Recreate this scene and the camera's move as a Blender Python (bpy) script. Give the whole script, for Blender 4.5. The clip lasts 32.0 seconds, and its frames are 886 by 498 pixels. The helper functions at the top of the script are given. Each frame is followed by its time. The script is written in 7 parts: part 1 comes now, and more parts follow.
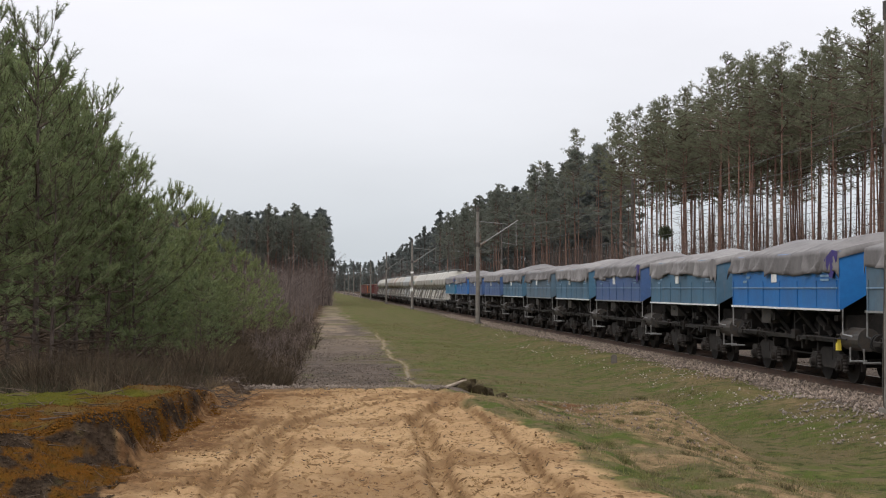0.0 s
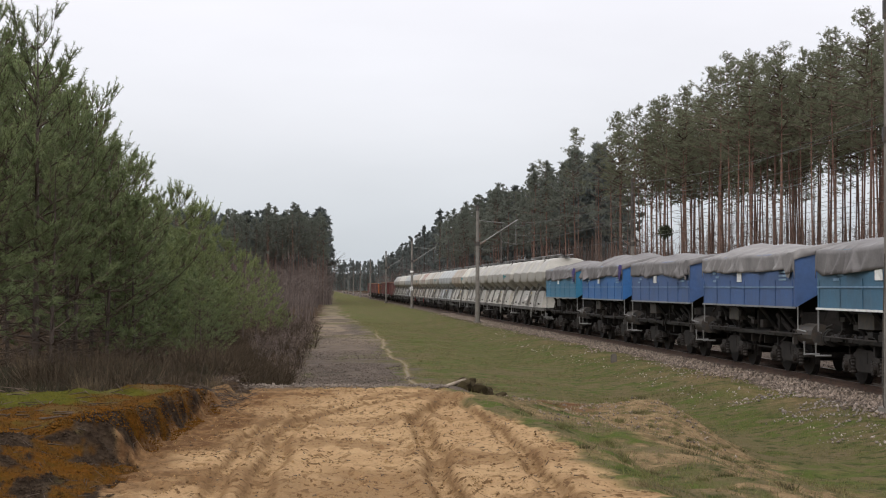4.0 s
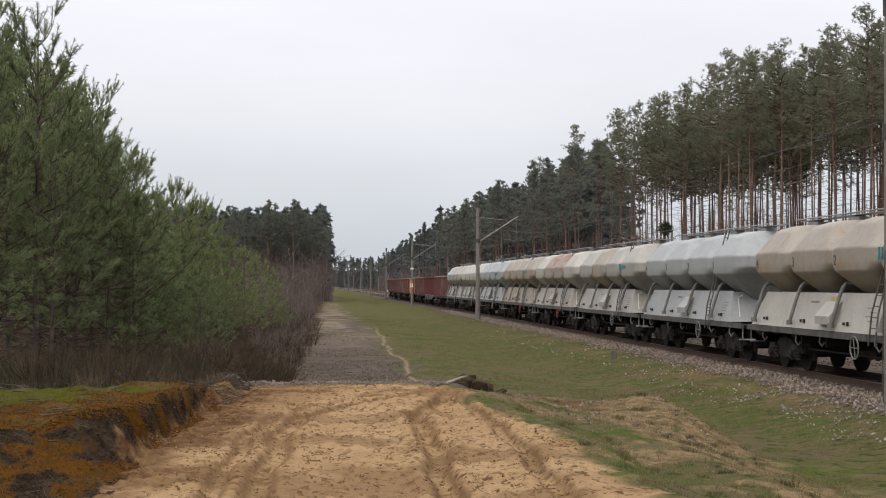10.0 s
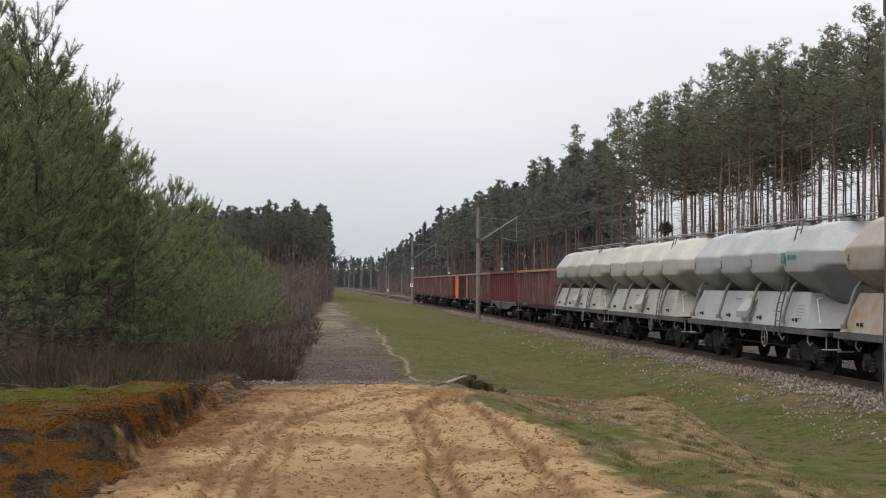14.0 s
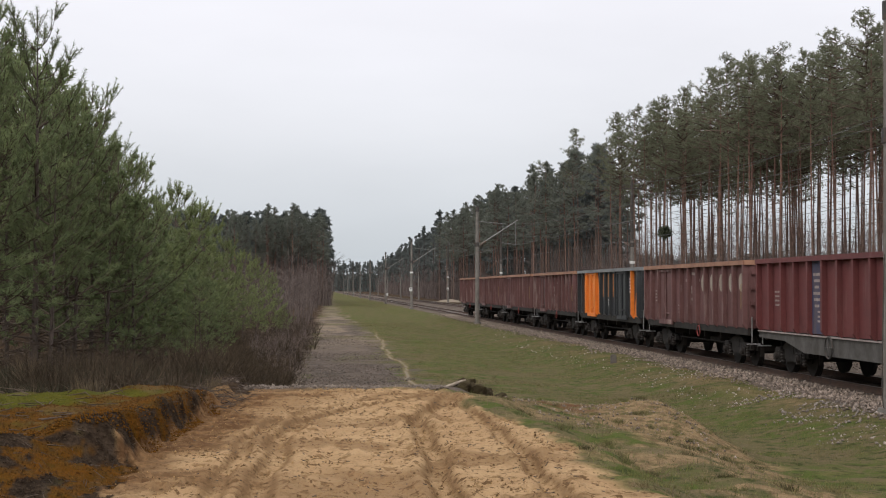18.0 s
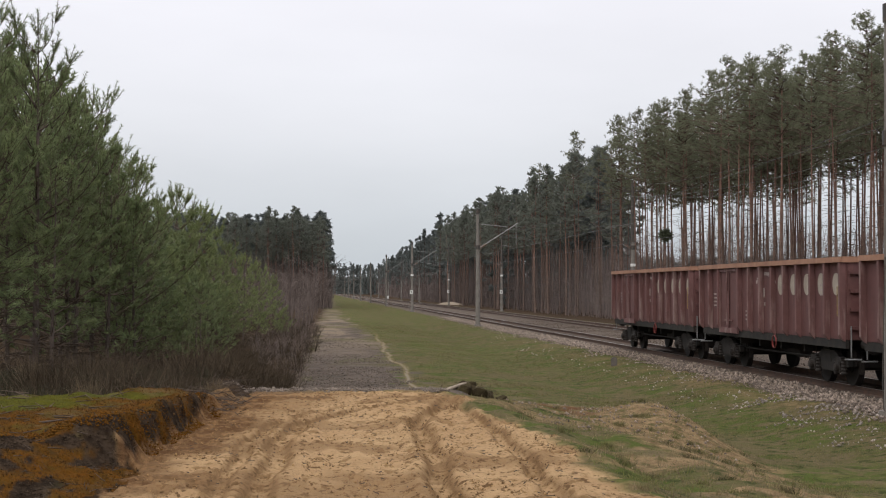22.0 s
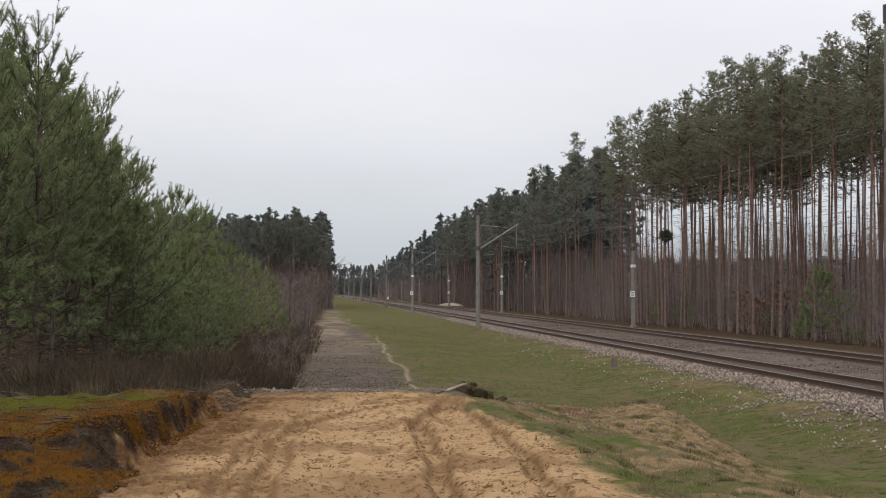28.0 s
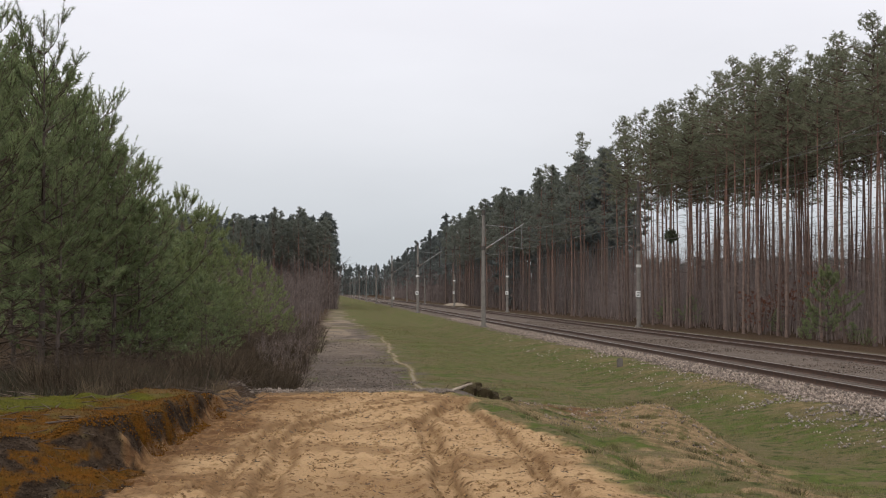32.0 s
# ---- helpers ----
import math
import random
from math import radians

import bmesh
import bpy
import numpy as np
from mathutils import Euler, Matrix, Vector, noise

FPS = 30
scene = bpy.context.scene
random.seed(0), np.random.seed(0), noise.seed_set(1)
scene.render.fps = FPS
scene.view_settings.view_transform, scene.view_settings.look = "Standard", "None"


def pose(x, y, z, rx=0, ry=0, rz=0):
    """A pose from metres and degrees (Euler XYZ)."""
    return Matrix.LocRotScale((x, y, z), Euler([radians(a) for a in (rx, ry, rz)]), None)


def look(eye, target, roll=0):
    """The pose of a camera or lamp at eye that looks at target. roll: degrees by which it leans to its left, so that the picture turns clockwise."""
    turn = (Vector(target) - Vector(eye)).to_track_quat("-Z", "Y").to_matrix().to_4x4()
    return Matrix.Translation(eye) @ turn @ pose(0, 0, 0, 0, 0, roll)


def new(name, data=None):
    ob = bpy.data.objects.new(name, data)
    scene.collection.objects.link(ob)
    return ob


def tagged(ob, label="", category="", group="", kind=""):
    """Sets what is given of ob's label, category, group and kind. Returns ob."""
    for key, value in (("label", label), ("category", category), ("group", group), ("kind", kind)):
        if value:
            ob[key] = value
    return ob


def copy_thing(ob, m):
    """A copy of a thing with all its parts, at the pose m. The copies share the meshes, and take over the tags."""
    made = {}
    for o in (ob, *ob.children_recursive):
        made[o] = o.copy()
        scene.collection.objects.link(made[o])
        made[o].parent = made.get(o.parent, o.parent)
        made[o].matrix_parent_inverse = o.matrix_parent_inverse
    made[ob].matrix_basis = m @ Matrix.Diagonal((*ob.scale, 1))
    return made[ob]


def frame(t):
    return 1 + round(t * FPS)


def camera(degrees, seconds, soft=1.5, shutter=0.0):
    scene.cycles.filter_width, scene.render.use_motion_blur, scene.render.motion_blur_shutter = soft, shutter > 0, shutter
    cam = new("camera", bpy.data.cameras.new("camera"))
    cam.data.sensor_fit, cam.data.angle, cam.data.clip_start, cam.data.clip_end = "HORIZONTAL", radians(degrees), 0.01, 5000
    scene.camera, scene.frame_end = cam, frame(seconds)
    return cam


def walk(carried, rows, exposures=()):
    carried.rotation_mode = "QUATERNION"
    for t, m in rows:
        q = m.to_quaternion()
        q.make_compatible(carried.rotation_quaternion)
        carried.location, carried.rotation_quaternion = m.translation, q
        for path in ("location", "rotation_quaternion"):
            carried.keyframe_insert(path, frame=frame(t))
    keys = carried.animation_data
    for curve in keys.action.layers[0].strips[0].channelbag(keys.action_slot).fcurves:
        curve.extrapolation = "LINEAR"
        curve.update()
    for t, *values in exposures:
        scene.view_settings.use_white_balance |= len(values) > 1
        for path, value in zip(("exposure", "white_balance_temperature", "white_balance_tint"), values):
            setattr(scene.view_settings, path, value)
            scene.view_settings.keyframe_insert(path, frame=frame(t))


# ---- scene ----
EYE = (0.0, 0.0, 1.6)
cam = camera(34.117, 32.0, soft=1.1)


def aim(t, right, up):
    """A row of the camera's slow drift on its stand: degrees right of the line and above the level."""
    return t, pose(*EYE, 90 + up, 0, -right)


DRIFT = ((0, 5.088, 1.543), (1, 5.099, 1.543), (3, 5.099, 1.514), (5.5, 5.099, 1.496), (6, 5.099, 1.478),
         (7, 5.099, 1.445), (8, 5.099, 1.411), (9, 5.088, 1.398), (10, 5.088, 1.387), (12, 5.099, 1.38),
         (14, 5.077, 1.376), (14.5, 5.077, 1.376), (16.5, 5.099, 1.447), (17, 5.099, 1.46), (18, 5.111, 1.541),
         (19, 5.111, 1.581), (20, 5.111, 1.617), (21, 5.095, 1.644), (22, 5.088, 1.648), (25, 5.088, 1.668),
         (27.5, 5.077, 1.684), (29, 5.077, 1.684), (30.4, 5.088, 1.684), (31, 4.977, 1.684), (31.5, 4.91, 1.662),
         (32, 4.866, 1.684))
walk(cam, [aim(*row) for row in DRIFT], exposures=((0, 0.03), (14, 0.0), (32, -0.06)))

# ---- light ----
world = bpy.data.worlds.new("overcast_sky")
scene.world = world
world.use_nodes = True
wn, wl = world.node_tree.nodes, world.node_tree.links
wn.clear()
sky = wn.new("ShaderNodeTexSky")
sky.sky_type, sky.sun_disc = "NISHITA", False
sky.sun_elevation, sky.sun_rotation = radians(47), radians(206)
sky.dust_density, sky.air_density = 4.0, 1.0
geo = wn.new("ShaderNodeTexCoord")
sep = wn.new("ShaderNodeSeparateXYZ")
wl.new(geo.outputs["Generated"], sep.inputs[0])
wn_noise = wn.new("ShaderNodeTexNoise")
wn_noise.inputs["Scale"].default_value, wn_noise.inputs["Detail"].default_value = 3.0, 5.0
stretch = wn.new("ShaderNodeMapping")
stretch.inputs["Scale"].default_value = (1, 1, 3.5)
wl.new(geo.outputs["Generated"], stretch.inputs[0])
wl.new(stretch.outputs[0], wn_noise.inputs["Vector"])
ramp = wn.new("ShaderNodeValToRGB")
cr = ramp.color_ramp
cr.elements[0].position, cr.elements[0].color = 0.0, (0.52, 0.565, 0.60, 1)
cr.elements[1].position, cr.elements[1].color = 1.0, (1.85, 1.88, 1.94, 1)
for p, c in ((0.05, (0.655, 0.69, 0.735)), (0.11, (0.79, 0.80, 0.845)), (0.20, (0.92, 0.91, 0.965)), (0.45, (1.40, 1.41, 1.47))):
    cr.elements.new(p).color = (*c, 1)
wl.new(sep.outputs["Z"], ramp.inputs[0])
cloud = wn.new("ShaderNodeMapRange")
cloud.inputs["From Min"].default_value, cloud.inputs["From Max"].default_value = 0.3, 0.7
cloud.inputs["To Min"].default_value, cloud.inputs["To Max"].default_value = 0.95, 1.05
wl.new(wn_noise.outputs["Fac"], cloud.inputs["Value"])
cover = wn.new("ShaderNodeMix")
cover.data_type, cover.blend_type = "RGBA", "MULTIPLY"
cover.inputs[0].default_value = 1.0
wl.new(ramp.outputs[0], cover.inputs[6])
wl.new(cloud.outputs[0], cover.inputs[7])
thin = wn.new("ShaderNodeMix")
thin.data_type, thin.blend_type = "RGBA", "ADD"
thin.inputs[0].default_value = 0.010
wl.new(cover.outputs[2], thin.inputs[6])
wl.new(sky.outputs[0], thin.inputs[7])
bg = wn.new("ShaderNodeBackground")
bg.inputs["Strength"].default_value = 1.0
wl.new(thin.outputs[2], bg.inputs[0])
wo = wn.new("ShaderNodeOutputWorld")
wl.new(bg.outputs[0], wo.inputs[0])
sun = new("sun", bpy.data.lights.new("sun", "SUN"))
sun.data.energy, sun.data.angle, sun.data.color = 1.0, radians(40), (1.0, 0.93, 0.82)
sun.matrix_world = look((0, 0, 0), (0.35, 0.70, -0.85))

# ---- materials ----
MATS = {}


def mat(name, base, rough=0.8, second=None, scale=4.0, amount=1.0, metal=0.0, bump=0.0, bump_scale=60.0, vary=0.0, spec=0.3,
        streaks=None, streak_scale=1.5, streak_lo=0.52, streak_hi=0.72, fine=0.12, translucent=0.0):
    """A procedural surface: a base colour broken by a second one in patches, fine grain, a change from piece to piece, running stains."""
    m = bpy.data.materials.new(name)
    m.use_nodes = True
    n, l = m.node_tree.nodes, m.node_tree.links
    b = n["Principled BSDF"]
    b.inputs["Roughness"].default_value, b.inputs["Metallic"].default_value = rough, metal
    b.inputs["Specular IOR Level"].default_value = spec
    tc = n.new("ShaderNodeTexCoord")
    own = n.new("ShaderNodeObjectInfo")
    shift = n.new("ShaderNodeMath")
    shift.operation = "MULTIPLY"
    shift.inputs[1].default_value = 61.0
    l.new(own.outputs["Random"], shift.inputs[0])

    def noise_tex(s, detail, stretch=(1, 1, 1)):
        mp = n.new("ShaderNodeMapping")
        l.new(shift.outputs[0], mp.inputs["Location"])
        mp.inputs["Scale"].default_value = stretch
        l.new(tc.outputs["Object"], mp.inputs[0])
        t = n.new("ShaderNodeTexNoise")
        t.inputs["Scale"].default_value, t.inputs["Detail"].default_value = s, detail
        t.inputs["Roughness"].default_value = 0.62
        l.new(mp.outputs[0], t.inputs["Vector"])
        return t.outputs["Fac"]

    def mixed(fac, a, c, kind="MIX"):
        x = n.new("ShaderNodeMix")
        x.data_type, x.blend_type = "RGBA", kind
        if isinstance(fac, float):
            x.inputs[0].default_value = fac
        else:
            l.new(fac, x.inputs[0])
        for s, v in ((x.inputs[6], a), (x.inputs[7], c)):
            if isinstance(v, tuple):
                s.default_value = (*v, 1)
            else:
                l.new(v, s)
        return x.outputs[2]

    def ranged(v, lo, hi, a, c):
        r = n.new("ShaderNodeMapRange")
        for k, q in zip(("From Min", "From Max", "To Min", "To Max"), (lo, hi, a, c)):
            r.inputs[k].default_value = q
        l.new(v, r.inputs["Value"])
        return r.outputs[0]

    col = base
    if second:
        col = mixed(ranged(noise_tex(scale, 6), 0.38, 0.68, 0.0, amount), col, second)
    if streaks:
        col = mixed(ranged(noise_tex(streak_scale, 6, (1, 1, 0.18)), streak_lo, streak_hi, 0.0, 0.85), col, streaks)
    if fine:
        col = mixed(1.0, col, mixed(ranged(noise_tex(scale * 9, 4), 0.25, 0.75, 0.0, 1.0), (1 - fine,) * 3, (1 + fine,) * 3), "MULTIPLY")
    if vary:
        info = n.new("ShaderNodeObjectInfo")
        geo_n = n.new("ShaderNodeNewGeometry")
        add = n.new("ShaderNodeMath")
        add.operation = "ADD"
        l.new(info.outputs["Random"], add.inputs[0])
        l.new(geo_n.outputs["Random Per Island"], add.inputs[1])
        col = mixed(1.0, col, mixed(ranged(add.outputs[0], 0.3, 1.7, 0.0, 1.0), (1 - vary,) * 3, (1 + vary, 1 + vary, 1 + vary * 0.9)), "MULTIPLY")
    if isinstance(col, tuple):
        b.inputs["Base Color"].default_value = (*col, 1)
    else:
        l.new(col, b.inputs["Base Color"])
    if bump:
        bp = n.new("ShaderNodeBump")
        bp.inputs["Strength"].default_value, bp.inputs["Distance"].default_value = bump, 0.02
        l.new(noise_tex(bump_scale, 6), bp.inputs["Height"])
        l.new(bp.outputs[0], b.inputs["Normal"])
    if translucent:
        tr = n.new("ShaderNodeBsdfTranslucent")
        if isinstance(col, tuple):
            tr.inputs[0].default_value = (*col, 1)
        else:
            l.new(col, tr.inputs[0])
        mx = n.new("ShaderNodeMixShader")
        mx.inputs[0].default_value = translucent
        l.new(b.outputs[0], mx.inputs[1])
        l.new(tr.outputs[0], mx.inputs[2])
        l.new(mx.outputs[0], n["Material Output"].inputs[0])
    MATS[name] = m
    return m


NEEDLE_YOUNG = mat("young_pine_needles", (0.188, 0.222, 0.098), 0.55, (0.142, 0.178, 0.084), 1.3, vary=0.3, fine=0, translucent=0.55)
# Brighter copy of the young needles: the mid pines' light is in the colour.
NEEDLE_YOUNG_LIT = mat("lit_young_pine_needles", (0.208, 0.242, 0.098), 0.55, (0.158, 0.194, 0.084), 1.3, vary=0.3, fine=0, translucent=0.55)
NEEDLE_TALL = mat("tall_pine_needles", (0.172, 0.176, 0.112), 0.8, (0.150, 0.155, 0.102), 0.5, vary=0.06, fine=0, translucent=0.5)
# Distant needles: base colours greyed and lifted to carry the haze of distance.
NEEDLE_MIST = mat("distant_hazed_pine_needles", (0.172, 0.182, 0.150), 0.9, (0.150, 0.160, 0.134), 0.3, vary=0.06, fine=0, translucent=0.6)
NEEDLE_FAR_HAZE = mat("far_hazed_pine_needles", (0.140, 0.155, 0.147), 0.9, (0.122, 0.136, 0.131), 0.1, vary=0.06, fine=0, translucent=0.5)
BARK_LOW = mat("grey_pine_bark", (0.15, 0.11, 0.092), 0.9, (0.085, 0.064, 0.055), 5, bump=0.6, bump_scale=25, vary=0.35, spec=0.1)
BARK_YOUNG = mat("dark_young_bark", (0.085, 0.064, 0.054), 0.9, (0.05, 0.038, 0.034), 5, bump=0.6, bump_scale=25, vary=0.3)
TWIG = mat("brown_twigs", (0.115, 0.086, 0.068), 0.9, (0.062, 0.045, 0.036), 3, vary=0.4, fine=0, spec=0.08)
# Far brush: twig brown paled in the colour to imitate haze.
BRUSH_HAZE = mat("far_hazed_brush", (0.190, 0.148, 0.135), 0.9, (0.13, 0.102, 0.096), 0.6, vary=0.35, fine=0)
# Purplish brown twigs, lightened for the haze over the far road brush.
BRUSH_ROAD = mat("purplish_hazed_road_brush", (0.150, 0.114, 0.102), 0.9, (0.100, 0.077, 0.070), 0.6, vary=0.35, fine=0)
# Brown twigs darker than TWIG: the shade under the pines is in the colour.
BRUSH = mat("shaded_brush_twigs", (0.072, 0.053, 0.036), 0.9, (0.042, 0.032, 0.023), 2, vary=0.5, fine=0, spec=0.05)
DEADGRASS = mat("grey_dead_grass", (0.115, 0.085, 0.052), 0.9, (0.07, 0.052, 0.034), 3, vary=0.35, fine=0, translucent=0.2)
DRYGRASS = mat("dry_grass", (0.22, 0.17, 0.10), 0.9, (0.13, 0.10, 0.062), 3, vary=0.35, fine=0, translucent=0.3)
GRASS = mat("short_grass", (0.088, 0.094, 0.028), 0.85, (0.142, 0.108, 0.058), 0.7, vary=0.6, fine=0, translucent=0.35)
STONE = mat("ballast_stone", (0.215, 0.168, 0.143), 0.9, (0.07, 0.052, 0.042), 8, vary=0.8, fine=0.1)
STONE_PALE = mat("pale_stray_stone", (0.36, 0.31, 0.28), 0.9, (0.20, 0.16, 0.14), 8, vary=0.5, fine=0.1, spec=0.1)
STONE_BROWN = mat("brown_ballast_stone", (0.135, 0.104, 0.086), 0.9, (0.080, 0.060, 0.050), 8, vary=0.6, fine=0.1, spec=0.08)
STONE_DARK = mat("dark_road_gravel", (0.130, 0.104, 0.088), 0.9, (0.075, 0.060, 0.051), 8, vary=0.5, fine=0.1, spec=0.08)
CONCRETE = mat("weathered_concrete", (0.185, 0.168, 0.150), 0.9, (0.125, 0.112, 0.100), 3, bump=0.2, streaks=(0.16, 0.15, 0.135))
STEEL_DARK = mat("dark_galvanised_steel", (0.055, 0.053, 0.052), 0.6, (0.09, 0.07, 0.055), 6, metal=0.3)
STEEL_GREY = mat("grey_galvanised_steel", (0.27, 0.27, 0.27), 0.55, (0.22, 0.21, 0.20), 5, metal=0.4)
RAIL_SIDE = mat("rusty_rail_steel", (0.085, 0.048, 0.032), 0.85, (0.05, 0.034, 0.027), 6)
RAIL_TOP = mat("worn_rail_head", (0.30, 0.28, 0.26), 0.35, (0.17, 0.13, 0.11), 3, metal=0.8)
SLEEPER = mat("dark_wooden_sleeper", (0.052, 0.038, 0.030), 0.9, (0.085, 0.064, 0.052), 5, vary=0.3)
UNDER = mat("grimy_black_underframe", (0.014, 0.013, 0.012), 0.85, (0.032, 0.026, 0.022), 3, fine=0.2)
WHEEL = mat("dirty_wheel_steel", (0.022, 0.018, 0.016), 0.75, (0.013, 0.012, 0.011), 5, metal=0.2)
BOGIE = mat("brown_dusty_bogie", (0.024, 0.019, 0.016), 0.85, (0.011, 0.010, 0.009), 4, fine=0.2)
AXLEBOX = mat("dusty_axle_box", (0.034, 0.027, 0.023), 0.8, (0.014, 0.012, 0.011), 5, fine=0.25)
WHITE_P = mat("white_paint", (0.72, 0.72, 0.70), 0.6, (0.5, 0.49, 0.47), 5)
YELLOW_P = mat("yellow_paint", (0.75, 0.58, 0.08), 0.6)
RED_P = mat("red_paint", (0.20, 0.035, 0.032), 0.7, (0.11, 0.03, 0.027), 6)
BLACK_P = mat("black_paint", (0.02, 0.02, 0.022), 0.6)


def bark_by_height():
    """Old pine bark: grey-brown plates low down, turning orange and flaky from about six metres up."""
    m = mat("old_pine_bark", (0.15, 0.105, 0.088), 0.9, (0.08, 0.058, 0.05), 4, bump=0.5, bump_scale=20, vary=0.35)
    n, l = m.node_tree.nodes, m.node_tree.links
    b = n["Principled BSDF"]
    old = b.inputs["Base Color"].links[0].from_socket
    tc, sep, rg, mx = n.new("ShaderNodeTexCoord"), n.new("ShaderNodeSeparateXYZ"), n.new("ShaderNodeMapRange"), n.new("ShaderNodeMix")
    l.new(tc.outputs["Object"], sep.inputs[0])
    l.new(sep.outputs["Z"], rg.inputs["Value"])
    rg.inputs["From Min"].default_value, rg.inputs["From Max"].default_value = 3.5, 10.0
    mx.data_type = "RGBA"
    l.new(rg.outputs[0], mx.inputs[0])
    l.new(old, mx.inputs[6])
    warm = n.new("ShaderNodeMix")
    warm.data_type, warm.blend_type = "RGBA", "MULTIPLY"
    warm.inputs[0].default_value = 1.0
    l.new(old, warm.inputs[6])
    warm.inputs[7].default_value = (1.34, 1.10, 1.0, 1)
    l.new(warm.outputs[2], mx.inputs[7])
    l.new(mx.outputs[2], b.inputs["Base Color"])
    return m


BARK_OLD = bark_by_height()

# ---- building helpers ----
TRACK_X, TRACK2_X, RAIL_Z = 14.1, 19.8, -0.76
rng = np.random.default_rng(7)


def part(name, bm, material, parent=None, label=""):
    """Links a bmesh (or a ready mesh) as one mesh object under a thing or a part."""
    if isinstance(bm, bpy.types.Mesh):
        me = bm
    else:
        me = bpy.data.meshes.new(name)
        bm.to_mesh(me)
        bm.free()
    if material and not me.materials:
        me.materials.append(material)
    ob = new(name, me)
    if parent:
        ob.parent = parent
    if label:
        ob["label"] = label
    return ob


def mesh_np(name, verts, faces, material, smooth=False):
    """A mesh from arrays of corners and of equal-sized faces."""
    verts, faces = np.asarray(verts, np.float32), np.asarray(faces, np.int32)
    me = bpy.data.meshes.new(name)
    k = faces.shape[1]
    me.vertices.add(len(verts))
    me.vertices.foreach_set("co", verts.ravel())
    me.loops.add(faces.size)
    me.loops.foreach_set("vertex_index", faces.ravel())
    me.polygons.add(len(faces))
    me.polygons.foreach_set("loop_start", np.arange(0, faces.size, k, dtype=np.int32))
    me.polygons.foreach_set("loop_total", np.full(len(faces), k, np.int32))
    me.update(calc_edges=True)
    if smooth:
        me.polygons.foreach_set("use_smooth", np.ones(len(faces), bool))
    me.materials.append(material)
    return me


def box(bm, x, y, z, sx, sy, sz, turn=None):
    """A box about (x, y, z) with full sizes sx, sy, sz."""
    m = Matrix.Translation((x, y, z))
    if turn is not None:
        m = m @ turn
    bmesh.ops.create_cube(bm, size=1, matrix=m @ Matrix.Diagonal((sx, sy, sz, 1)))
    return bm


def rod(bm, a, b, r, n=8, r2=None):
    """A round bar from a to b."""
    a, b = Vector(a), Vector(b)
    d = b - a
    m = Matrix.Translation((a + b) / 2) @ d.to_track_quat("Z", "Y").to_matrix().to_4x4()
    bmesh.ops.create_cone(bm, cap_ends=True, segments=n, radius1=r, radius2=r if r2 is None else r2, depth=d.length, matrix=m)
    return bm


def pipe(bm, points, r, n=6):
    """One bent tube through the points."""
    pts = [Vector(p) for p in points]
    loops = []
    for i, p in enumerate(pts):
        d = (pts[min(i + 1, len(pts) - 1)] - pts[max(i - 1, 0)]).normalized()
        m = d.to_track_quat("Z", "Y").to_matrix()
        loops.append([bm.verts.new(p + m @ Vector((r * math.cos(6.28318 * j / n), r * math.sin(6.28318 * j / n), 0))) for j in range(n)])
    for lo, hi in zip(loops, loops[1:]):
        # join each ring to the next one by its nearest corner
        k = min(range(n), key=lambda q: (hi[q].co - lo[0].co).length)
        for j in range(n):
            bm.faces.new((lo[j], lo[(j + 1) % n], hi[(j + 1 + k) % n], hi[(j + k) % n]))
    bm.faces.new(loops[0][::-1]), bm.faces.new(loops[-1])
    return bm


def prism(bm, outline, y0, y1):
    """An outline in x, z drawn out from y0 to y1."""
    lo = [bm.verts.new((x, y0, z)) for x, z in outline]
    hi = [bm.verts.new((x, y1, z)) for x, z in outline]
    k = len(outline)
    for i in range(k):
        bm.faces.new((lo[i], lo[(i + 1) % k], hi[(i + 1) % k], hi[i]))
    bm.faces.new(lo[::-1])
    bm.faces.new(hi)
    bmesh.ops.recalc_face_normals(bm, faces=bm.faces[:])
    return bm


def B():
    return bmesh.new()


def sm(a, b, v):
    t = np.clip((v - a) / (b - a), 0, 1)
    return t * t * (3 - 2 * t)


def lumps(x, y, size, seed=0):
    """Smooth value noise between -1 and 1 on a lattice of that size."""
    gx, gy = np.asarray(x) / size + seed * 17.3, np.asarray(y) / size + seed * 9.1
    ix, iy = np.floor(gx), np.floor(gy)
    fx, fy = gx - ix, gy - iy
    fx, fy = fx * fx * (3 - 2 * fx), fy * fy * (3 - 2 * fy)

    def h(a, b):
        v = np.sin(a * 127.1 + b * 311.7 + seed * 74.7) * 43758.5453
        return 2 * (v - np.floor(v)) - 1
    top = h(ix, iy) * (1 - fx) + h(ix + 1, iy) * fx
    low = h(ix, iy + 1) * (1 - fx) + h(ix + 1, iy + 1) * fx
    return top * (1 - fy) + low * fy


def octaves(x, y, size, seed=0, n=4):
    return sum(lumps(x, y, size / 2 ** k, seed + k) * 0.5 ** k for k in range(n))


# ---- ground ----
BANK_TOP = ((9, 11, 12.6, 13.3, 14.2, 16, 18.4, 20), (-4.6, -3.6, -2.75, -2.05, -1.78, -1.62, -1.42, -1.4))
BANK_FOOT = ((9, 11.2, 14, 15, 20.5), (-1.5, -1.6, -1.55, -1.5, -1.2))
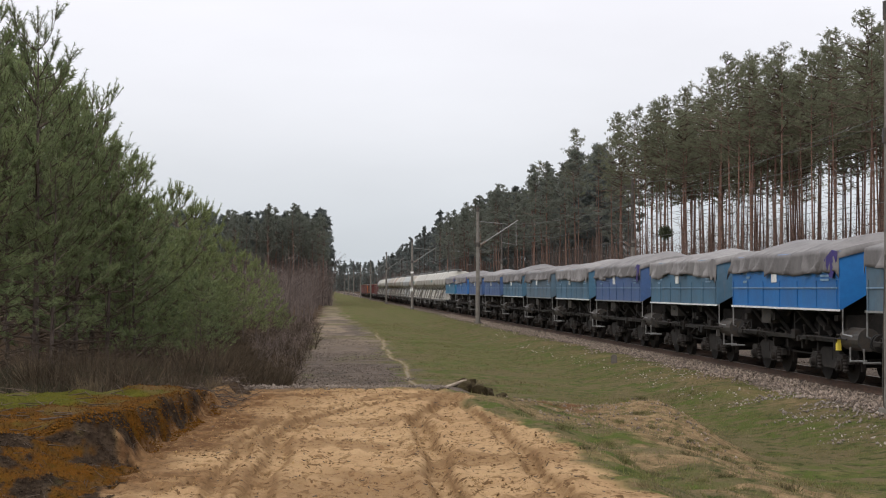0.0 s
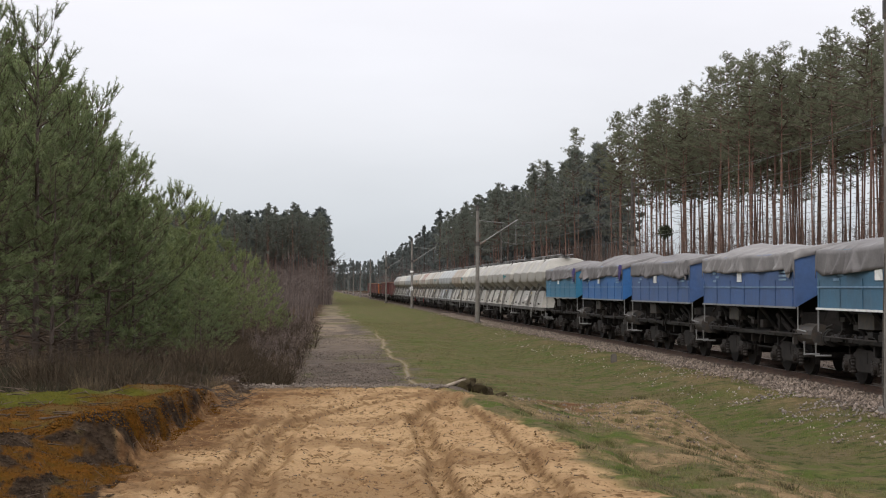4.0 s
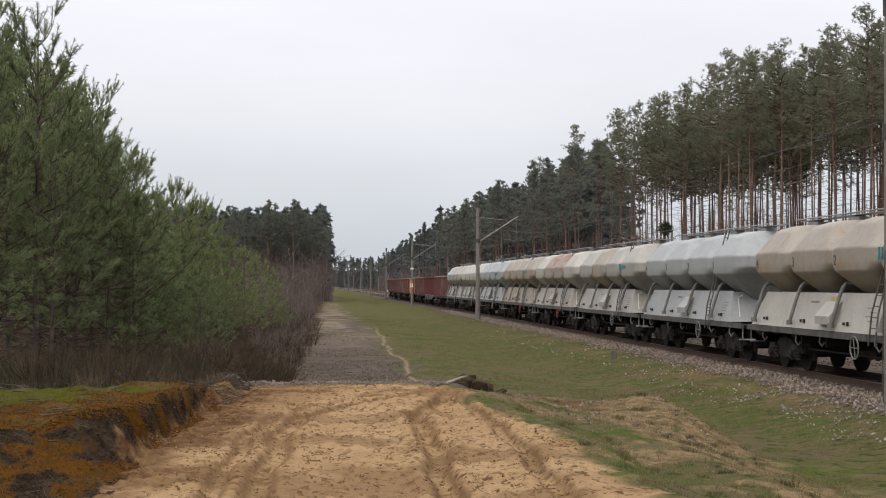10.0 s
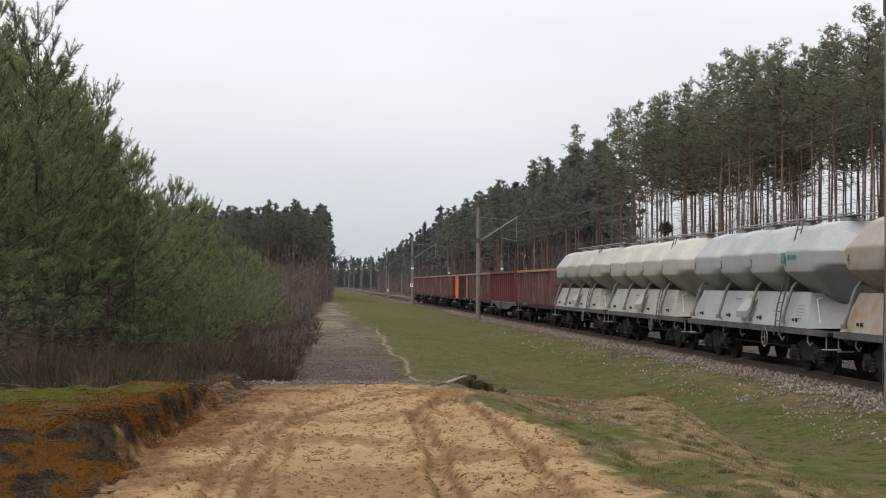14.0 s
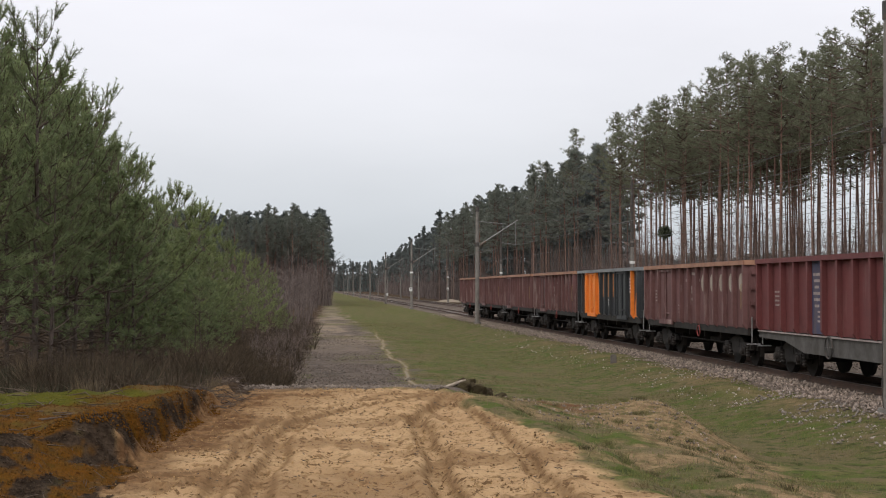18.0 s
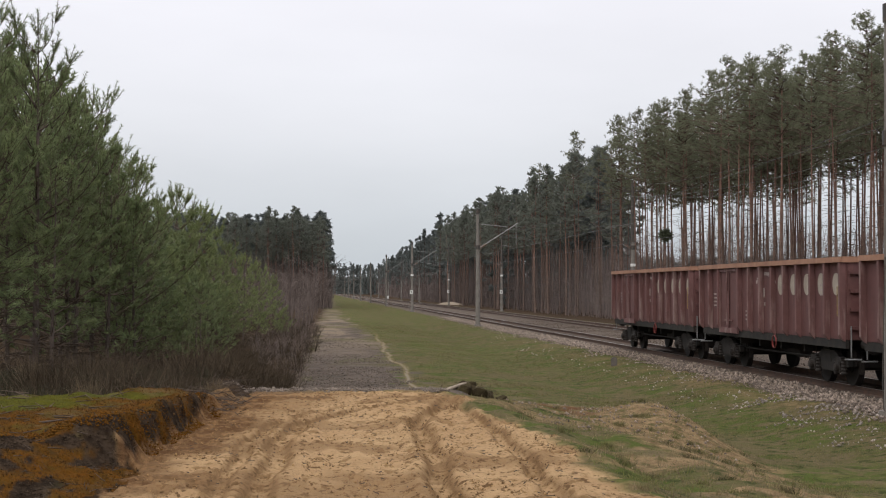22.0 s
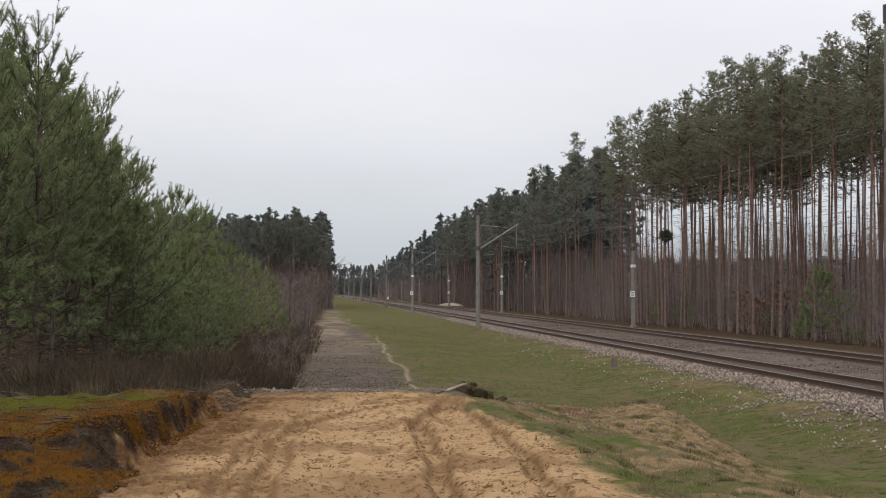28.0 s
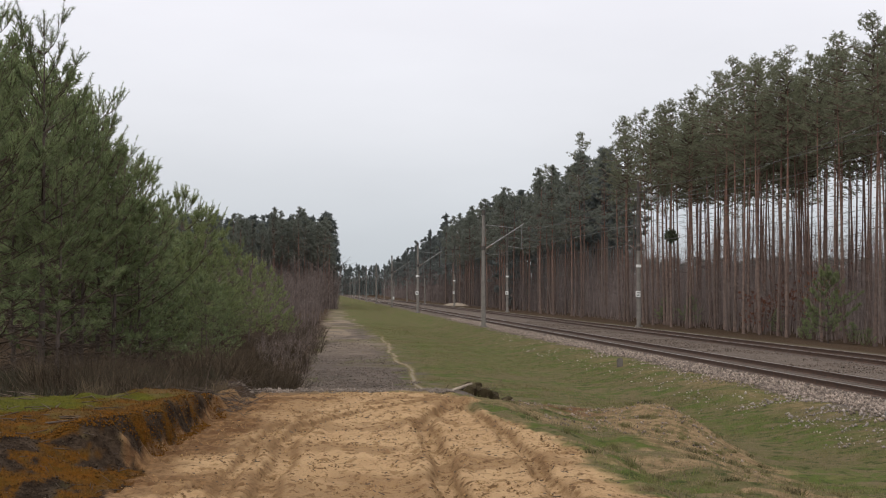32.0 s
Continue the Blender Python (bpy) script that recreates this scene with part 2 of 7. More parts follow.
# each rut: its path (distance, aside), depth, half width
RUTS = (((8, 11.4, 14.2, 15.8, 17.0, 18.0, 18.9, 23), (0.92, 1.03, 1.16, 1.24, 1.22, 1.30, 1.52, 2.4), 0.10, 0.10),
        ((8, 11.4, 13.5, 15.9, 17.3, 20.1, 23), (1.78, 1.89, 1.99, 2.08, 2.06, 1.98, 1.8), 0.075, 0.08),
        ((8, 11.5, 14, 15.4, 17.3, 18.6, 19.4, 20.6, 23), (-0.6, -0.46, -0.37, -0.34, -0.19, 0.25, 0.65, 1.5, 2.6), 0.06, 0.11),
        ((8, 11.5, 15.4, 17.2, 19.1, 20.0, 21.0, 23), (-0.95, -0.80, -0.68, -0.50, 0.0, 0.6, 1.4, 2.5), 0.045, 0.08))


def height(x, y):
    x, y = np.asarray(x, float), np.asarray(y, float)
    near = 1 - sm(22.6, 33, y)
    plateau = 0.0 * near - 1.05 * (1 - near)
    plateau = plateau + near * 0.05 * (sm(18, 21.5, y) - sm(21.5, 24, y))
    edge = 2.75 - 0.7 * sm(15, 24, y) + 0.25 * lumps(x, y, 1.1, 3)
    far_edge = 3.4 + 0.011 * (y - 39)
    edge = edge * near + far_edge * (1 - near)
    dip = -1.0 - 0.35 * sm(14, 30, y) - 0.1 * sm(60, 150, y)
    # sand mound beside the track of the wheels, then the dip
    mound = -0.18 * sm(0, 0.7, x - edge) - 0.06 * octaves(x, y, 1.6, 5, 3) * sm(0, 0.6, x - edge) * near
    hump = 0.80 * np.exp(-((x - 5.7) / 1.0) ** 2 - ((y - 23.4) / 2.0) ** 2) * (1 + 0.12 * octaves(x, y, 0.7, 57, 3))
    z = plateau + mound * (near + 0.3)
    t = sm(edge + 0.8, edge + 4.6, x)
    z = z * (1 - t) + dip * t + hump
    up = sm(8.2, 11.1, x)
    z = z * (1 - up) + (-0.93) * up
    down = sm(24.4, 28.5, x)
    z = z * (1 - down) + (-1.35) * down
    # bank and wood floor on the other side
    top, foot = np.interp(y, *BANK_TOP), np.interp(y, *BANK_FOOT)
    wob = 0.15 * lumps(x * 0.3, y, 0.55, 11) + 0.08 * lumps(x * 0.3, y, 0.22, 12) + 0.06 * octaves(x, y, 0.3, 14, 3)
    rise = sm(foot, np.minimum(top, foot - 0.22), x + wob)
    floor = 0.36 * (1 - sm(17.2, 20, y)) + 0.12 * sm(17.2, 20, y) * (1 - sm(24, 36, y)) - 0.75 * sm(24, 36, y)
    floor = floor + 0.07 * octaves(x, y, 0.9, 21, 4)
    road_left = -0.45 + 0.011 * (y - 39)
    rise2 = sm(road_left - 0.2, road_left - 1.6, x)
    side = np.where(y < 22, rise, rise * (1 - sm(22, 30, y)) + rise2 * sm(22, 30, y))
    z = z * (1 - side) + floor * side
    # wheel ruts, tread marks and footprints in the sand
    on_sand = near * (1 - side) * (1 - sm(-0.25, 0.25, x - edge))
    for ys, xs, deep, half in RUTS:
        d = x - np.interp(y, ys, xs) - 0.04 * lumps(y, y * 0, 0.8, 31)
        z = z + on_sand * (1 - 0.85 * sm(19, 22.3, y)) * (-deep * np.exp(-(d / half) ** 4) + 0.35 * deep * np.exp(-((np.abs(d) - 2.0 * half) / (0.55 * half)) ** 2)
                           - 0.020 * np.sin(y * 38 + d * 9) * np.exp(-(d / half) ** 2))
    z = z + on_sand * (0.016 * octaves(x, y, 0.5, 41, 4) + 0.012 * lumps(x * 2.2, y, 0.13, 45) * sm(-0.2, 0.5, octaves(x, y, 1.2, 46, 2)) - (1 - 0.6 * sm(19, 22, y)) * (0.032 * sm(0.46, 0.60, lumps(x, y * 0.8, 0.2, 47)) - 0.010 * sm(0.2, 0.44, lumps(x, y * 0.8, 0.2, 47)))
                       - 0.028 * sm(0.44, 0.58, lumps(x * 0.6, y, 0.17, 48)) + 0.02 * sm(0.55, 0.7, lumps(x, y, 0.11, 43)))
    rough = (1 - on_sand) * (1 - sm(10.6, 11.2, x) * (1 - sm(25, 26, x)))
    return z + rough * (0.010 + 0.028 * near * (1 - sm(7, 9, x))) * octaves(x, y, 0.6, 51, 3) * (1 - sm(60, 200, y))


def ground_z(x, y):
    return float(height(x, y))


def spaced(a, b, first, ratio):
    out, step = [a], first
    while out[-1] < b:
        out.append(out[-1] + step)
        step *= ratio
    return out


gx = np.array([-v for v in spaced(14.3, 2500, 0.6, 1.2)][::-1] + list(np.arange(-14, -4, 0.3)) + list(np.arange(-4, -3.0, 0.06)) + list(np.arange(-3.0, -1.7, 0.032)) + list(np.arange(-1.7, 2.9, 0.034)) + list(np.arange(2.9, 5.2, 0.1))
              + list(np.arange(5.2, 12, 0.2)) + list(np.arange(12, 31, 0.6)) + spaced(31.5, 2500, 0.8, 1.22))
gy = np.array([-v for v in spaced(1, 2500, 1.5, 1.35)][::-1] + list(np.arange(0, 10, 0.6)) + list(np.arange(10, 23, 0.052)) + list(np.arange(23, 25, 0.075))
              + list(np.arange(25, 60, 0.3)) + spaced(60.5, 3500, 0.7, 1.03))
X, Y = np.meshgrid(gx, gy)
Z = height(X, Y)
nx, ny = len(gx), len(gy)
idx = np.arange(nx * ny).reshape(ny, nx)
quads = np.stack([idx[:-1, :-1], idx[:-1, 1:], idx[1:, 1:], idx[1:, :-1]], -1).reshape(-1, 4)


def ground_zones(x, y):
    """Shares of sand, gravel, moss, ballast; litter, bare soil, dry patch, green moss."""
    near = 1 - sm(21.9, 23.4, y + 0.5 * octaves(x, y, 0.7, 61, 3))
    wob = 0.22 * octaves(x, y, 0.7, 61, 4)
    edge = 2.62 - 0.7 * sm(15, 24, y) + 0.25 * lumps(x, y, 1.1, 3)
    top, foot = np.interp(y, *BANK_TOP), np.interp(y, *BANK_FOOT)
    sand = near * sm(-0.12, 0.12, edge - x + wob) * sm(-0.1, 0.05, x - foot + 0.22) * (1 - sm(20.6, 21.6, y) * (x < -0.95))
    patch = 1.35 * np.exp(-((x - 5.2) / 1.3) ** 2 - ((y - 22.2) / 2.2) ** 2) + 0.85 * np.exp(-((x - 5.3) / 1.2) ** 2 - ((y - 18.3) / 2.8) ** 2) + 0.5 * np.exp(-((x - 4.3) / 1.2) ** 2 - ((y - 14) / 3.0) ** 2)
    fine = octaves(x, y, 0.42, 63, 5)
    dry = sm(0.36, 0.54, patch + 0.62 * fine) * sm(0.08, 0.35, patch) * (1 - sand)
    dry = np.maximum(dry, 0.85 * sm(-0.05, 0.4, octaves(x, y, 0.6, 66, 5) + 0.5 * lumps(x, y, 2.2, 67)) * sm(2, 3, x) * (1 - sm(24, 29, y)) * (1 - sm(6.0, 8.5, x)))
    dry = np.maximum(dry, 0.55 * sm(0.0, 0.4, octaves(x, y, 0.8, 69, 4)) * sm(9.6, 10.8, x) * (1 - sm(60, 90, y)) * (x < 12.5))
    damp = sand * np.clip(0.5 * sm(0.1, -1.2, x - 0.25 * (y - 18) + 1.6 * wob) + 0.75 * sm(0.75, 0.1, x - foot + 1.5 * wob) + 0.5 * sm(0.1, 0.5, octaves(x, y, 1.3, 76, 4)), 0, 1)
    rusty = 1.3 * np.exp(-((x - 4.1) / 0.9) ** 2 - ((y - 24.2) / 1.5) ** 2) * sm(-0.5, 0.3, octaves(x, y, 0.5, 68, 4))
    strip = np.exp(-((x - np.interp(y, (36, 38.9, 48.7, 62, 80, 95), (2.5, 2.71, 2.95, 3.1, 3.5, 3.8)) - 0.22 * lumps(y, y * 0, 3.1, 5) - 0.08 * lumps(y, y * 0, 1.1, 6)) / 0.065) ** 2) * sm(34, 37, y) * (1 - sm(78, 95, y))
    left, right = -0.55 + 0.011 * (y - 39), 2.75 + 0.011 * (y - 39) - 1.2 * sm(70, 150, y)
    gravel = sm(22.0, 23.3, y + 0.5 * wob) * sm(-0.3, 0.35, x - left + 2.5 * wob) * sm(-0.4, 0.4, right - x + 3 * wob) * (1 - 0.6 * sm(110, 220, y)) * (1 - 0.55 * sm(0.25, 0.6, octaves(x, y, 3.5, 65, 4)) * sm(40, 60, y))
    on_top = sm(0.0, 0.15, top - x + 0.5 * wob) * (1 - sm(17.8, 19.2, y + 2 * wob))
    green = on_top * sm(-0.25, 0.35, (top - x) - 1.0 + (y - 15.5) * 0.25 + 2 * wob)
    face = (x < foot + 0.05) * (1 - on_top) * (1 - sm(19.5, 21, y))
    soil = face * sm(0.30, 0.50, (foot - x) / np.maximum(foot - top, 0.2) + 1.1 * wob + 0.4 * octaves(x * 2.2, y, 0.35, 77, 3) + 0.35 * (1 - sm(12.5, 14, y)))
    sand = np.maximum(sand, face * (1 - soil) * (x > top - 0.3) * sm(12.2, 13.4, y))
    soil = np.maximum(soil, face * (1 - sm(12.2, 13.4, y)) * sm(0.1, 0.5, foot - x))
    sand = np.maximum(sand, 0.8 * strip)
    gravel = gravel * (1 - strip)
    moss = np.maximum(on_top * (1 - 0.35 * sm(0.25, 0.5, octaves(x, y, 0.6, 73, 4))), face * soil * sm(0.22, 0.45, octaves(x * 2.2, y, 0.55, 71, 4) + 0.30 * (1 - sm(12.5, 14, y))))
    litter = sm(0, 0.5, foot - x) * (1 - on_top) * (1 - face)
    litter = np.where(y > 19.5, np.maximum(litter, sm(-0.2, 0.6, left - x + 2 * wob + 0.55) * sm(19.5, 21.5, y)), litter)
    litter = np.maximum(litter, sm(21.8, 23.0, x + wob))
    shoulder = 11.75 + 0.35 * lumps(x * 0, y, 2.3, 81) + 2 * wob
    ballast = sm(-0.25, 0.25, x - shoulder) * (1 - sm(22.0, 22.9, x))
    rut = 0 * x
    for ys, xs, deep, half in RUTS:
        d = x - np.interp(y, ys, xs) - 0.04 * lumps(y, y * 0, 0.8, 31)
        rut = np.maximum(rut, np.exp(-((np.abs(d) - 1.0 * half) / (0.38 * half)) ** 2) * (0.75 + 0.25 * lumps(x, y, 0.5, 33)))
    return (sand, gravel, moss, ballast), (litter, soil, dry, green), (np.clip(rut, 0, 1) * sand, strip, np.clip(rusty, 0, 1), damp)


def ground_material():
    m = bpy.data.materials.new("ground_soil_grass_sand")
    m.use_nodes = True
    n, l = m.node_tree.nodes, m.node_tree.links
    b = n["Principled BSDF"]
    b.inputs["Roughness"].default_value, b.inputs["Specular IOR Level"].default_value = 0.97, 0.02
    tc = n.new("ShaderNodeTexCoord")

    def tex(scale, detail=5, stretch=(1, 1, 1)):
        mp = n.new("ShaderNodeMapping")
        mp.inputs["Scale"].default_value = stretch
        l.new(tc.outputs["Object"], mp.inputs[0])
        t = n.new("ShaderNodeTexNoise")
        t.inputs["Scale"].default_value, t.inputs["Detail"].default_value, t.inputs["Roughness"].default_value = scale, detail, 0.65
        l.new(mp.outputs[0], t.inputs["Vector"])
        return t.outputs["Fac"]

    def mixed(fac, a, c):
        x = n.new("ShaderNodeMix")
        x.data_type = "RGBA"
        if isinstance(fac, float):
            x.inputs[0].default_value = fac
        else:
            l.new(fac, x.inputs[0])
        for s, v in ((x.inputs[6], a), (x.inputs[7], c)):
            if isinstance(v, tuple):
                s.default_value = (*v, 1)
            else:
                l.new(v, s)
        return x.outputs[2]

    def ranged(v, lo, hi):
        r = n.new("ShaderNodeMapRange")
        r.inputs["From Min"].default_value, r.inputs["From Max"].default_value = lo, hi
        l.new(v, r.inputs["Value"])
        return r.outputs[0]

    def split(layer):
        a = n.new("ShaderNodeAttribute")
        a.attribute_name = layer
        s = n.new("ShaderNodeSeparateColor")
        l.new(a.outputs["Color"], s.inputs[0])
        return s.outputs[0], s.outputs[1], s.outputs[2], a.outputs["Alpha"]

    sand, gravel, moss, ballast = split("zone_a")
    litter, soil, dry, green = split("zone_b")
    rut, strip, rusty, damp = split("zone_c")
    coarse, mid, grain = tex(0.9, 4), tex(6, 6), tex(45, 4)
    grass = mixed(ranged(tex(0.55, 5), 0.42, 0.54), (0.068, 0.084, 0.020), (0.118, 0.090, 0.048))
    grass = mixed(ranged(tex(0.16, 3), 0.45, 0.60), grass, mixed(0.5, grass, (0.074, 0.096, 0.022)))
    grass = mixed(ranged(tex(2.2, 7), 0.48, 0.60), grass, (0.132, 0.098, 0.058))
    grass = mixed(ranged(mid, 0.52, 0.72), grass, (0.092, 0.078, 0.038))
    grass = mixed(ranged(tex(4, 6), 0.53, 0.62), grass, (0.036, 0.044, 0.014))
    grass = mixed(ranged(grain, 0.45, 0.75), grass, (0.056, 0.060, 0.024))
    dry_c = mixed(ranged(mid, 0.4, 0.65), (0.235, 0.160, 0.090), (0.13, 0.085, 0.047))
    dry_c = mixed(ranged(tex(3.5, 6), 0.52, 0.60), dry_c, (0.085, 0.070, 0.030))
    dry_c = mixed(ranged(grain, 0.55, 0.7), dry_c, (0.11, 0.10, 0.045))
    col = mixed(rusty, mixed(dry, grass, dry_c), mixed(ranged(mid, 0.4, 0.65), (0.125, 0.058, 0.030), (0.075, 0.045, 0.022)))
    # litter brown, darkened to hold the shade under the trees
    lit = mixed(ranged(mid, 0.35, 0.65), (0.038, 0.024, 0.015), (0.062, 0.040, 0.025))
    col = mixed(litter, col, mixed(ranged(grain, 0.5, 0.8), lit, (0.035, 0.03, 0.022)))
    stone_v = n.new("ShaderNodeTexVoronoi")
    stone_v.inputs["Scale"].default_value = 17.0
    l.new(tc.outputs["Object"], stone_v.inputs["Vector"])
    grv = mixed(ranged(coarse, 0.40, 0.60), (0.120, 0.092, 0.074), (0.062, 0.048, 0.039))
    grv = mixed(ranged(stone_v.outputs["Color"], 0.5, 0.95), grv, (0.11, 0.096, 0.09))
    grv = mixed(ranged(mid, 0.55, 0.7), grv, (0.105, 0.082, 0.064))
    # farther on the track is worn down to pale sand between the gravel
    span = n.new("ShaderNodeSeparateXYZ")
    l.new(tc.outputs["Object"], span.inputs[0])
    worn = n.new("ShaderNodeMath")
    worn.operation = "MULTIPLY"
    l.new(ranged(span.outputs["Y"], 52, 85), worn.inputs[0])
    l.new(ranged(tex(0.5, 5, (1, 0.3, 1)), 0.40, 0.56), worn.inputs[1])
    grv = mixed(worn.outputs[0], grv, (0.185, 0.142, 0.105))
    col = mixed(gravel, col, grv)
    bal = mixed(ranged(stone_v.outputs["Color"], 0.2, 0.9), (0.055, 0.042, 0.034), (0.15, 0.122, 0.105))
    bal = mixed(ranged(mid, 0.45, 0.7), bal, (0.15, 0.115, 0.09))
    col = mixed(ballast, col, bal)
    snd = mixed(ranged(coarse, 0.35, 0.65), (0.325, 0.205, 0.108), (0.385, 0.256, 0.140))
    snd = mixed(ranged(mid, 0.5, 0.75), snd, (0.265, 0.166, 0.086))
    snd = mixed(ranged(grain, 0.58, 0.75), snd, (0.40, 0.285, 0.165))
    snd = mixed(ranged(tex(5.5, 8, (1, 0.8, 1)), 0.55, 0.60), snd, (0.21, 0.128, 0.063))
    # small scattered dark spots painted as the shadows of footprints
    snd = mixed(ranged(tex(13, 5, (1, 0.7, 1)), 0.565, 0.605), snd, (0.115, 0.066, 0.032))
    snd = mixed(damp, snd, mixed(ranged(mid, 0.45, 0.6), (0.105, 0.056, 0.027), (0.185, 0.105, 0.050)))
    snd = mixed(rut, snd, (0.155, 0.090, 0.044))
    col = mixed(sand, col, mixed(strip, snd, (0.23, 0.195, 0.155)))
    col = mixed(soil, col, mixed(ranged(mid, 0.4, 0.62), (0.018, 0.012, 0.008), (0.050, 0.034, 0.023)))
    mos = mixed(ranged(mid, 0.38, 0.62), (0.102, 0.040, 0.006), (0.070, 0.035, 0.007))
    mos = mixed(green, mos, mixed(ranged(mid, 0.4, 0.65), (0.072, 0.068, 0.009), (0.048, 0.049, 0.008)))
    col = mixed(moss, col, mixed(ranged(grain, 0.55, 0.75), mos, (0.05, 0.04, 0.012)))
    l.new(col, b.inputs["Base Color"])
    bp = n.new("ShaderNodeBump")
    bp.inputs["Strength"].default_value, bp.inputs["Distance"].default_value = 0.9, 0.035
    sum_n = n.new("ShaderNodeMath")
    sum_n.operation = "ADD"
    l.new(tex(22, 5), sum_n.inputs[0])
    l.new(stone_v.outputs["Distance"], sum_n.inputs[1])
    crumbs = n.new("ShaderNodeMath")
    crumbs.operation = "MULTIPLY_ADD"
    l.new(tex(70, 3), crumbs.inputs[0])
    crumbs.inputs[1].default_value = 0.5
    l.new(sum_n.outputs[0], crumbs.inputs[2])
    l.new(crumbs.outputs[0], bp.inputs["Height"])
    l.new(bp.outputs[0], b.inputs["Normal"])
    return m


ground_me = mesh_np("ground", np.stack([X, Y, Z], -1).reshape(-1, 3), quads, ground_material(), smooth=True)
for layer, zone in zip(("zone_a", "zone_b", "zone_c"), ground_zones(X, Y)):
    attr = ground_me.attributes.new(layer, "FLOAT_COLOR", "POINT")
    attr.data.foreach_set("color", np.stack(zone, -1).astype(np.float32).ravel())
ground = tagged(new("ground", ground_me), "sandy heath ground with grass, gravel track and moss", "ground", kind="structure")

# ---- railway ----
Y0, Y1 = -600.0, 1400.0


def rail_mesh(material):
    bm = prism(B(), [(-0.075, -0.172), (0.075, -0.172), (0.075, -0.158), (0.012, -0.135), (0.012, -0.045), (0.036, -0.032), (0.036, 0),
                     (-0.036, 0), (-0.036, -0.032), (-0.012, -0.045), (-0.012, -0.135), (-0.075, -0.158)], Y0, Y1)
    return bm


def sleeper_mesh():
    bm = box(B(), 0, 0, 0, 2.6, 0.25, 0.15)
    bmesh.ops.bevel(bm, geom=bm.edges[:], offset=0.02, segments=1, affect="EDGES")
    me = bpy.data.meshes.new("sleeper")
    bm.to_mesh(me)
    bm.free()
    me.materials.append(SLEEPER)
    return me


SLEEPER_ME = sleeper_mesh()


def track(name, x, label):
    base = tagged(new(name), label, "railway track", kind="structure")
    base.location = (x, 0, RAIL_Z)
    for side in (-0.7535, 0.7535):
        r = part("rail", rail_mesh(None), RAIL_SIDE, base, "rusty steel rail with worn head")
        r.location.x = side
        head = part("rail_head", prism(B(), [(-0.03, 0.002), (0.03, 0.002), (0.03, 0.005), (-0.03, 0.005)], Y0, Y1), RAIL_TOP, r, "shiny worn running surface")
    for k in range(150):
        s = part("sleeper", SLEEPER_ME, None, base)
        s.location = (0, 26 + 0.62 * k, -0.235)
    src = [v.co[:] for v in SLEEPER_ME.vertices]
    polys = [p.vertices[:] for p in SLEEPER_ME.polygons if len(p.vertices) == 4]
    vs, fs = [], []
    for k in range(150, 900):
        o = len(vs)
        vs += [(a, b + 26 + 0.62 * k, c - 0.235) for a, b, c in src]
        fs += [[i + o for i in p] for p in polys]
    tagged(part("sleepers_far", mesh_np("sleepers_far", vs, fs, SLEEPER), None, base), kind="stuff")
    return base


track("railway_track", TRACK_X, "rusty main railway track on stone ballast")
track("railway_track", TRACK2_X, "second rusty railway track on brown ballast")
# crushed stone of the bed, laid up to the sleepers' tops
bed = B()
for cx in (TRACK_X, TRACK2_X):
    prism(bed, [(cx - 2.75, -0.24), (cx - 1.9, -0.19), (cx + 1.9, -0.19), (cx + 2.75, -0.24), (cx + 2.9, -0.45), (cx - 2.9, -0.45)], Y0, Y1)
bedding = mat("ballast_bed", (0.062, 0.042, 0.031), 0.97, (0.036, 0.025, 0.018), 2.2, spec=0.03, bump=0.9, bump_scale=22, fine=0.45)
o = tagged(part("ballast_bed", bed, bedding), "grey-brown crushed stone bed under the tracks", "ballast", kind="structure")
o.location.z = RAIL_Z


def stones(name, count, xs, ys, sizes, zone, label, lift=0.3, material=None):
    """Loose broken stones scattered on the ground: one heap of small uneven blocks."""
    x, y = xs(rng.random(count)), ys(rng.random(count))
    keep = zone(x, y)
    x, y = x[keep], y[keep]
    k = len(x)
    corner = np.array([(1, 0, 0), (-1, 0, 0), (0, 1, 0), (0, -1, 0), (0, 0, 1), (0, 0, -0.6)], float)
    faces = np.array([(0, 2, 4), (2, 1, 4), (1, 3, 4), (3, 0, 4), (2, 0, 5), (1, 2, 5), (3, 1, 5), (0, 3, 5)])
    r = sizes(rng.random(k))[:, None, None]
    v = corner[None] * r * (0.6 + 0.7 * rng.random((k, 6, 1))) * (0.7 + 0.6 * rng.random((k, 1, 3)))
    a = rng.random(k) * 6.28
    c, s = np.cos(a)[:, None], np.sin(a)[:, None]
    v = np.stack([v[..., 0] * c - v[..., 1] * s, v[..., 0] * s + v[..., 1] * c, v[..., 2]], -1)
    z = height(x, y)
    in_bed = (x > TRACK_X - 2.75) & (x < TRACK2_X + 2.75)
    z = np.where(in_bed, np.maximum(z, RAIL_Z - 0.2), z)
    v += np.stack([x, y, z + lift * r[:, 0, 0]], -1)[:, None]
    f = faces[None] + 6 * np.arange(k)[:, None, None]
    return tagged(part(name, mesh_np(name, v.reshape(-1, 3), f.reshape(-1, 3), material or STONE), None), label, "stones", kind="stuff")


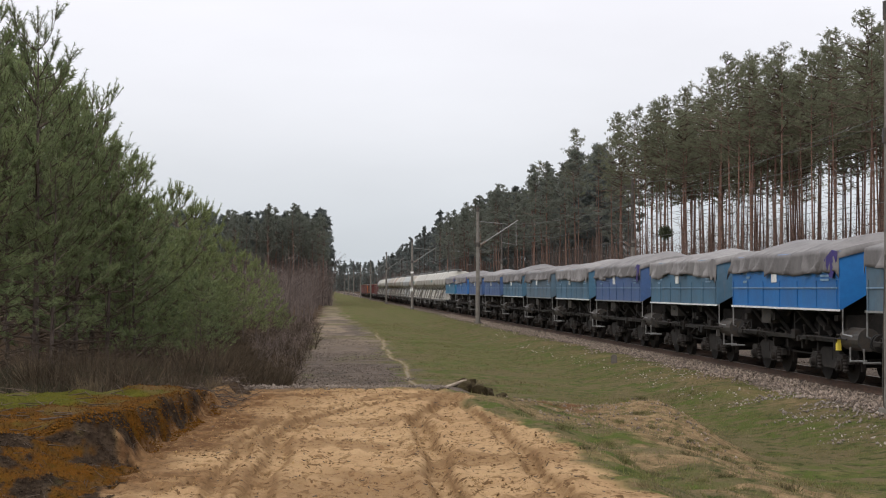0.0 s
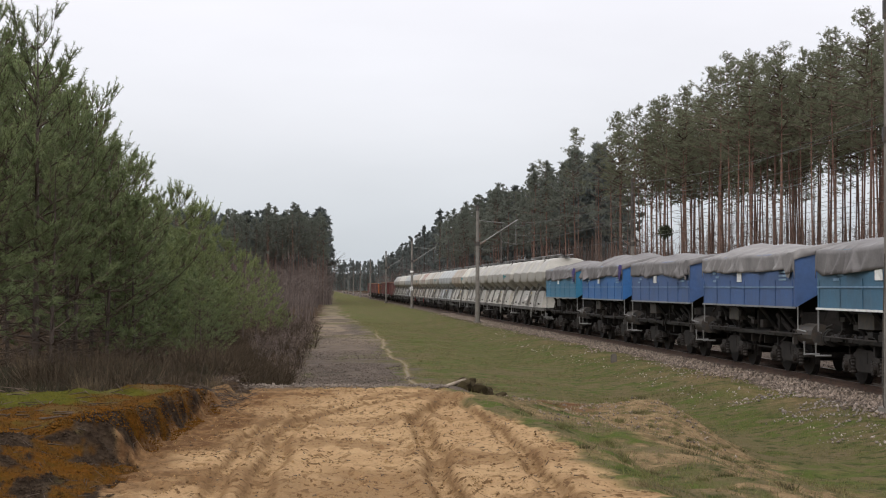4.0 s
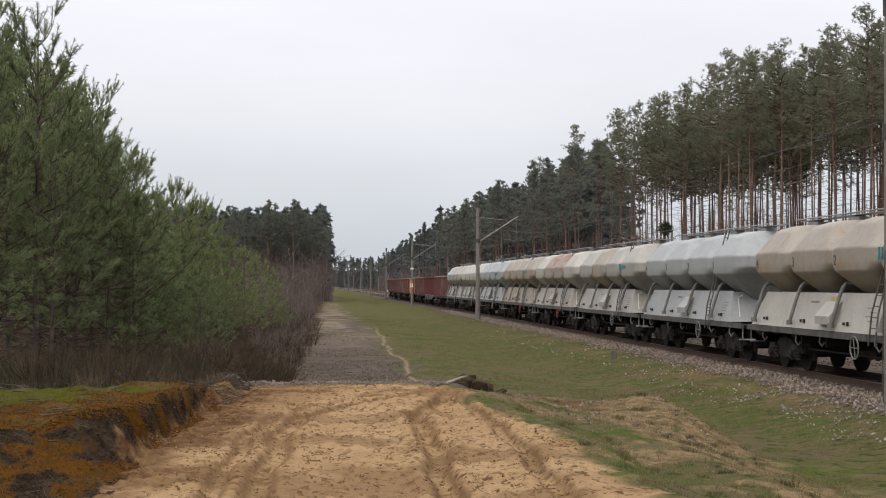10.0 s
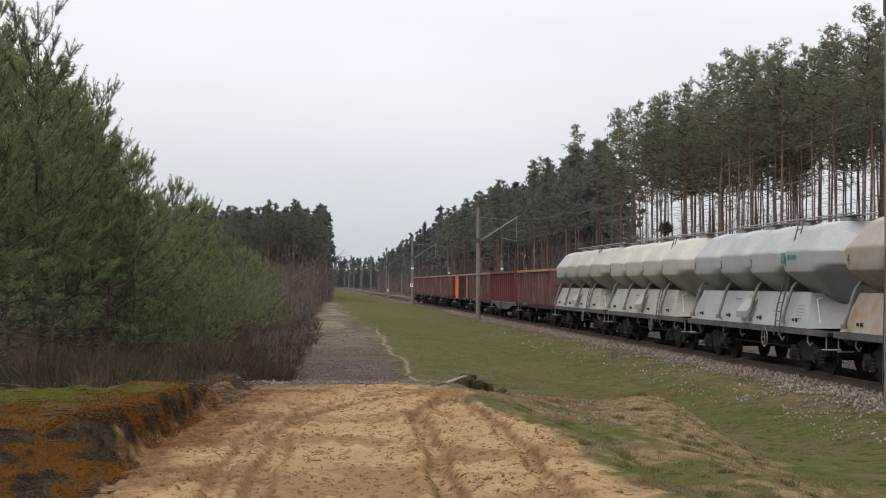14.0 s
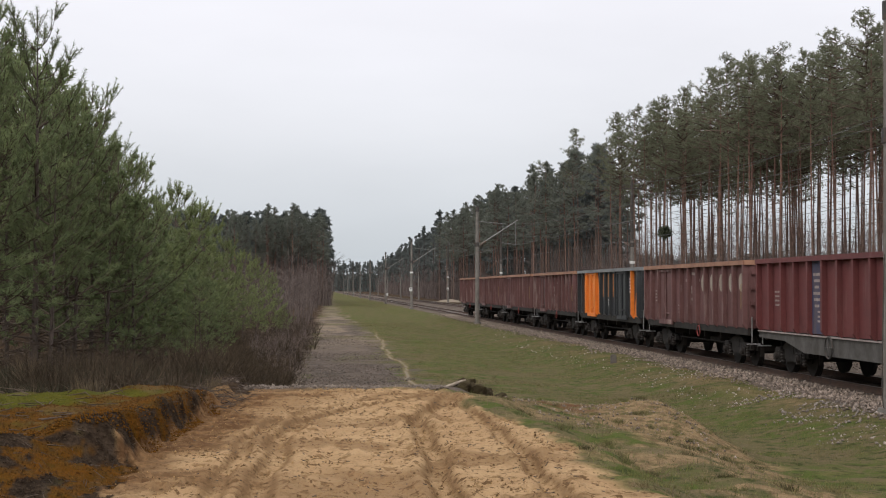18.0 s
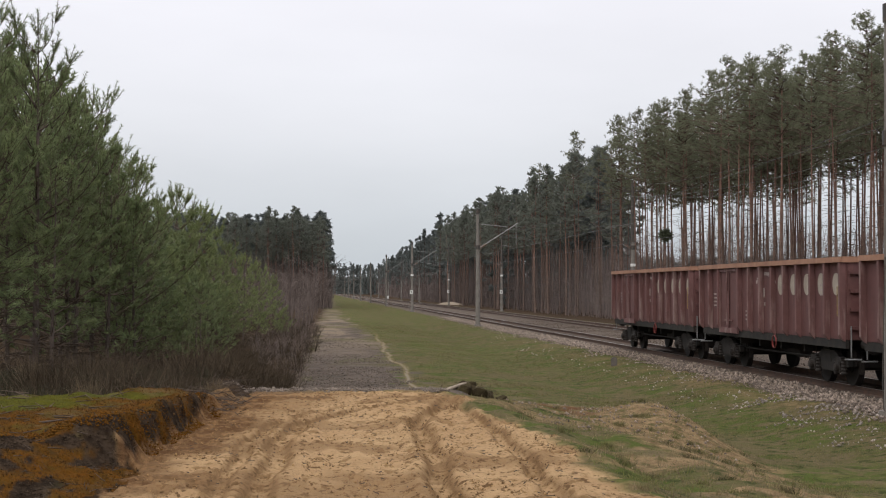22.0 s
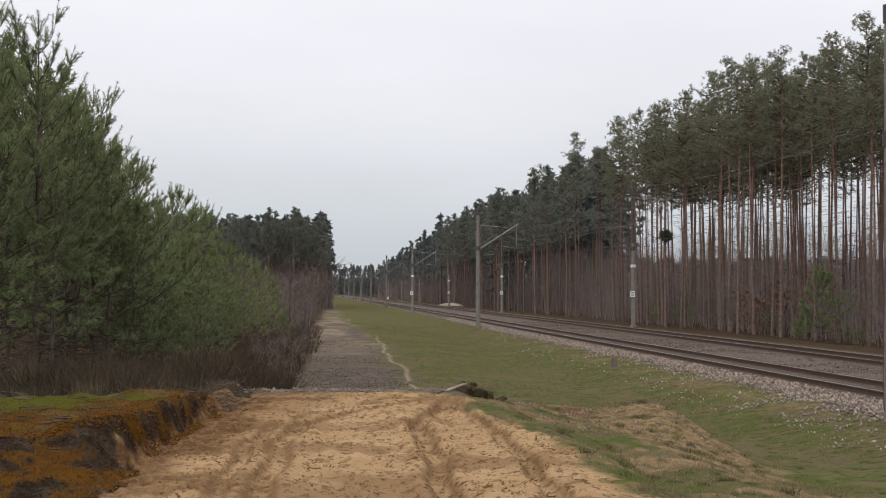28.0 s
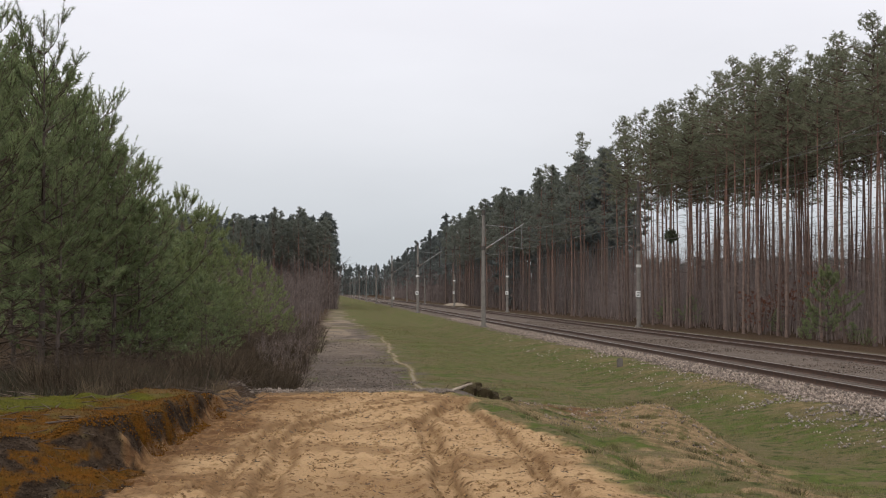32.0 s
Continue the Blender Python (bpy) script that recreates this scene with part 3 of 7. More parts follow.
stones("ballast_stones", 22000, lambda u: 10.6 + 2.5 * u ** 0.8, lambda u: 27 + 110 * u ** 1.6, lambda u: 0.022 + 0.035 * u ** 2,
       lambda x, y: x > 11.75 + 0.35 * lumps(x * 0, y, 2.3, 81) - 1.5 * rng.random(len(x)) ** 3 * (0.6 + lumps(x, y, 1.1, 82)), "pale crushed ballast stones along the rail")
stones("stray_stones", 1500, lambda u: 9.4 + 2.4 * u, lambda u: 22 + 60 * u ** 1.4, lambda u: 0.014 + 0.024 * u ** 2,
       lambda x, y: lumps(x, y, 1.5, 9) > 0.0, "stray pale stones lying in the grass", material=STONE_PALE)
stones("spilled_ballast", 1500, lambda u: 8.9 + 2.7 * u, lambda u: 22 + 12 * u, lambda u: 0.018 + 0.03 * u ** 2,
       lambda x, y: lumps(x, y, 1.3, 27) + 0.5 * lumps(x, y, 0.5, 28) + 0.35 * (x - 10.3) > 0.1, "spilled pale ballast stones low on the grassy slope", material=STONE_PALE)
stones("track_stones", 9000, lambda u: 14.9 + 3.6 * u, lambda u: 30 + 90 * u ** 1.5, lambda u: 0.018 + 0.03 * u ** 2,
       lambda x, y: lumps(x, y, 2, 19) > -0.2, "brown and grey ballast stones between the tracks", material=STONE_BROWN)
stones("pale_track_stones", 1300, lambda u: 14.9 + 7.0 * u, lambda u: 30 + 80 * u ** 1.4, lambda u: 0.02 + 0.03 * u ** 2,
       lambda x, y: lumps(x, y, 1.3, 29) > 0.1, "single pale stones scattered over the brown bed")
stones("rail_foot_stones", 2600, lambda u: 13.45 + 0.6 * u ** 2, lambda u: 27 + 90 * u ** 1.5, lambda u: 0.02 + 0.03 * u ** 2,
       lambda x, y: lumps(x * 0, y, 0.9, 39) > -0.5, "pale stones heaped between the near rails")
stones("road_gravel", 12000, lambda u: -0.8 + 3.7 * u, lambda u: 34 + 75 * u ** 2.0, lambda u: 0.015 + 0.03 * u ** 3,
       lambda x, y: (np.abs(x - 1.05 - 0.011 * (y - 39)) < 1.6 + 0.5 * lumps(x, y, 1.7, 14)) & (rng.random(len(x)) > (y - 40) / 55) & (lumps(x, y, 2.4, 15) > -0.35), "loose grey gravel on the forest track", material=STONE_DARK)
stones("crest_gravel", 6000, lambda u: -1.5 + 3.6 * u, lambda u: 21.2 + 2.9 * u, lambda u: 0.012 + 0.025 * u ** 3,
       lambda x, y: y > 22.2 + 0.9 * lumps(x, y, 0.8, 4), "grey gravel mixed in sand at the road crest", material=STONE_DARK)

# ---- plants ----
def unit(v):
    return v / np.maximum(np.linalg.norm(v, axis=-1, keepdims=True), 1e-6)


def needles(p, d, length, count, blade, width, lean=0.55):
    """Shoots clad in thin blades: each shoot starts at p and runs along d; every blade is one slim triangle."""
    k = len(p)
    u = rng.random((k, count, 1))
    side = unit(np.cross(d[:, None], rng.normal(size=(k, count, 3))))
    base = p[:, None] + d[:, None] * (length[:, None, None] * (0.1 + 0.9 * u))
    way = unit(d[:, None] * lean + side)
    tip = base + way * blade * (0.7 + 0.6 * rng.random((k, count, 1)))
    across = unit(np.cross(way, rng.normal(size=(k, count, 3)))) * width * 0.5
    v = np.stack([base - across, base + across, tip], 2).reshape(-1, 3)
    return v, np.arange(len(v)).reshape(-1, 3)


def sticks(a, b, ra, rb):
    """Three-sided sticks from each a to each b."""
    d = unit(b - a)
    s = unit(np.cross(d, np.array([0.31, 0.17, 0.93])))
    t = np.cross(d, s)
    ring = [s, -0.5 * s + 0.866 * t, -0.5 * s - 0.866 * t]
    v = np.stack([a + ra[:, None] * r for r in ring] + [b + rb[:, None] * r for r in ring], 1)
    f = np.array([(0, 1, 4, 3), (1, 2, 5, 4), (2, 0, 3, 5)])
    return v.reshape(-1, 3), (f[None] + 6 * np.arange(len(a))[:, None, None]).reshape(-1, 4)


def trunk_mesh(name, high, r0, material, bend=0.0, sides=8, rings=9, from_z=0.0, flare=1.25):
    """A tapered, slightly crooked stem; from_z cuts off its lower part."""
    vs, fs = [], []
    ph = rng.random() * 6.28
    for i in range(rings + 1):
        z = from_z + (high - from_z) * i / rings
        q = z / high
        r = r0 * (1 - 0.93 * q ** 1.1) * (1 + (flare - 1) * max(0, 1 - z / (0.06 * high)))
        cx, cy = bend * math.sin(ph + q * 3.2), bend * math.cos(ph * 1.7 + q * 2.6)
        o = bend * math.sin(ph), bend * math.cos(ph * 1.7)
        for j in range(sides):
            a = 6.2832 * j / sides
            vs.append((cx - o[0] + r * math.cos(a), cy - o[1] + r * math.sin(a), z))
    for i in range(rings):
        for j in range(sides):
            fs.append((i * sides + j, i * sides + (j + 1) % sides, (i + 1) * sides + (j + 1) % sides, (i + 1) * sides + j))
    return mesh_np(name, vs, fs, material, smooth=True)


def young_pine(high, spread, start, side_step, blades, blade, width, gap=0.42, shoot=1.0, foliage=None):
    """A young pine: whorls of branches that curve upwards, side twigs in pairs, every end a bristly upright brush; candles on the leader."""
    tree = new("young_pine")
    part("trunk", trunk_mesh("trunk", high * 0.97, 0.008 * high + 0.01, BARK_YOUNG, bend=0.05, flare=1.2), None, tree, "grey-brown scaly stem")
    pa, pb, ra, rb, sp, sd, sl = [], [], [], [], [], [], []

    def stick(a, b, r0, r1):
        pa.append(a), pb.append(b), ra.append(r0), rb.append(r1)

    def brush(at, way, length):
        sp.append(at), sd.append(np.array(way) / np.linalg.norm(way)), sl.append(length * shoot)

    z = 0.05 * high
    while z < high * 0.94:
        q = z / high
        bare = q < start
        k = rng.integers(4, 7)
        a0 = rng.random() * 6.28
        whorl = 0.6 + 0.75 * rng.random()
        for j in range(k):
            a = a0 + 6.283 * j / k + rng.normal() * 0.25
            if bare and rng.random() < 0.35:
                continue
            taper = min(1.0, 1.55 * (1 - max(q, start)) ** 0.85)
            reach = (spread * taper * whorl * (0.45 + 0.75 * rng.random()) + 0.18) * (0.8 if bare else 1.0)
            low, high_angle = (0.0, 0.25) if bare else (0.15 + 0.55 * q, 0.65 + 0.55 * q)
            low, high_angle = low + 0.2 * rng.normal(), high_angle + 0.15 * rng.normal()
            prev = np.array([0.02 * math.cos(a), 0.02 * math.sin(a), z])
            segs = 5
            thick = 0.009 + 0.009 * (1 - q)
            for i in range(segs):
                e = low + (high_angle - low) * (i / (segs - 1)) ** 1.5
                a += rng.normal() * (0.16 if bare else 0.07)
                way = np.array([math.cos(a) * math.cos(e), math.sin(a) * math.cos(e), math.sin(e)])
                nxt = prev + way * reach / segs
                stick(prev, nxt, thick * (1 - i / segs) + 0.006, thick * (1 - (i + 1) / segs) + 0.006)
                if bare:
                    if rng.random() < 0.5:
                        stick(nxt, nxt + way * 0.2 + rng.normal(size=3) * 0.14, 0.007, 0.003)
                elif i > (0 if q > 0.4 else 1):
                    n = max(1, int(reach / segs / side_step + rng.random()))
                    for w in range(n):
                        at = prev + (nxt - prev) * (w + rng.random()) / n
                        for sgn in (-1, 1):
                            if rng.random() < 0.30 + 0.2 * (q > 0.6):
                                continue
                            turn = sgn * (0.45 + 0.45 * rng.random())
                            twig = (0.10 + 0.22 * rng.random()) * (1.15 - i / segs) * min(1.0, reach)
                            flat = np.array([math.cos(a + turn), math.sin(a + turn), 0.25 + 0.3 * q])
                            end = at + flat * twig
                            stick(at, end, 0.007, 0.005)
                            brush(end, flat * (0.95 - 0.65 * q) + np.array([0.3 * rng.normal(), 0.3 * rng.normal(), 0.05 + 0.9 * q + 0.3 * rng.random()]), (0.18 + 0.17 * rng.random()) * (0.62 + 0.55 * q))
                prev = nxt
            if not bare:
                brush(prev, way + np.array([0, 0, 0.1 + 0.4 * q]), (0.30 + 0.22 * rng.random()) * (0.6 + 0.55 * q))
                for m in range(3):
                    turn = (m - 1) * 0.8 + 0.3 * rng.normal()
                    brush(prev, (math.cos(a + turn) * 0.75, math.sin(a + turn) * 0.75, 0.2 + 1.1 * q), 0.18 + 0.16 * rng.random())
        z += gap * (0.8 + 0.4 * rng.random()) * (0.85 + 0.6 * q)
    top = np.array([0, 0, high * 0.94])
    stick(top, top + np.array([0, 0, 0.05 * high]), 0.014, 0.008)
    brush(top + np.array([0, 0, 0.02 * high]), (0.02, 0, 1), (0.045 * high + 0.05) / shoot)
    for j in range(4):
        brush(np.array([0, 0, high * (0.86 + 0.025 * j)]), (0.45 * math.cos(2.4 * j), 0.45 * math.sin(2.4 * j), 1), 0.3)
    for j in range(5):
        brush(top, (0.38 * math.cos(1.257 * j + 0.4 * rng.normal()), 0.38 * math.sin(1.257 * j + 0.4 * rng.normal()), 1), 0.30 + 0.2 * rng.random())
    sp, sd, sl = np.array(sp), np.array(sd), np.array(sl)
    pa, pb = np.concatenate([pa, sp]), np.concatenate([pb, sp + sd * sl[:, None] * 0.95])
    ra, rb = np.concatenate([ra, np.full(len(sp), 0.008)]), np.concatenate([rb, np.full(len(sp), 0.006)])
    v, f = sticks(pa, pb, ra, rb)
    tagged(part("branchwork", mesh_np("branchwork", v, f, TWIG), None, tree), "thin grey-brown branches, the lower ones bare", kind="stuff")
    v, f = needles(sp, sd, sl, blades, blade, width, 0.8)
    part("crown", mesh_np("crown", v, f, foliage or NEEDLE_YOUNG), None, tree, "dense dark green needles in bristly upright shoots")
    return tree


def tall_crown(high, start, limbs, clumps, blades, blade, width, spread):
    """Limbs and needle clumps of an old forest pine; returns arrays for sticks and shoots."""
    pa, pb, ra, rb, sp, sd = [], [], [], [], [], []
    for i in range(limbs):
        q = start + (0.985 - start) * ((i + rng.random()) / limbs) ** 0.9
        a = rng.random() * 6.283
        up = (q - start) / (1 - start)
        shape = min(0.6 + 1.6 * up, 1.0) * (1.0 - max(0.0, up - 0.3) / 0.7) ** 0.75 + 0.06
        reach = spread * shape * (0.55 + 0.6 * rng.random())
        p0 = np.array([0, 0, q * high])
        end = p0 + np.array([math.cos(a) * reach, math.sin(a) * reach, reach * (0.05 + 0.5 * rng.random())])
        pa.append(p0), pb.append(end), ra.append(0.05), rb.append(0.012)
        for _ in range(clumps):
            u = 0.35 + 0.7 * rng.random()
            at = p0 + (end - p0) * u + rng.normal(size=3) * np.array([0.28, 0.28, 0.16]) * (0.5 + 0.25 * reach)
            sp.append(at)
            sd.append(np.array([math.cos(a) * 0.5, math.sin(a) * 0.5, 0.7]) + rng.normal(size=3) * 0.4)
    # the leader, clad up to its tip
    for i in range(3 * clumps):
        q = 0.86 + 0.14 * rng.random()
        wide = spread * 0.9 * (1.02 - q) / 0.16
        sp.append(np.array([rng.normal() * 0.3 * wide, rng.normal() * 0.3 * wide, q * high]))
        sd.append(np.array([rng.normal() * 0.4, rng.normal() * 0.4, 1.0]))
    sp, sd = np.array(sp), unit(np.array(sd))
    return sticks(np.array(pa), np.array(pb), np.array(ra), np.array(rb)), needles(sp, sd, np.full(len(sp), 0.3), blades, blade, width, 0.5)


def tall_pine(high, limbs, clumps, blades, blade, width, spread=1.9, start=0.58, foliage=None, stout=1.0):
    tree = new("tall_pine")
    r0 = (0.0050 * high + 0.012) * stout
    part("trunk", trunk_mesh("trunk", high * 0.985, r0, BARK_OLD, bend=0.16, sides=7), None, tree, "bare straight stem, grey below and orange above")
    (v, f), (nv, nf) = tall_crown(high, start, limbs, clumps, blades, blade, width, spread)
    k = 9
    a = rng.random(k) * 6.28
    z = high * (0.25 + 0.33 * rng.random(k))
    o = np.stack([np.cos(a), np.sin(a), 0.15 * np.ones(k)], -1) * (0.5 + 0.8 * rng.random((k, 1)))
    b0 = np.stack([0 * z, 0 * z, z], -1)
    dv, df = sticks(b0, b0 + o, np.full(k, 0.022), np.full(k, 0.008))
    tagged(part("branchwork", mesh_np("branchwork", np.concatenate([v, dv]), np.concatenate([f, df + len(v)]), TWIG), None, tree), "limbs and dead stubs", kind="stuff")
    part("crown", mesh_np("crown", nv, nf, foliage or NEEDLE_TALL), None, tree, "open dark green crown high on the stem")
    return tree


def plant(src, x, y, scale, turn, label, category, group, sink=0.05, z=None):
    ob = copy_thing(src, pose(x, y, (ground_z(x, y) if z is None else z) - sink, 0, 0, turn))
    ob.scale = (scale, scale, scale)
    return tagged(ob, label, category, group)


def drop(src):
    for o in (*src.children_recursive, src):
        bpy.data.objects.remove(o)


# young pines on the heath
near_kinds = [young_pine(8.4, 1.95, 0.24, 0.20, 52, 0.080, 0.0125, shoot=1.2) for _ in range(2)] + [young_pine(6.2, 1.65, 0.12, 0.20, 52, 0.080, 0.0125, shoot=1.2) for _ in range(2)]
mid_kinds = [young_pine(5.6, 1.75, 0.08, 0.20, 40, 0.090, 0.018, shoot=1.2, foliage=NEEDLE_YOUNG_LIT) for _ in range(3)]
inner_kinds = [young_pine(5.6, 1.8, 0.08, 0.32, 11, 0.125, 0.042, 0.5) for _ in range(3)]
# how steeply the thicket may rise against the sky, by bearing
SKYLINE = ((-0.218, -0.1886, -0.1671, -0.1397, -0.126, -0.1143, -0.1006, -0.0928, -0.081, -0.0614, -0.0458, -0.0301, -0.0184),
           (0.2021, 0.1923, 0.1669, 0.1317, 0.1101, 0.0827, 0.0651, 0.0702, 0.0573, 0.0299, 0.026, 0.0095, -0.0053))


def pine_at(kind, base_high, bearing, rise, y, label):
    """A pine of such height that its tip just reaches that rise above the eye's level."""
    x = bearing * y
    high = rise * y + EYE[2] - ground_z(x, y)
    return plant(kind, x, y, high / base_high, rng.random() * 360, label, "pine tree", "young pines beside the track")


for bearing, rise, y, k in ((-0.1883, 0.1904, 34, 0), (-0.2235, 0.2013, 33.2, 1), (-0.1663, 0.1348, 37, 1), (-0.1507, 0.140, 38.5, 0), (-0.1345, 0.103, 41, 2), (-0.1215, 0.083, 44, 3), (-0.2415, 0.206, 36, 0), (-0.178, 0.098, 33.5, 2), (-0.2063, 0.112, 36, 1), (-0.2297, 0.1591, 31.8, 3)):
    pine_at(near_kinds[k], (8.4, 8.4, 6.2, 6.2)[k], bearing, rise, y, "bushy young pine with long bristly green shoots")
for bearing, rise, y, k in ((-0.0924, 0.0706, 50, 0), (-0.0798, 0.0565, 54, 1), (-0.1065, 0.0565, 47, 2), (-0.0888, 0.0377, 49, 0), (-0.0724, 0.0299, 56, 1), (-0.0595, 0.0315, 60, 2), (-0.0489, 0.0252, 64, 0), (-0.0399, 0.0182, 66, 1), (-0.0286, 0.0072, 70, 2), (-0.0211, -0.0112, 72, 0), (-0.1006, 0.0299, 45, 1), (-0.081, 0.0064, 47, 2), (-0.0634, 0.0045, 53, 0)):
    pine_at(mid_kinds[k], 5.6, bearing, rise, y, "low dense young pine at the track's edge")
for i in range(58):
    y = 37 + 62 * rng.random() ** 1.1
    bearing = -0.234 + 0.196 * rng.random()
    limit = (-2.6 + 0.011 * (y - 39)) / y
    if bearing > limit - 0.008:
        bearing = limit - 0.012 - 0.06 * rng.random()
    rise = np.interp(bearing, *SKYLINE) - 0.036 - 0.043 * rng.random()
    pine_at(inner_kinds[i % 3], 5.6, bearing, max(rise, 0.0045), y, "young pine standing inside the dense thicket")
for s in near_kinds + mid_kinds + inner_kinds:
    drop(s)

# old pines behind the railway
rng = np.random.default_rng(23)
old_kinds = [tall_pine(h, 40, 7, 16, 0.18, 0.042, sp, st, stout=wide) for h, sp, st, wide in
             ((19.0, 2.4, 0.62, 0.9), (18.0, 2.1, 0.64, 1.2), (20.5, 2.3, 0.61, 1.05), (19.5, 1.9, 0.61, 0.8), (18.5, 2.4, 0.63, 1.15))]
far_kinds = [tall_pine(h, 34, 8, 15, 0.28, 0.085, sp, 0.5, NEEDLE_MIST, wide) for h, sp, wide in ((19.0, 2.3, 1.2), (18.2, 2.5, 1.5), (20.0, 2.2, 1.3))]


def free_spot(spots, x, y, gap):
    if all((x - a) ** 2 + (y - b) ** 2 > gap * gap for a, b in spots):
        spots.append((x, y))
        return True
    return False


# how steeply the old wood rises against the sky, by bearing
WOOD_SKY = ((0.1587, 0.1838, 0.2130, 0.2268, 0.2418, 0.2602, 0.2922, 0.3072, 0.3302, 0.3500, 0.3940, 0.45),
            (0.0890, 0.1125, 0.1236, 0.1283, 0.1338, 0.1436, 0.1656, 0.1676, 0.1744, 0.1700, 0.2000, 0.215))


def old_pine(kind, x, y, scale, label):
    """A pine that stays below the skyline of the wood."""
    bearing = x / y
    most = (np.interp(bearing, *WOOD_SKY) * y + EYE[2] - ground_z(x, y)) / KIND_HIGH[kind.name]
    return plant(kind, x, y, min(scale, 0.97 * most), rng.random() * 360, label, "pine tree", "old pines behind the railway")


KIND_HIGH = {k.name: h for k, h in zip(old_kinds + far_kinds, (19.0, 18.0, 20.5, 19.5, 18.5, 19.0, 18.2, 20.0))}
spots = []
for j, (bearing, x) in enumerate(((0.1587, 30), (0.1838, 30.5), (0.2130, 29.6), (0.2268, 30), (0.2418, 30.4), (0.2464, 28.8), (0.2602, 30), (0.2780, 30.6), (0.2922, 30.2), (0.3072, 31), (0.3302, 30.2), (0.3480, 31), (0.3720, 30), (0.3940, 29.6))):
    kind, y = old_kinds[(2, 3, 0, 4, 1)[j % 5]], x / bearing
    spots.append((x, y))
    most = (np.interp(bearing, *WOOD_SKY) * y + EYE[2] - ground_z(x, y)) / KIND_HIGH[kind.name]
    plant(kind, x, y, most, 47 * j, "tall front pine with its tip above the other trees", "pine tree", "old pines behind the railway")
tries = 0
while len(spots) < 182 and tries < 6000:
    tries += 1
    y = 66 + 84 * rng.random()
    x = 29 + 15 * rng.random() ** 1.1 + 0.8 * lumps(y, 0, 7, 2)
    if free_spot(spots, x, y, 1.1):
        kind = old_kinds[rng.integers(5)]
        old_pine(kind, x, y, 0.86 + 0.18 * rng.random(), "tall straight pine with bare reddish stem and high crown")
while len(spots) < 247 and tries < 12000:
    tries += 1
    y = 150 + 190 * rng.random()
    x = 29 + 7 * rng.random() ** 1.4 + 1.2 * lumps(y, 0, 9, 2)
    if free_spot(spots, x, y, 2.2):
        kind = far_kinds[rng.integers(3)]
        old_pine(kind, x, y, 0.86 + 0.2 * rng.random(), "tall forest pine in the row along the railway")
spots = []
while len(spots) < 58 and tries < 18000:
    tries += 1
    y = 212 + 14 * rng.random()
    x = -27 + 28.4 * rng.random() + 0.011 * (y - 215)
    if free_spot(spots, x, y, 1.8):
        kind = far_kinds[rng.integers(3)]
        plant(kind, x, y, 0.60 + 0.155 * rng.random(), rng.random() * 360, "tall dark pine at the corner of the far wood", "pine tree", "old pines of the far wood")
for s in old_kinds + far_kinds:
    drop(s)


def far_wood(name, places, high, label, limbs=9, blades=9, start=0.4):
    """Many far trees in one sheet of stems and loose clumps."""
    vs, fs, nv, nf, o, q = [], [], [], [], 0, 0
    for x, y in places:
        h = high * (0.85 + 0.3 * rng.random())
        (av, af), (bv, bf) = tall_crown(h, start, limbs, 4, 2 * blades, 0.62, 0.28, 2.1)
        base = np.array([x, y, ground_z(x, y) - 0.1])
        tv, tf = sticks(np.array([[0, 0, 0.0]]), np.array([[0, 0, h]]), np.array([0.16]), np.array([0.04]))
        vs.append(tv + base), fs.append(tf + o)
        o += len(tv)
        nv.append(bv + base), nf.append(bf + q)
        q += len(bv)
    wood = tagged(new(name), label, "forest", kind="stuff")
    part("stems", mesh_np("stems", np.concatenate(vs), np.concatenate(fs), BARK_LOW), None, wood)
    part("crowns", mesh_np("crowns", np.concatenate(nv), np.concatenate(nf), NEEDLE_FAR_HAZE), None, wood)
    return wood


def scatter(n, fx, fy):
    u, v = rng.random(n), rng.random(n)
    return [(fx(a, b), fy(a, b)) for a, b in zip(u, v)]


far_wood("forest_along_railway", scatter(300, lambda a, b: 29 + 14 * a + 0.02 * (650 * b), lambda a, b: 340 + 650 * b ** 1.3), 19, "distant pine forest along the railway", 11, 9, 0.25)
far_wood("forest_at_horizon", scatter(190, lambda a, b: -20 + 85 * a, lambda a, b: 960 + 90 * b), 19, "hazy pine forest closing the horizon", 15, 9, 0.03)
far_wood("forest_beyond_road", scatter(190, lambda a, b: 2.5 + 0.012 * 500 * b - 16 * a, lambda a, b: 283 + 600 * b ** 1.3), 16, "far pine wood along the forest road")
far_wood("forest_behind_stems", scatter(210, lambda a, b: 62 + 80 * a, lambda a, b: 300 + 40 * b), 9, "low far wood seen between the stems", 13, 9, 0.04)
far_wood("forest_second_rows", scatter(130, lambda a, b: 33 + 14 * a * (0.4 + b), lambda a, b: 165 + 175 * b), 18.5, "inner rows of the pine forest", 16, 8, 0.5)
far_wood("far_wood_inside", scatter(120, lambda a, b: -26 + 28 * a + 0.7 * b, lambda a, b: 224 + 60 * b), 13, "inner trees of the far wood", 16, 9, 0.45)
far_wood("forest_deep_rows", [((0.125 + 0.1 * a) * y, y) for a, y in scatter(120, lambda a, b: a, lambda a, b: 235 + 165 * b)], 15, "deep dim rows of the pine forest", 14, 9, 0.05)
far_wood("forest_behind_heath", scatter(70, lambda a, b: -26 - 50 * a, lambda a, b: 205 + 90 * b), 13.5, "far wood behind the young pines", 9, 9)


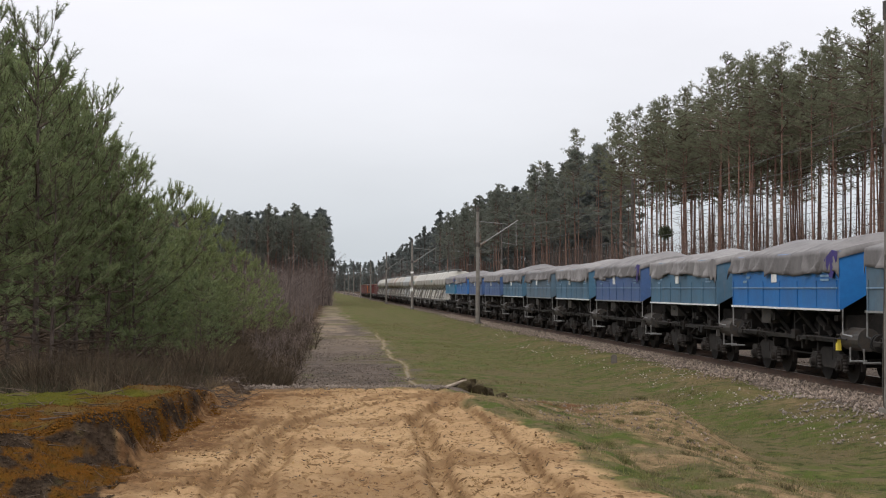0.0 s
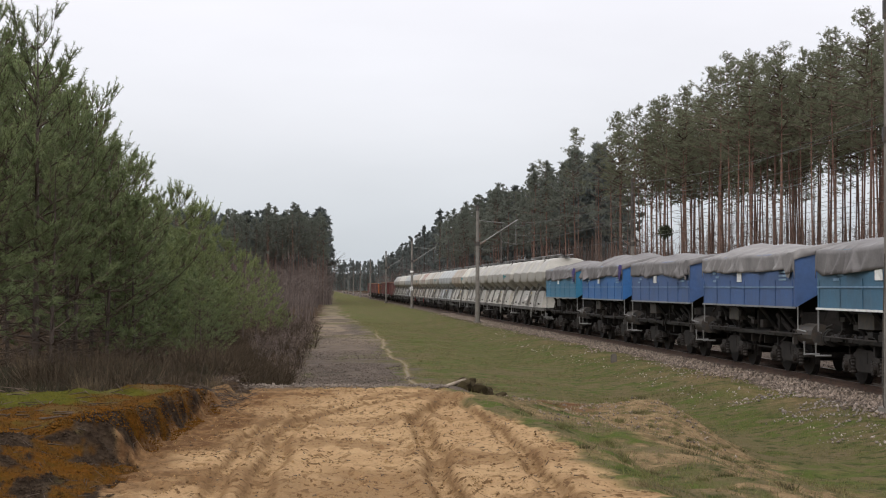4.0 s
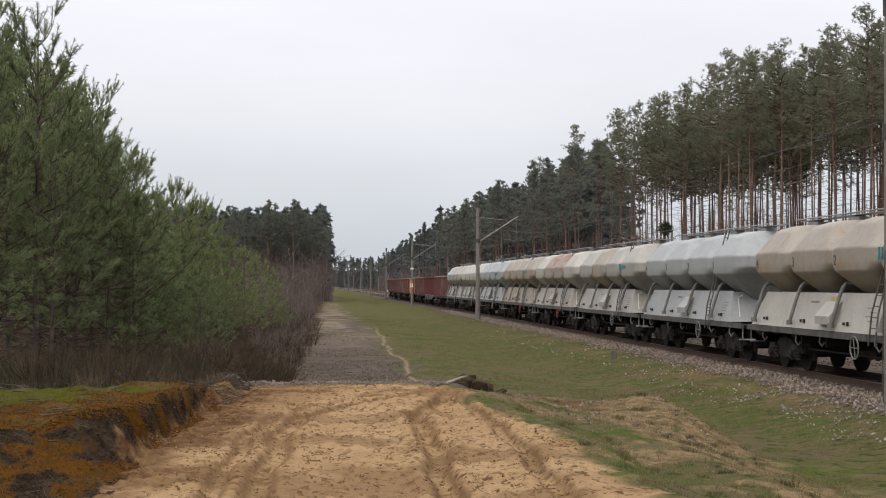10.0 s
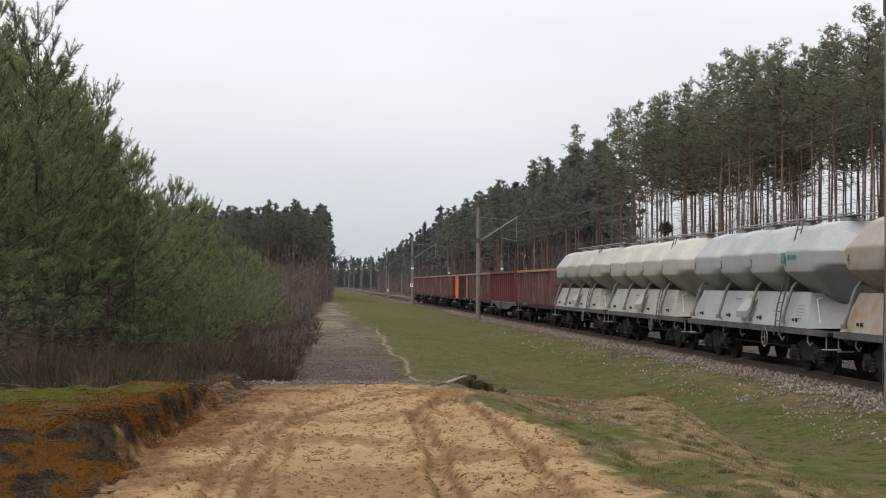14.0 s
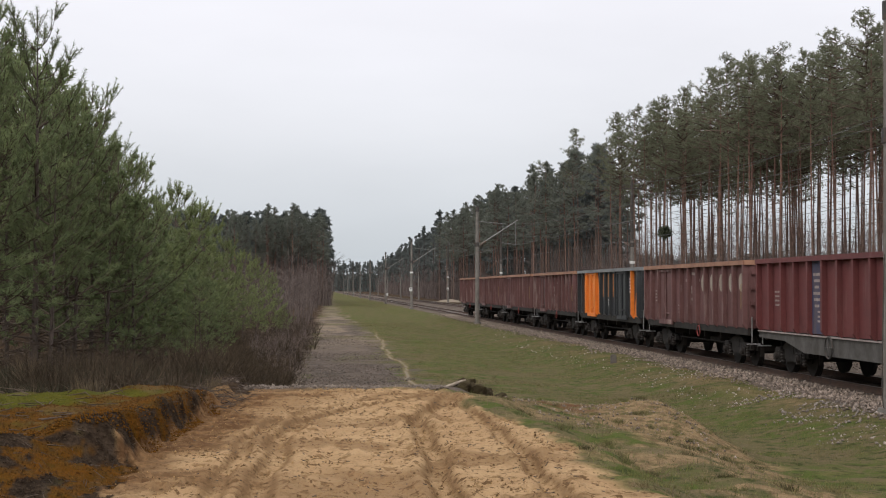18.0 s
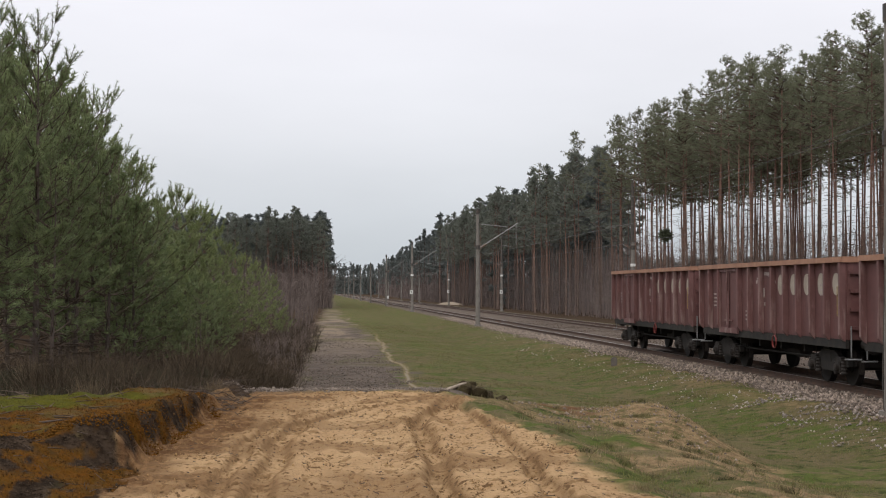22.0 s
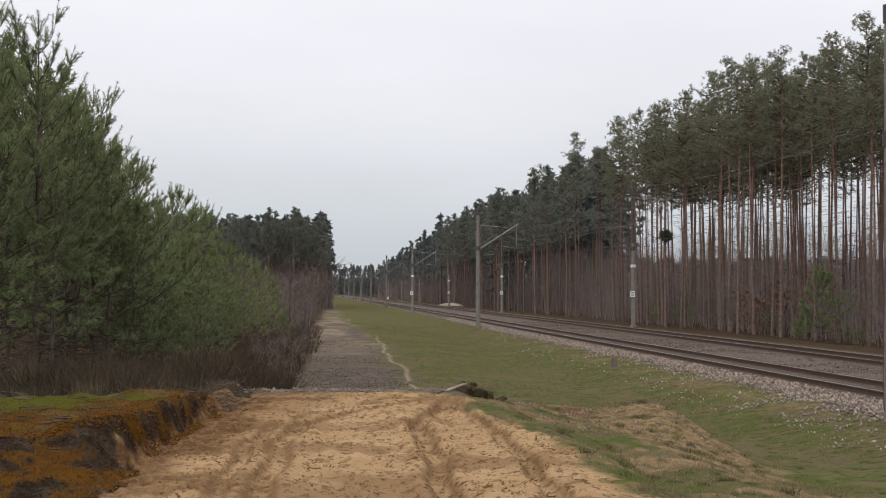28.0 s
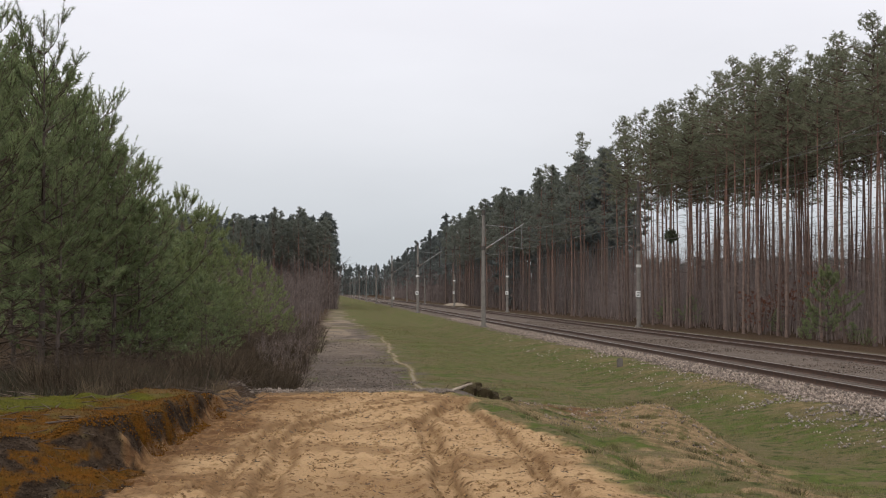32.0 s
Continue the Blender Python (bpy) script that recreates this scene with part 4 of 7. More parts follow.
# bushes, dry stalks and grass
def bush_mesh(stems, high, spread, width, material, name):
    k = stems
    p = np.concatenate([rng.normal(size=(k, 2)) * spread * 0.45, np.zeros((k, 1))], 1)
    d = unit(np.concatenate([p[:, :2] * 0.6 + rng.normal(size=(k, 2)) * 0.35, np.ones((k, 1))], 1))
    h = high * (0.4 + 0.7 * rng.random((k, 1)))
    mid = p + d * h * 0.55
    tip = mid + unit(d + rng.normal(size=(k, 3)) * 0.4) * h * 0.5
    a = unit(np.cross(d, rng.normal(size=(k, 3)))) * width
    v = np.stack([p - a, p + a, mid + a * 0.7, mid - a * 0.7, tip], 1).reshape(-1, 3)
    i = 5 * np.arange(k)[:, None]
    f = np.concatenate([np.array([0, 1, 2]) + i, np.array([0, 2, 3]) + i, np.array([3, 2, 4]) + i])
    return mesh_np(name, v, f, material)


BUSHES = [(bush_mesh(60, 1.3, 0.65, 0.011, BRUSH, "stems"), bush_mesh(150, 1.15, 0.8, 0.007, BRUSH, "twigs")) for _ in range(3)]
TUFTS = [bush_mesh(150, 0.42, 0.32, 0.006, DEADGRASS, "blades") for _ in range(3)]
for i in range(190):
    y = 20 + 95 * rng.random() ** 1.5
    back = rng.random() ** 1.5
    edge = float(np.interp(y, (19, 24, 30, 39, 120), (-1.6, -1.4, -0.6, -0.5, 0.4)))
    x = edge - 0.4 - back * (3 + 0.09 * y)
    b = new("dry_bush")
    part("brushwood", BUSHES[i % 3][0], None, b)
    tagged(part("crown", BUSHES[i % 3][1], None, b), kind="stuff")
    tagged(b, "leafless brown bush of thin twigs under the pines", "bush", "bushes below the pines")
    s = 0.25 + 0.4 * rng.random()
    b.matrix_basis = pose(x, y, ground_z(x, y) - 0.03, 0, 0, rng.random() * 360) @ Matrix.Diagonal((s, s, s * (0.7 + 0.5 * rng.random()), 1))
for i in range(30):
    y = 18.5 + 40 * rng.random() ** 1.6
    edge = float(np.interp(y, (18, 20, 24, 30, 39, 120), (-1.7, -1.3, -1.4, -0.7, -0.6, 0.2)))
    x = edge - rng.random() ** 1.3 * 5
    b = tagged(part("dry_grass_tuft", TUFTS[i % 3], None), "bleached dry grass tuft on the wood's edge", "grass", "dry grass tufts")
    s = 0.4 + 0.5 * rng.random()
    b.matrix_basis = pose(x, y, ground_z(x, y) - 0.02, 0, 0, rng.random() * 360) @ Matrix.Diagonal((s, s, s, 1))


def thicket(name, count, fx, fy, high, radius, label, material=None, tilt=0.12):
    """Leafless saplings and brush: bent thin stems, each with a few side twigs, joined as one growth."""
    u, v = rng.random(count), rng.random(count)
    x, y = fx(u, v), fy(u, v)
    p = np.stack([x, y, height(x, y) - 0.05], -1)
    h = high * (0.3 + 0.9 * rng.random((count, 1)) ** 1.5)
    lean = np.concatenate([rng.normal(size=(count, 2)) * tilt, np.ones((count, 1))], 1)
    top = p + lean * h
    a, b = [p], [top]
    r0, r1 = [radius * (0.6 + 0.8 * rng.random(count))], [np.full(count, radius * 0.3)]
    for _ in range(7):
        q = 0.25 + 0.7 * rng.random((count, 1))
        s = p + (top - p) * q
        e = s + np.concatenate([rng.normal(size=(count, 2)), 0.5 + 0.6 * rng.random((count, 1))], 1) * h * 0.17
        a.append(s), b.append(e), r0.append(np.full(count, radius * 0.45)), r1.append(np.full(count, radius * 0.2))
    vs, fs = sticks(np.concatenate(a), np.concatenate(b), np.concatenate(r0), np.concatenate(r1))
    return tagged(part(name, mesh_np(name, vs, fs, material or TWIG), None), label, "undergrowth", kind="stuff")


# this pale growth carries the haze between the far stems in its colour
thicket("undergrowth_in_forest", 3300, lambda u, v: 30 + 45 * u ** 1.2 + 0 * v, lambda u, v: 66 + 110 * v, 4.6, 0.028, "brown leafless undergrowth between the pine stems", BRUSH_HAZE)
thicket("saplings_in_forest", 1500, lambda u, v: 33 + 30 * u + 0.05 * v, lambda u, v: 105 + 95 * v, 8.5, 0.04, "thin leafless saplings deep in the pine forest", BRUSH_HAZE)
thicket("undergrowth_along_forest", 2000, lambda u, v: 29.5 + 22 * u + 0 * v, lambda u, v: 165 + 225 * v, 7.5, 0.055, "brown leafless brush under the far pines", BRUSH_HAZE)
thicket("undergrowth_far_down_line", 900, lambda u, v: 29 + 20 * u + 0.02 * 560 * v, lambda u, v: 390 + 560 * v, 9, 0.13, "brown brush below the distant pines", BRUSH_HAZE)
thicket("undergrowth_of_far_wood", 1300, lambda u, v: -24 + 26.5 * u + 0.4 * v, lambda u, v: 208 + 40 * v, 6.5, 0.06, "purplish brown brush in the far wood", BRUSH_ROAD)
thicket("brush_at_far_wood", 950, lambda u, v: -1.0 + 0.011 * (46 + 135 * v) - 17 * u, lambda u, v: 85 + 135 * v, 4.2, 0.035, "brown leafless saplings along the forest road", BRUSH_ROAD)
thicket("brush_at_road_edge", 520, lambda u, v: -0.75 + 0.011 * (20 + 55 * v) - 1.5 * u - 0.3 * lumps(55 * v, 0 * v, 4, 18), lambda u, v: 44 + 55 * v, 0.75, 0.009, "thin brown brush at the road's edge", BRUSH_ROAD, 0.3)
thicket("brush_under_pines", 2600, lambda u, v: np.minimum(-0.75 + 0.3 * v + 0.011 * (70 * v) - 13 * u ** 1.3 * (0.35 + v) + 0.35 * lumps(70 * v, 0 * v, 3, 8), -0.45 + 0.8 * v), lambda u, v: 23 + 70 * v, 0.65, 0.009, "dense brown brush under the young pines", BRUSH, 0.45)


def turf(name, count, fx, fy, keep, high, width, material, label):
    x, y = fx(rng.random(count)), fy(rng.random(count))
    ok = keep(x, y)
    x, y = x[ok], y[ok]
    k = len(x)
    p = np.stack([x, y, height(x, y) - 0.01], -1)
    d = unit(np.stack([rng.normal(size=k) * 0.5, rng.normal(size=k) * 0.5, np.ones(k)], -1))
    a = unit(np.cross(d, rng.normal(size=(k, 3)))) * (width * (0.6 + 0.8 * rng.random((k, 1))))
    tip = p + d * (high * (0.4 + 0.9 * rng.random((k, 1))))
    v = np.stack([p - a, p + a, tip], 1).reshape(-1, 3)
    return tagged(part(name, mesh_np(name, v, np.arange(3 * k).reshape(-1, 3), material), None), label, "grass", kind="stuff")


def open_grass(x, y):
    (sand, gravel, moss, ballast), (litter, soil, dry, green), (_, _, rusty, _) = ground_zones(x, y)
    return (rng.random(len(x)) > 0.95 * sm(-0.35, 0.4, octaves(x, y, 1.5, 92, 4)) + rusty) & (rng.random(len(x)) > sand * 1.2 + gravel * 1.1 + ballast * 1.1 + litter + 0.75 * dry + 0.35 * (lumps(x, y, 0.7, 91) > 0.1))


turf("grass_near", 80000, lambda u: 1.6 + 9.8 * u, lambda u: 11 + 27 * u ** 1.15, open_grass, 0.055, 0.006, GRASS, "short patchy spring grass beside the sand")
turf("grass_slope", 55000, lambda u: 2.2 + 9.2 * u, lambda u: 36 + 85 * u ** 1.3, open_grass, 0.055, 0.012, GRASS, "green grass on the railway slope")
turf("dry_stalks", 14000, lambda u: 1.8 + 9.2 * u, lambda u: 11 + 60 * u ** 1.4, lambda x, y: (lumps(x, y, 1.2, 95) > 0.15) & (ground_zones(x, y)[0][0] < 0.1), 0.09, 0.005, DRYGRASS, "dead pale stalks in the grass")


def bank_moss(x, y):
    (sand, gravel, moss, ballast), (litter, soil, dry, green), _ = ground_zones(x, y)
    return rng.random(len(x)) < moss


def bank_green(x, y):
    return bank_moss(x, y) & (ground_zones(x, y)[1][3] > 0.45)


def bank_rusty(x, y):
    return bank_moss(x, y) & (ground_zones(x, y)[1][3] < 0.55)


MOSS_GREEN = mat("green_moss", (0.094, 0.082, 0.010), 0.95, (0.062, 0.056, 0.009), 2.0, vary=0.4, fine=0.2)
MOSS_RUST = mat("rusty_moss", (0.128, 0.052, 0.007), 0.95, (0.078, 0.041, 0.008), 2.0, vary=0.45, fine=0.2)
turf("green_moss_cover", 30000, lambda u: -6 + 4.9 * u, lambda u: 10.5 + 8.5 * u, bank_green, 0.025, 0.010, MOSS_GREEN, "yellow-green moss cushion on top of the bank")
turf("rusty_moss_cover", 80000, lambda u: -6 + 5.0 * u, lambda u: 10.3 + 9.0 * u, bank_rusty, 0.026, 0.011, MOSS_RUST, "rusty orange moss along the bank's broken edge")


def litter_sticks(name, count, fx, fy, keep, length, radius, label, lift=0.02):
    x, y = fx(rng.random(count)), fy(rng.random(count))
    ok = keep(x, y)
    x, y = x[ok], y[ok]
    k = len(x)
    a = np.stack([x, y, height(x, y) + lift], -1)
    d = unit(np.stack([rng.normal(size=k), rng.normal(size=k), rng.normal(size=k) * 0.3], -1))
    b = a + d * (length * (0.3 + 0.9 * rng.random((k, 1))))
    b[:, 2] = np.maximum(b[:, 2], height(b[:, 0], b[:, 1]) - 0.01)
    vs, fs = sticks(a, b, np.full(k, radius), np.full(k, radius * 0.5))
    return tagged(part(name, mesh_np(name, vs, fs, TWIG), None), label, "twigs", kind="stuff")


SOIL_CLOD = mat("dark_humus_clod", (0.030, 0.020, 0.014), 0.97, (0.058, 0.042, 0.030), 7, vary=0.5, fine=0.3, spec=0.02)
MOSS_CUSHION = mat("rusty_moss_cushion", (0.115, 0.046, 0.008), 0.97, (0.074, 0.038, 0.009), 5, vary=0.35, fine=0.3, spec=0.02, bump=0.8, bump_scale=70)


def bank_face(x, y):
    return (ground_zones(x, y)[1][1] > 0.45) & (ground_zones(x, y)[0][2] < 0.5)


def bank_lip(x, y):
    top = np.interp(y, *BANK_TOP)
    return (x < top + 0.22) & (x > top - 0.12) & (lumps(x, y, 0.5, 88) > -0.35) & (y > 11.5) & (y < 19)


stones("bank_clods", 40000, lambda u: -4.4 + 3.2 * u, lambda u: 10.5 + 9.5 * u, lambda u: 0.005 + 0.013 * u ** 4, bank_face, "dark crumbling humus clods on the torn bank", 0.1, SOIL_CLOD)
stones("moss_cushions", 70000, lambda u: -4.6 + 3.6 * u, lambda u: 11.5 + 7.5 * u, lambda u: 0.005 + 0.010 * u ** 2, bank_lip, "rusty moss cushions overhanging the bank's edge", 0.6, MOSS_CUSHION)
HEATH = mat("dark_heather", (0.058, 0.048, 0.027), 0.9, (0.030, 0.032, 0.016), 1.2, vary=0.5, fine=0, translucent=0.2)
turf("heath_cover", 42000, lambda u: -11 + 9.9 * u, lambda u: 17.2 + 20 * u, lambda x, y: (x < np.interp(y, (17, 20, 24, 30, 38), (-2.3, -1.7, -1.6, -1.3, -0.9))) & (ground_zones(x, y)[0][2] < 0.4), 0.24, 0.007, HEATH, "dark heather and dead stalks below the pines")
litter_sticks("crest_twigs", 420, lambda u: -2.6 + 1.9 * u, lambda u: 18.6 + 4.2 * u, lambda x, y: x < -0.95, 0.32, 0.006, "grey dead twigs heaped at the end of the bank", 0.05)
litter_sticks("bank_roots", 520, lambda u: -4.2 + 3 * u, lambda u: 10.5 + 9 * u, lambda x, y: ground_zones(x, y)[1][1] > 0.4, 0.10, 0.005, "torn roots hanging from the dark bank soil", 0.0)
litter_sticks("fallen_twigs", 500, lambda u: -6 + 5 * u, lambda u: 12 + 12 * u, lambda x, y: x < -2.2, 0.3, 0.007, "dead twigs lying on moss and litter")
litter_sticks("sand_litter", 350, lambda u: -1.4 + 4 * u, lambda u: 11 + 12 * u, lambda x, y: ground_zones(x, y)[0][0] > 0.5, 0.045, 0.006, "small dark bark bits trodden into the sand")


# low tufts and saplings
GREEN_TUFT = [bush_mesh(110, 0.24, 0.22, 0.006, GRASS, "blades") for _ in range(3)]
for i in range(170):
    if i < 50:
        x, y = 5.2 + 0.9 * rng.random() + 0.4 * lumps(i, 0, 3, 1), 19.5 + 7 * rng.random()
    else:
        x, y = 2.6 + 4.2 * rng.random(), 11.5 + 15 * rng.random()
    b = tagged(part("grass_tuft", GREEN_TUFT[i % 3], None), "small green grass tuft on the sandy mound", "grass", "grass tufts on the mound")
    s = 0.22 + 0.4 * rng.random()
    b.matrix_basis = pose(x, y, ground_z(x, y) - 0.015, 0, 0, rng.random() * 360) @ Matrix.Diagonal((s, s, s * 0.7, 1))
# young conifers and a rust-leaved shrub at the foot of the old wood
sapling = young_pine(4.4, 1.25, 0.08, 0.16, 22, 0.12, 0.035)
for x, y, k in ((28.6, 79.5, 1.0), (28.2, 82, 0.32), (29.5, 78, 0.28), (30, 86, 0.45), (28.4, 73, 0.25), (31, 96, 0.4), (30.5, 117, 0.6), (31, 128, 0.55)):
    plant(sapling, x, y, k, rng.random() * 360, "small green spruce under the old pines", "conifer", "saplings in the undergrowth")
drop(sapling)
RUSTLEAF = mat("rusty_oak_leaves", (0.17, 0.065, 0.035), 0.8, (0.11, 0.045, 0.028), 2, vary=0.4, fine=0, translucent=0.3)
for x, y, h in ((31.5, 96, 3.6), (32.5, 92, 4.4), (31, 99, 3.0)):
    shrub = tagged(new("oak_shrub"), "young oak keeping rusty dead leaves", "shrub", "rust-leaved shrubs")
    shrub.location = (x, y, ground_z(x, y) - 0.05)
    part("trunk", trunk_mesh("trunk", h, 0.04, BARK_YOUNG, bend=0.08, sides=6), None, shrub)
    at = rng.normal(size=(120, 3)) * np.array([0.75, 0.75, 0.22 * h]) + np.array([0, 0, 0.62 * h])
    v, f = needles(at, unit(rng.normal(size=(120, 3))), np.full(120, 0.3), 8, 0.14, 0.09)
    tagged(part("crown", mesh_np("crown", v, f, RUSTLEAF), None, shrub), "sparse rusty leaves")
# mistletoe-like witches' broom in one pine
ball = rng.normal(size=(160, 3))
v, f = needles(unit(ball) * 0.10, unit(ball), 0.20 + 0.38 * rng.random(160), 18, 0.2, 0.06)
broom = tagged(part("witches_broom", mesh_np("witches_broom", v, f, mat("dense_dark_needles", (0.060, 0.068, 0.040), 0.8, (0.040, 0.046, 0.028), 2, vary=0.2, fine=0)), None), "dark round growth hanging on a pine stem", "plant")
broom.location = (28.75, 116.6, 6.15)
# a fallen log with a torn sod beside it
log = tagged(new("fallen_log"), "broken grey log lying by a torn sod", "log")
log.location = (2.75, 28.2, 0)
lz = ground_z(2.75, 28.2)
log.location.z = lz + 0.06
log.scale = (1.15, 1.15, 1.15)
bm = B()
pipe(bm, [(-0.50, -0.12, 0.08), (-0.15, 0.0, 0.15), (0.20, 0.08, 0.26)], 0.03, 9)
part("wood", bm, mat("grey_dead_wood", (0.30, 0.245, 0.19), 0.9, (0.13, 0.10, 0.08), 8, bump=0.5), log, "weathered grey wood")
SOD = mat("dark_torn_sod", (0.034, 0.025, 0.016), 0.97, (0.062, 0.050, 0.026), 6, bump=1.0, spec=0.03)
for k in range(14):
    p = rng.normal(size=3) * np.array([0.19, 0.10, 0.03])
    bm = B()
    bmesh.ops.create_icosphere(bm, subdivisions=2, radius=0.08 + 0.06 * rng.random(), matrix=pose(0, 0, 0, *(rng.random(3) * 360)) @ Matrix.Diagonal((1.3, 1.0, 0.75, 1)))
    for v in bm.verts:
        v.co += 0.05 * noise.noise_vector(v.co * 9 + Vector((k, 0, 0)))
    part("sod_clod", bm, SOD, log, "dark clump of soil and roots").location = (0.20 + p[0], 0.12 + p[1], 0.15 + p[2] - 0.45 * abs(p[0]))
v, f = needles(np.array([0.24, 0.12, 0.1]) + rng.normal(size=(40, 3)) * np.array([0.2, 0.1, 0.05]), unit(rng.normal(size=(40, 3)) * 0.5 + np.array([0, 0, 1])), np.full(40, 0.12), 9, 0.10, 0.008)
tagged(part("dead_grass", mesh_np("dead_grass", v, f, DEADGRASS), None, log, "dead grass roots on the sod"), kind="stuff")

stones("mound_pebbles", 1500, lambda u: 3.2 + 3.0 * u, lambda u: 19.5 + 6.5 * u, lambda u: 0.008 + 0.022 * u ** 3,
       lambda x, y: ground_zones(x, y)[1][2] > 0.5, "pebbles and crumbs on the bare sandy mound")
turf("mound_stalks", 9000, lambda u: 2.6 + 4.2 * u, lambda u: 12 + 15 * u, lambda x, y: ground_zones(x, y)[1][2] > 0.3, 0.06, 0.005, DRYGRASS, "short dead stalks on the sandy mound")

# the low dark rim of the land behind the last trees
rim = B()
xs_r = np.arange(-260, 420, 4.0)
top_r = 11.5 + 1.6 * octaves(xs_r, 0 * xs_r, 30, 5, 4) + 1.2 * rng.random(len(xs_r))
low_f = [rim.verts.new((x, 1090 + 12 * math.sin(x * 0.02), -2)) for x in xs_r]
high_f = [rim.verts.new((x, 1096 + 12 * math.sin(x * 0.02), z)) for x, z in zip(xs_r, top_r)]
back = [rim.verts.new((x, 1150, -2)) for x in xs_r]
for i in range(len(xs_r) - 1):
    rim.faces.new((low_f[i], low_f[i + 1], high_f[i + 1], high_f[i]))
    rim.faces.new((high_f[i], high_f[i + 1], back[i + 1], back[i]))
tagged(part("backdrop", rim, NEEDLE_FAR_HAZE), "far dark ridge of forest at the horizon", "forest", kind="structure")

# trodden crumbs and clods of sand
CLOD = mat("crumbly_sand_clod", (0.235, 0.146, 0.070), 0.97, (0.17, 0.100, 0.047), 9, vary=0.45, fine=0.2, spec=0.03)
CLOD_DARK = mat("damp_dark_sand_clod", (0.125, 0.072, 0.035), 0.97, (0.08, 0.047, 0.024), 9, vary=0.4, fine=0.2, spec=0.03)


def trodden(x, y):
    return (ground_zones(x, y)[0][0] > 0.5) & (lumps(x, y * 0.8, 0.2, 47) + 0.5 * lumps(x, y, 0.7, 49) > 0.15)


stones("sand_clods", 16000, lambda u: -1.6 + 4.4 * u, lambda u: 11 + 11.5 * u, lambda u: 0.004 + 0.011 * u ** 4, trodden, "small clods of trodden yellow sand", -0.1, CLOD)
stones("damp_sand_clods", 12000, lambda u: -1.7 + 4.5 * u, lambda u: 11 + 11.5 * u, lambda u: 0.004 + 0.013 * u ** 4, trodden, "small dark clods in the wheel marks", -0.1, CLOD_DARK)

# ---- train ----
SOLE = mat("grimy_sole_bar", (0.10, 0.093, 0.086), 0.8, (0.052, 0.045, 0.04), 3, streaks=(0.05, 0.042, 0.036))


def wheel_mesh():
    bm = B()
    for x in (-0.7535, 0.7535):
        s = 1 if x > 0 else -1
        rod(bm, (x - 0.05 * s, 0, 0), (x + 0.065 * s, 0, 0), 0.46, 24)
        rod(bm, (x - 0.085 * s, 0, 0), (x - 0.05 * s, 0, 0), 0.49, 24)
        rod(bm, (x + 0.066 * s, 0, 0), (x + 0.11 * s, 0, 0), 0.15, 12)
    rod(bm, (-1.1, 0, 0), (1.1, 0, 0), 0.085, 10)
    me = bpy.data.meshes.new("wheelset")
    bm.to_mesh(me)
    bm.free()
    me.materials.append(WHEEL)
    return me


WHEELSET_ME = wheel_mesh()


def frame_mesh():
    """A cast bogie side: arched beam, axle boxes, spring nest."""
    bm = B()
    side = [(-1.42, 0.50), (-1.35, 0.66), (-0.75, 0.72), (-0.45, 0.86), (0.45, 0.86), (0.75, 0.72), (1.35, 0.66), (1.42, 0.50), (1.1, 0.46), (0.7, 0.52),
            (0.42, 0.34), (-0.42, 0.34), (-0.7, 0.52), (-1.1, 0.46)]
    for x in (-1.03, 1.03):
        lo = [bm.verts.new((x - 0.06, y, z)) for y, z in side]
        hi = [bm.verts.new((x + 0.06, y, z)) for y, z in side]
        k = len(side)
        for i in range(k):
            bm.faces.new((lo[i], lo[(i + 1) % k], hi[(i + 1) % k], hi[i]))
        bm.faces.new(lo[::-1]), bm.faces.new(hi)
    box(bm, 0, 0, 0.68, 2.2, 0.42, 0.26)
    for y in (-1.35, 1.35):
        box(bm, 0, y, 0.55, 1.9, 0.10, 0.14)
    bmesh.ops.recalc_face_normals(bm, faces=bm.faces[:])
    me = bpy.data.meshes.new("bogie_frame")
    bm.to_mesh(me)
    bm.free()
    return me


def axle_box_mesh():
    """An axle box with its round cover."""
    bm = B()
    box(bm, 0, 0, 0.47, 0.18, 0.30, 0.28)
    rod(bm, (-0.09, 0, 0.46), (-0.17, 0, 0.46), 0.11, 12)
    rod(bm, (-0.17, 0, 0.46), (-0.19, 0, 0.46), 0.07, 10)
    box(bm, 0, 0, 0.66, 0.14, 0.40, 0.10)
    me = bpy.data.meshes.new("axle_box")
    bm.to_mesh(me)
    bm.free()
    me.materials.append(AXLEBOX)
    return me


def spring_mesh():
    """A coil spring, drawn as one ribbed column on its seat."""
    bm = B()
    loops = []
    for i in range(10):
        z, r = 0.28 + 0.042 * i, 0.085 if i % 2 else 0.060
        loops.append([bm.verts.new((r * math.cos(0.628 * j), r * math.sin(0.628 * j), z)) for j in range(10)])
    for lo, hi in zip(loops, loops[1:]):
        for j in range(10):
            bm.faces.new((lo[j], lo[(j + 1) % 10], hi[(j + 1) % 10], hi[j]))
    bm.faces.new(loops[0][::-1]), bm.faces.new(loops[-1])
    me = bpy.data.meshes.new("spring")
    bm.to_mesh(me)
    bm.free()
    me.materials.append(AXLEBOX)
    return me


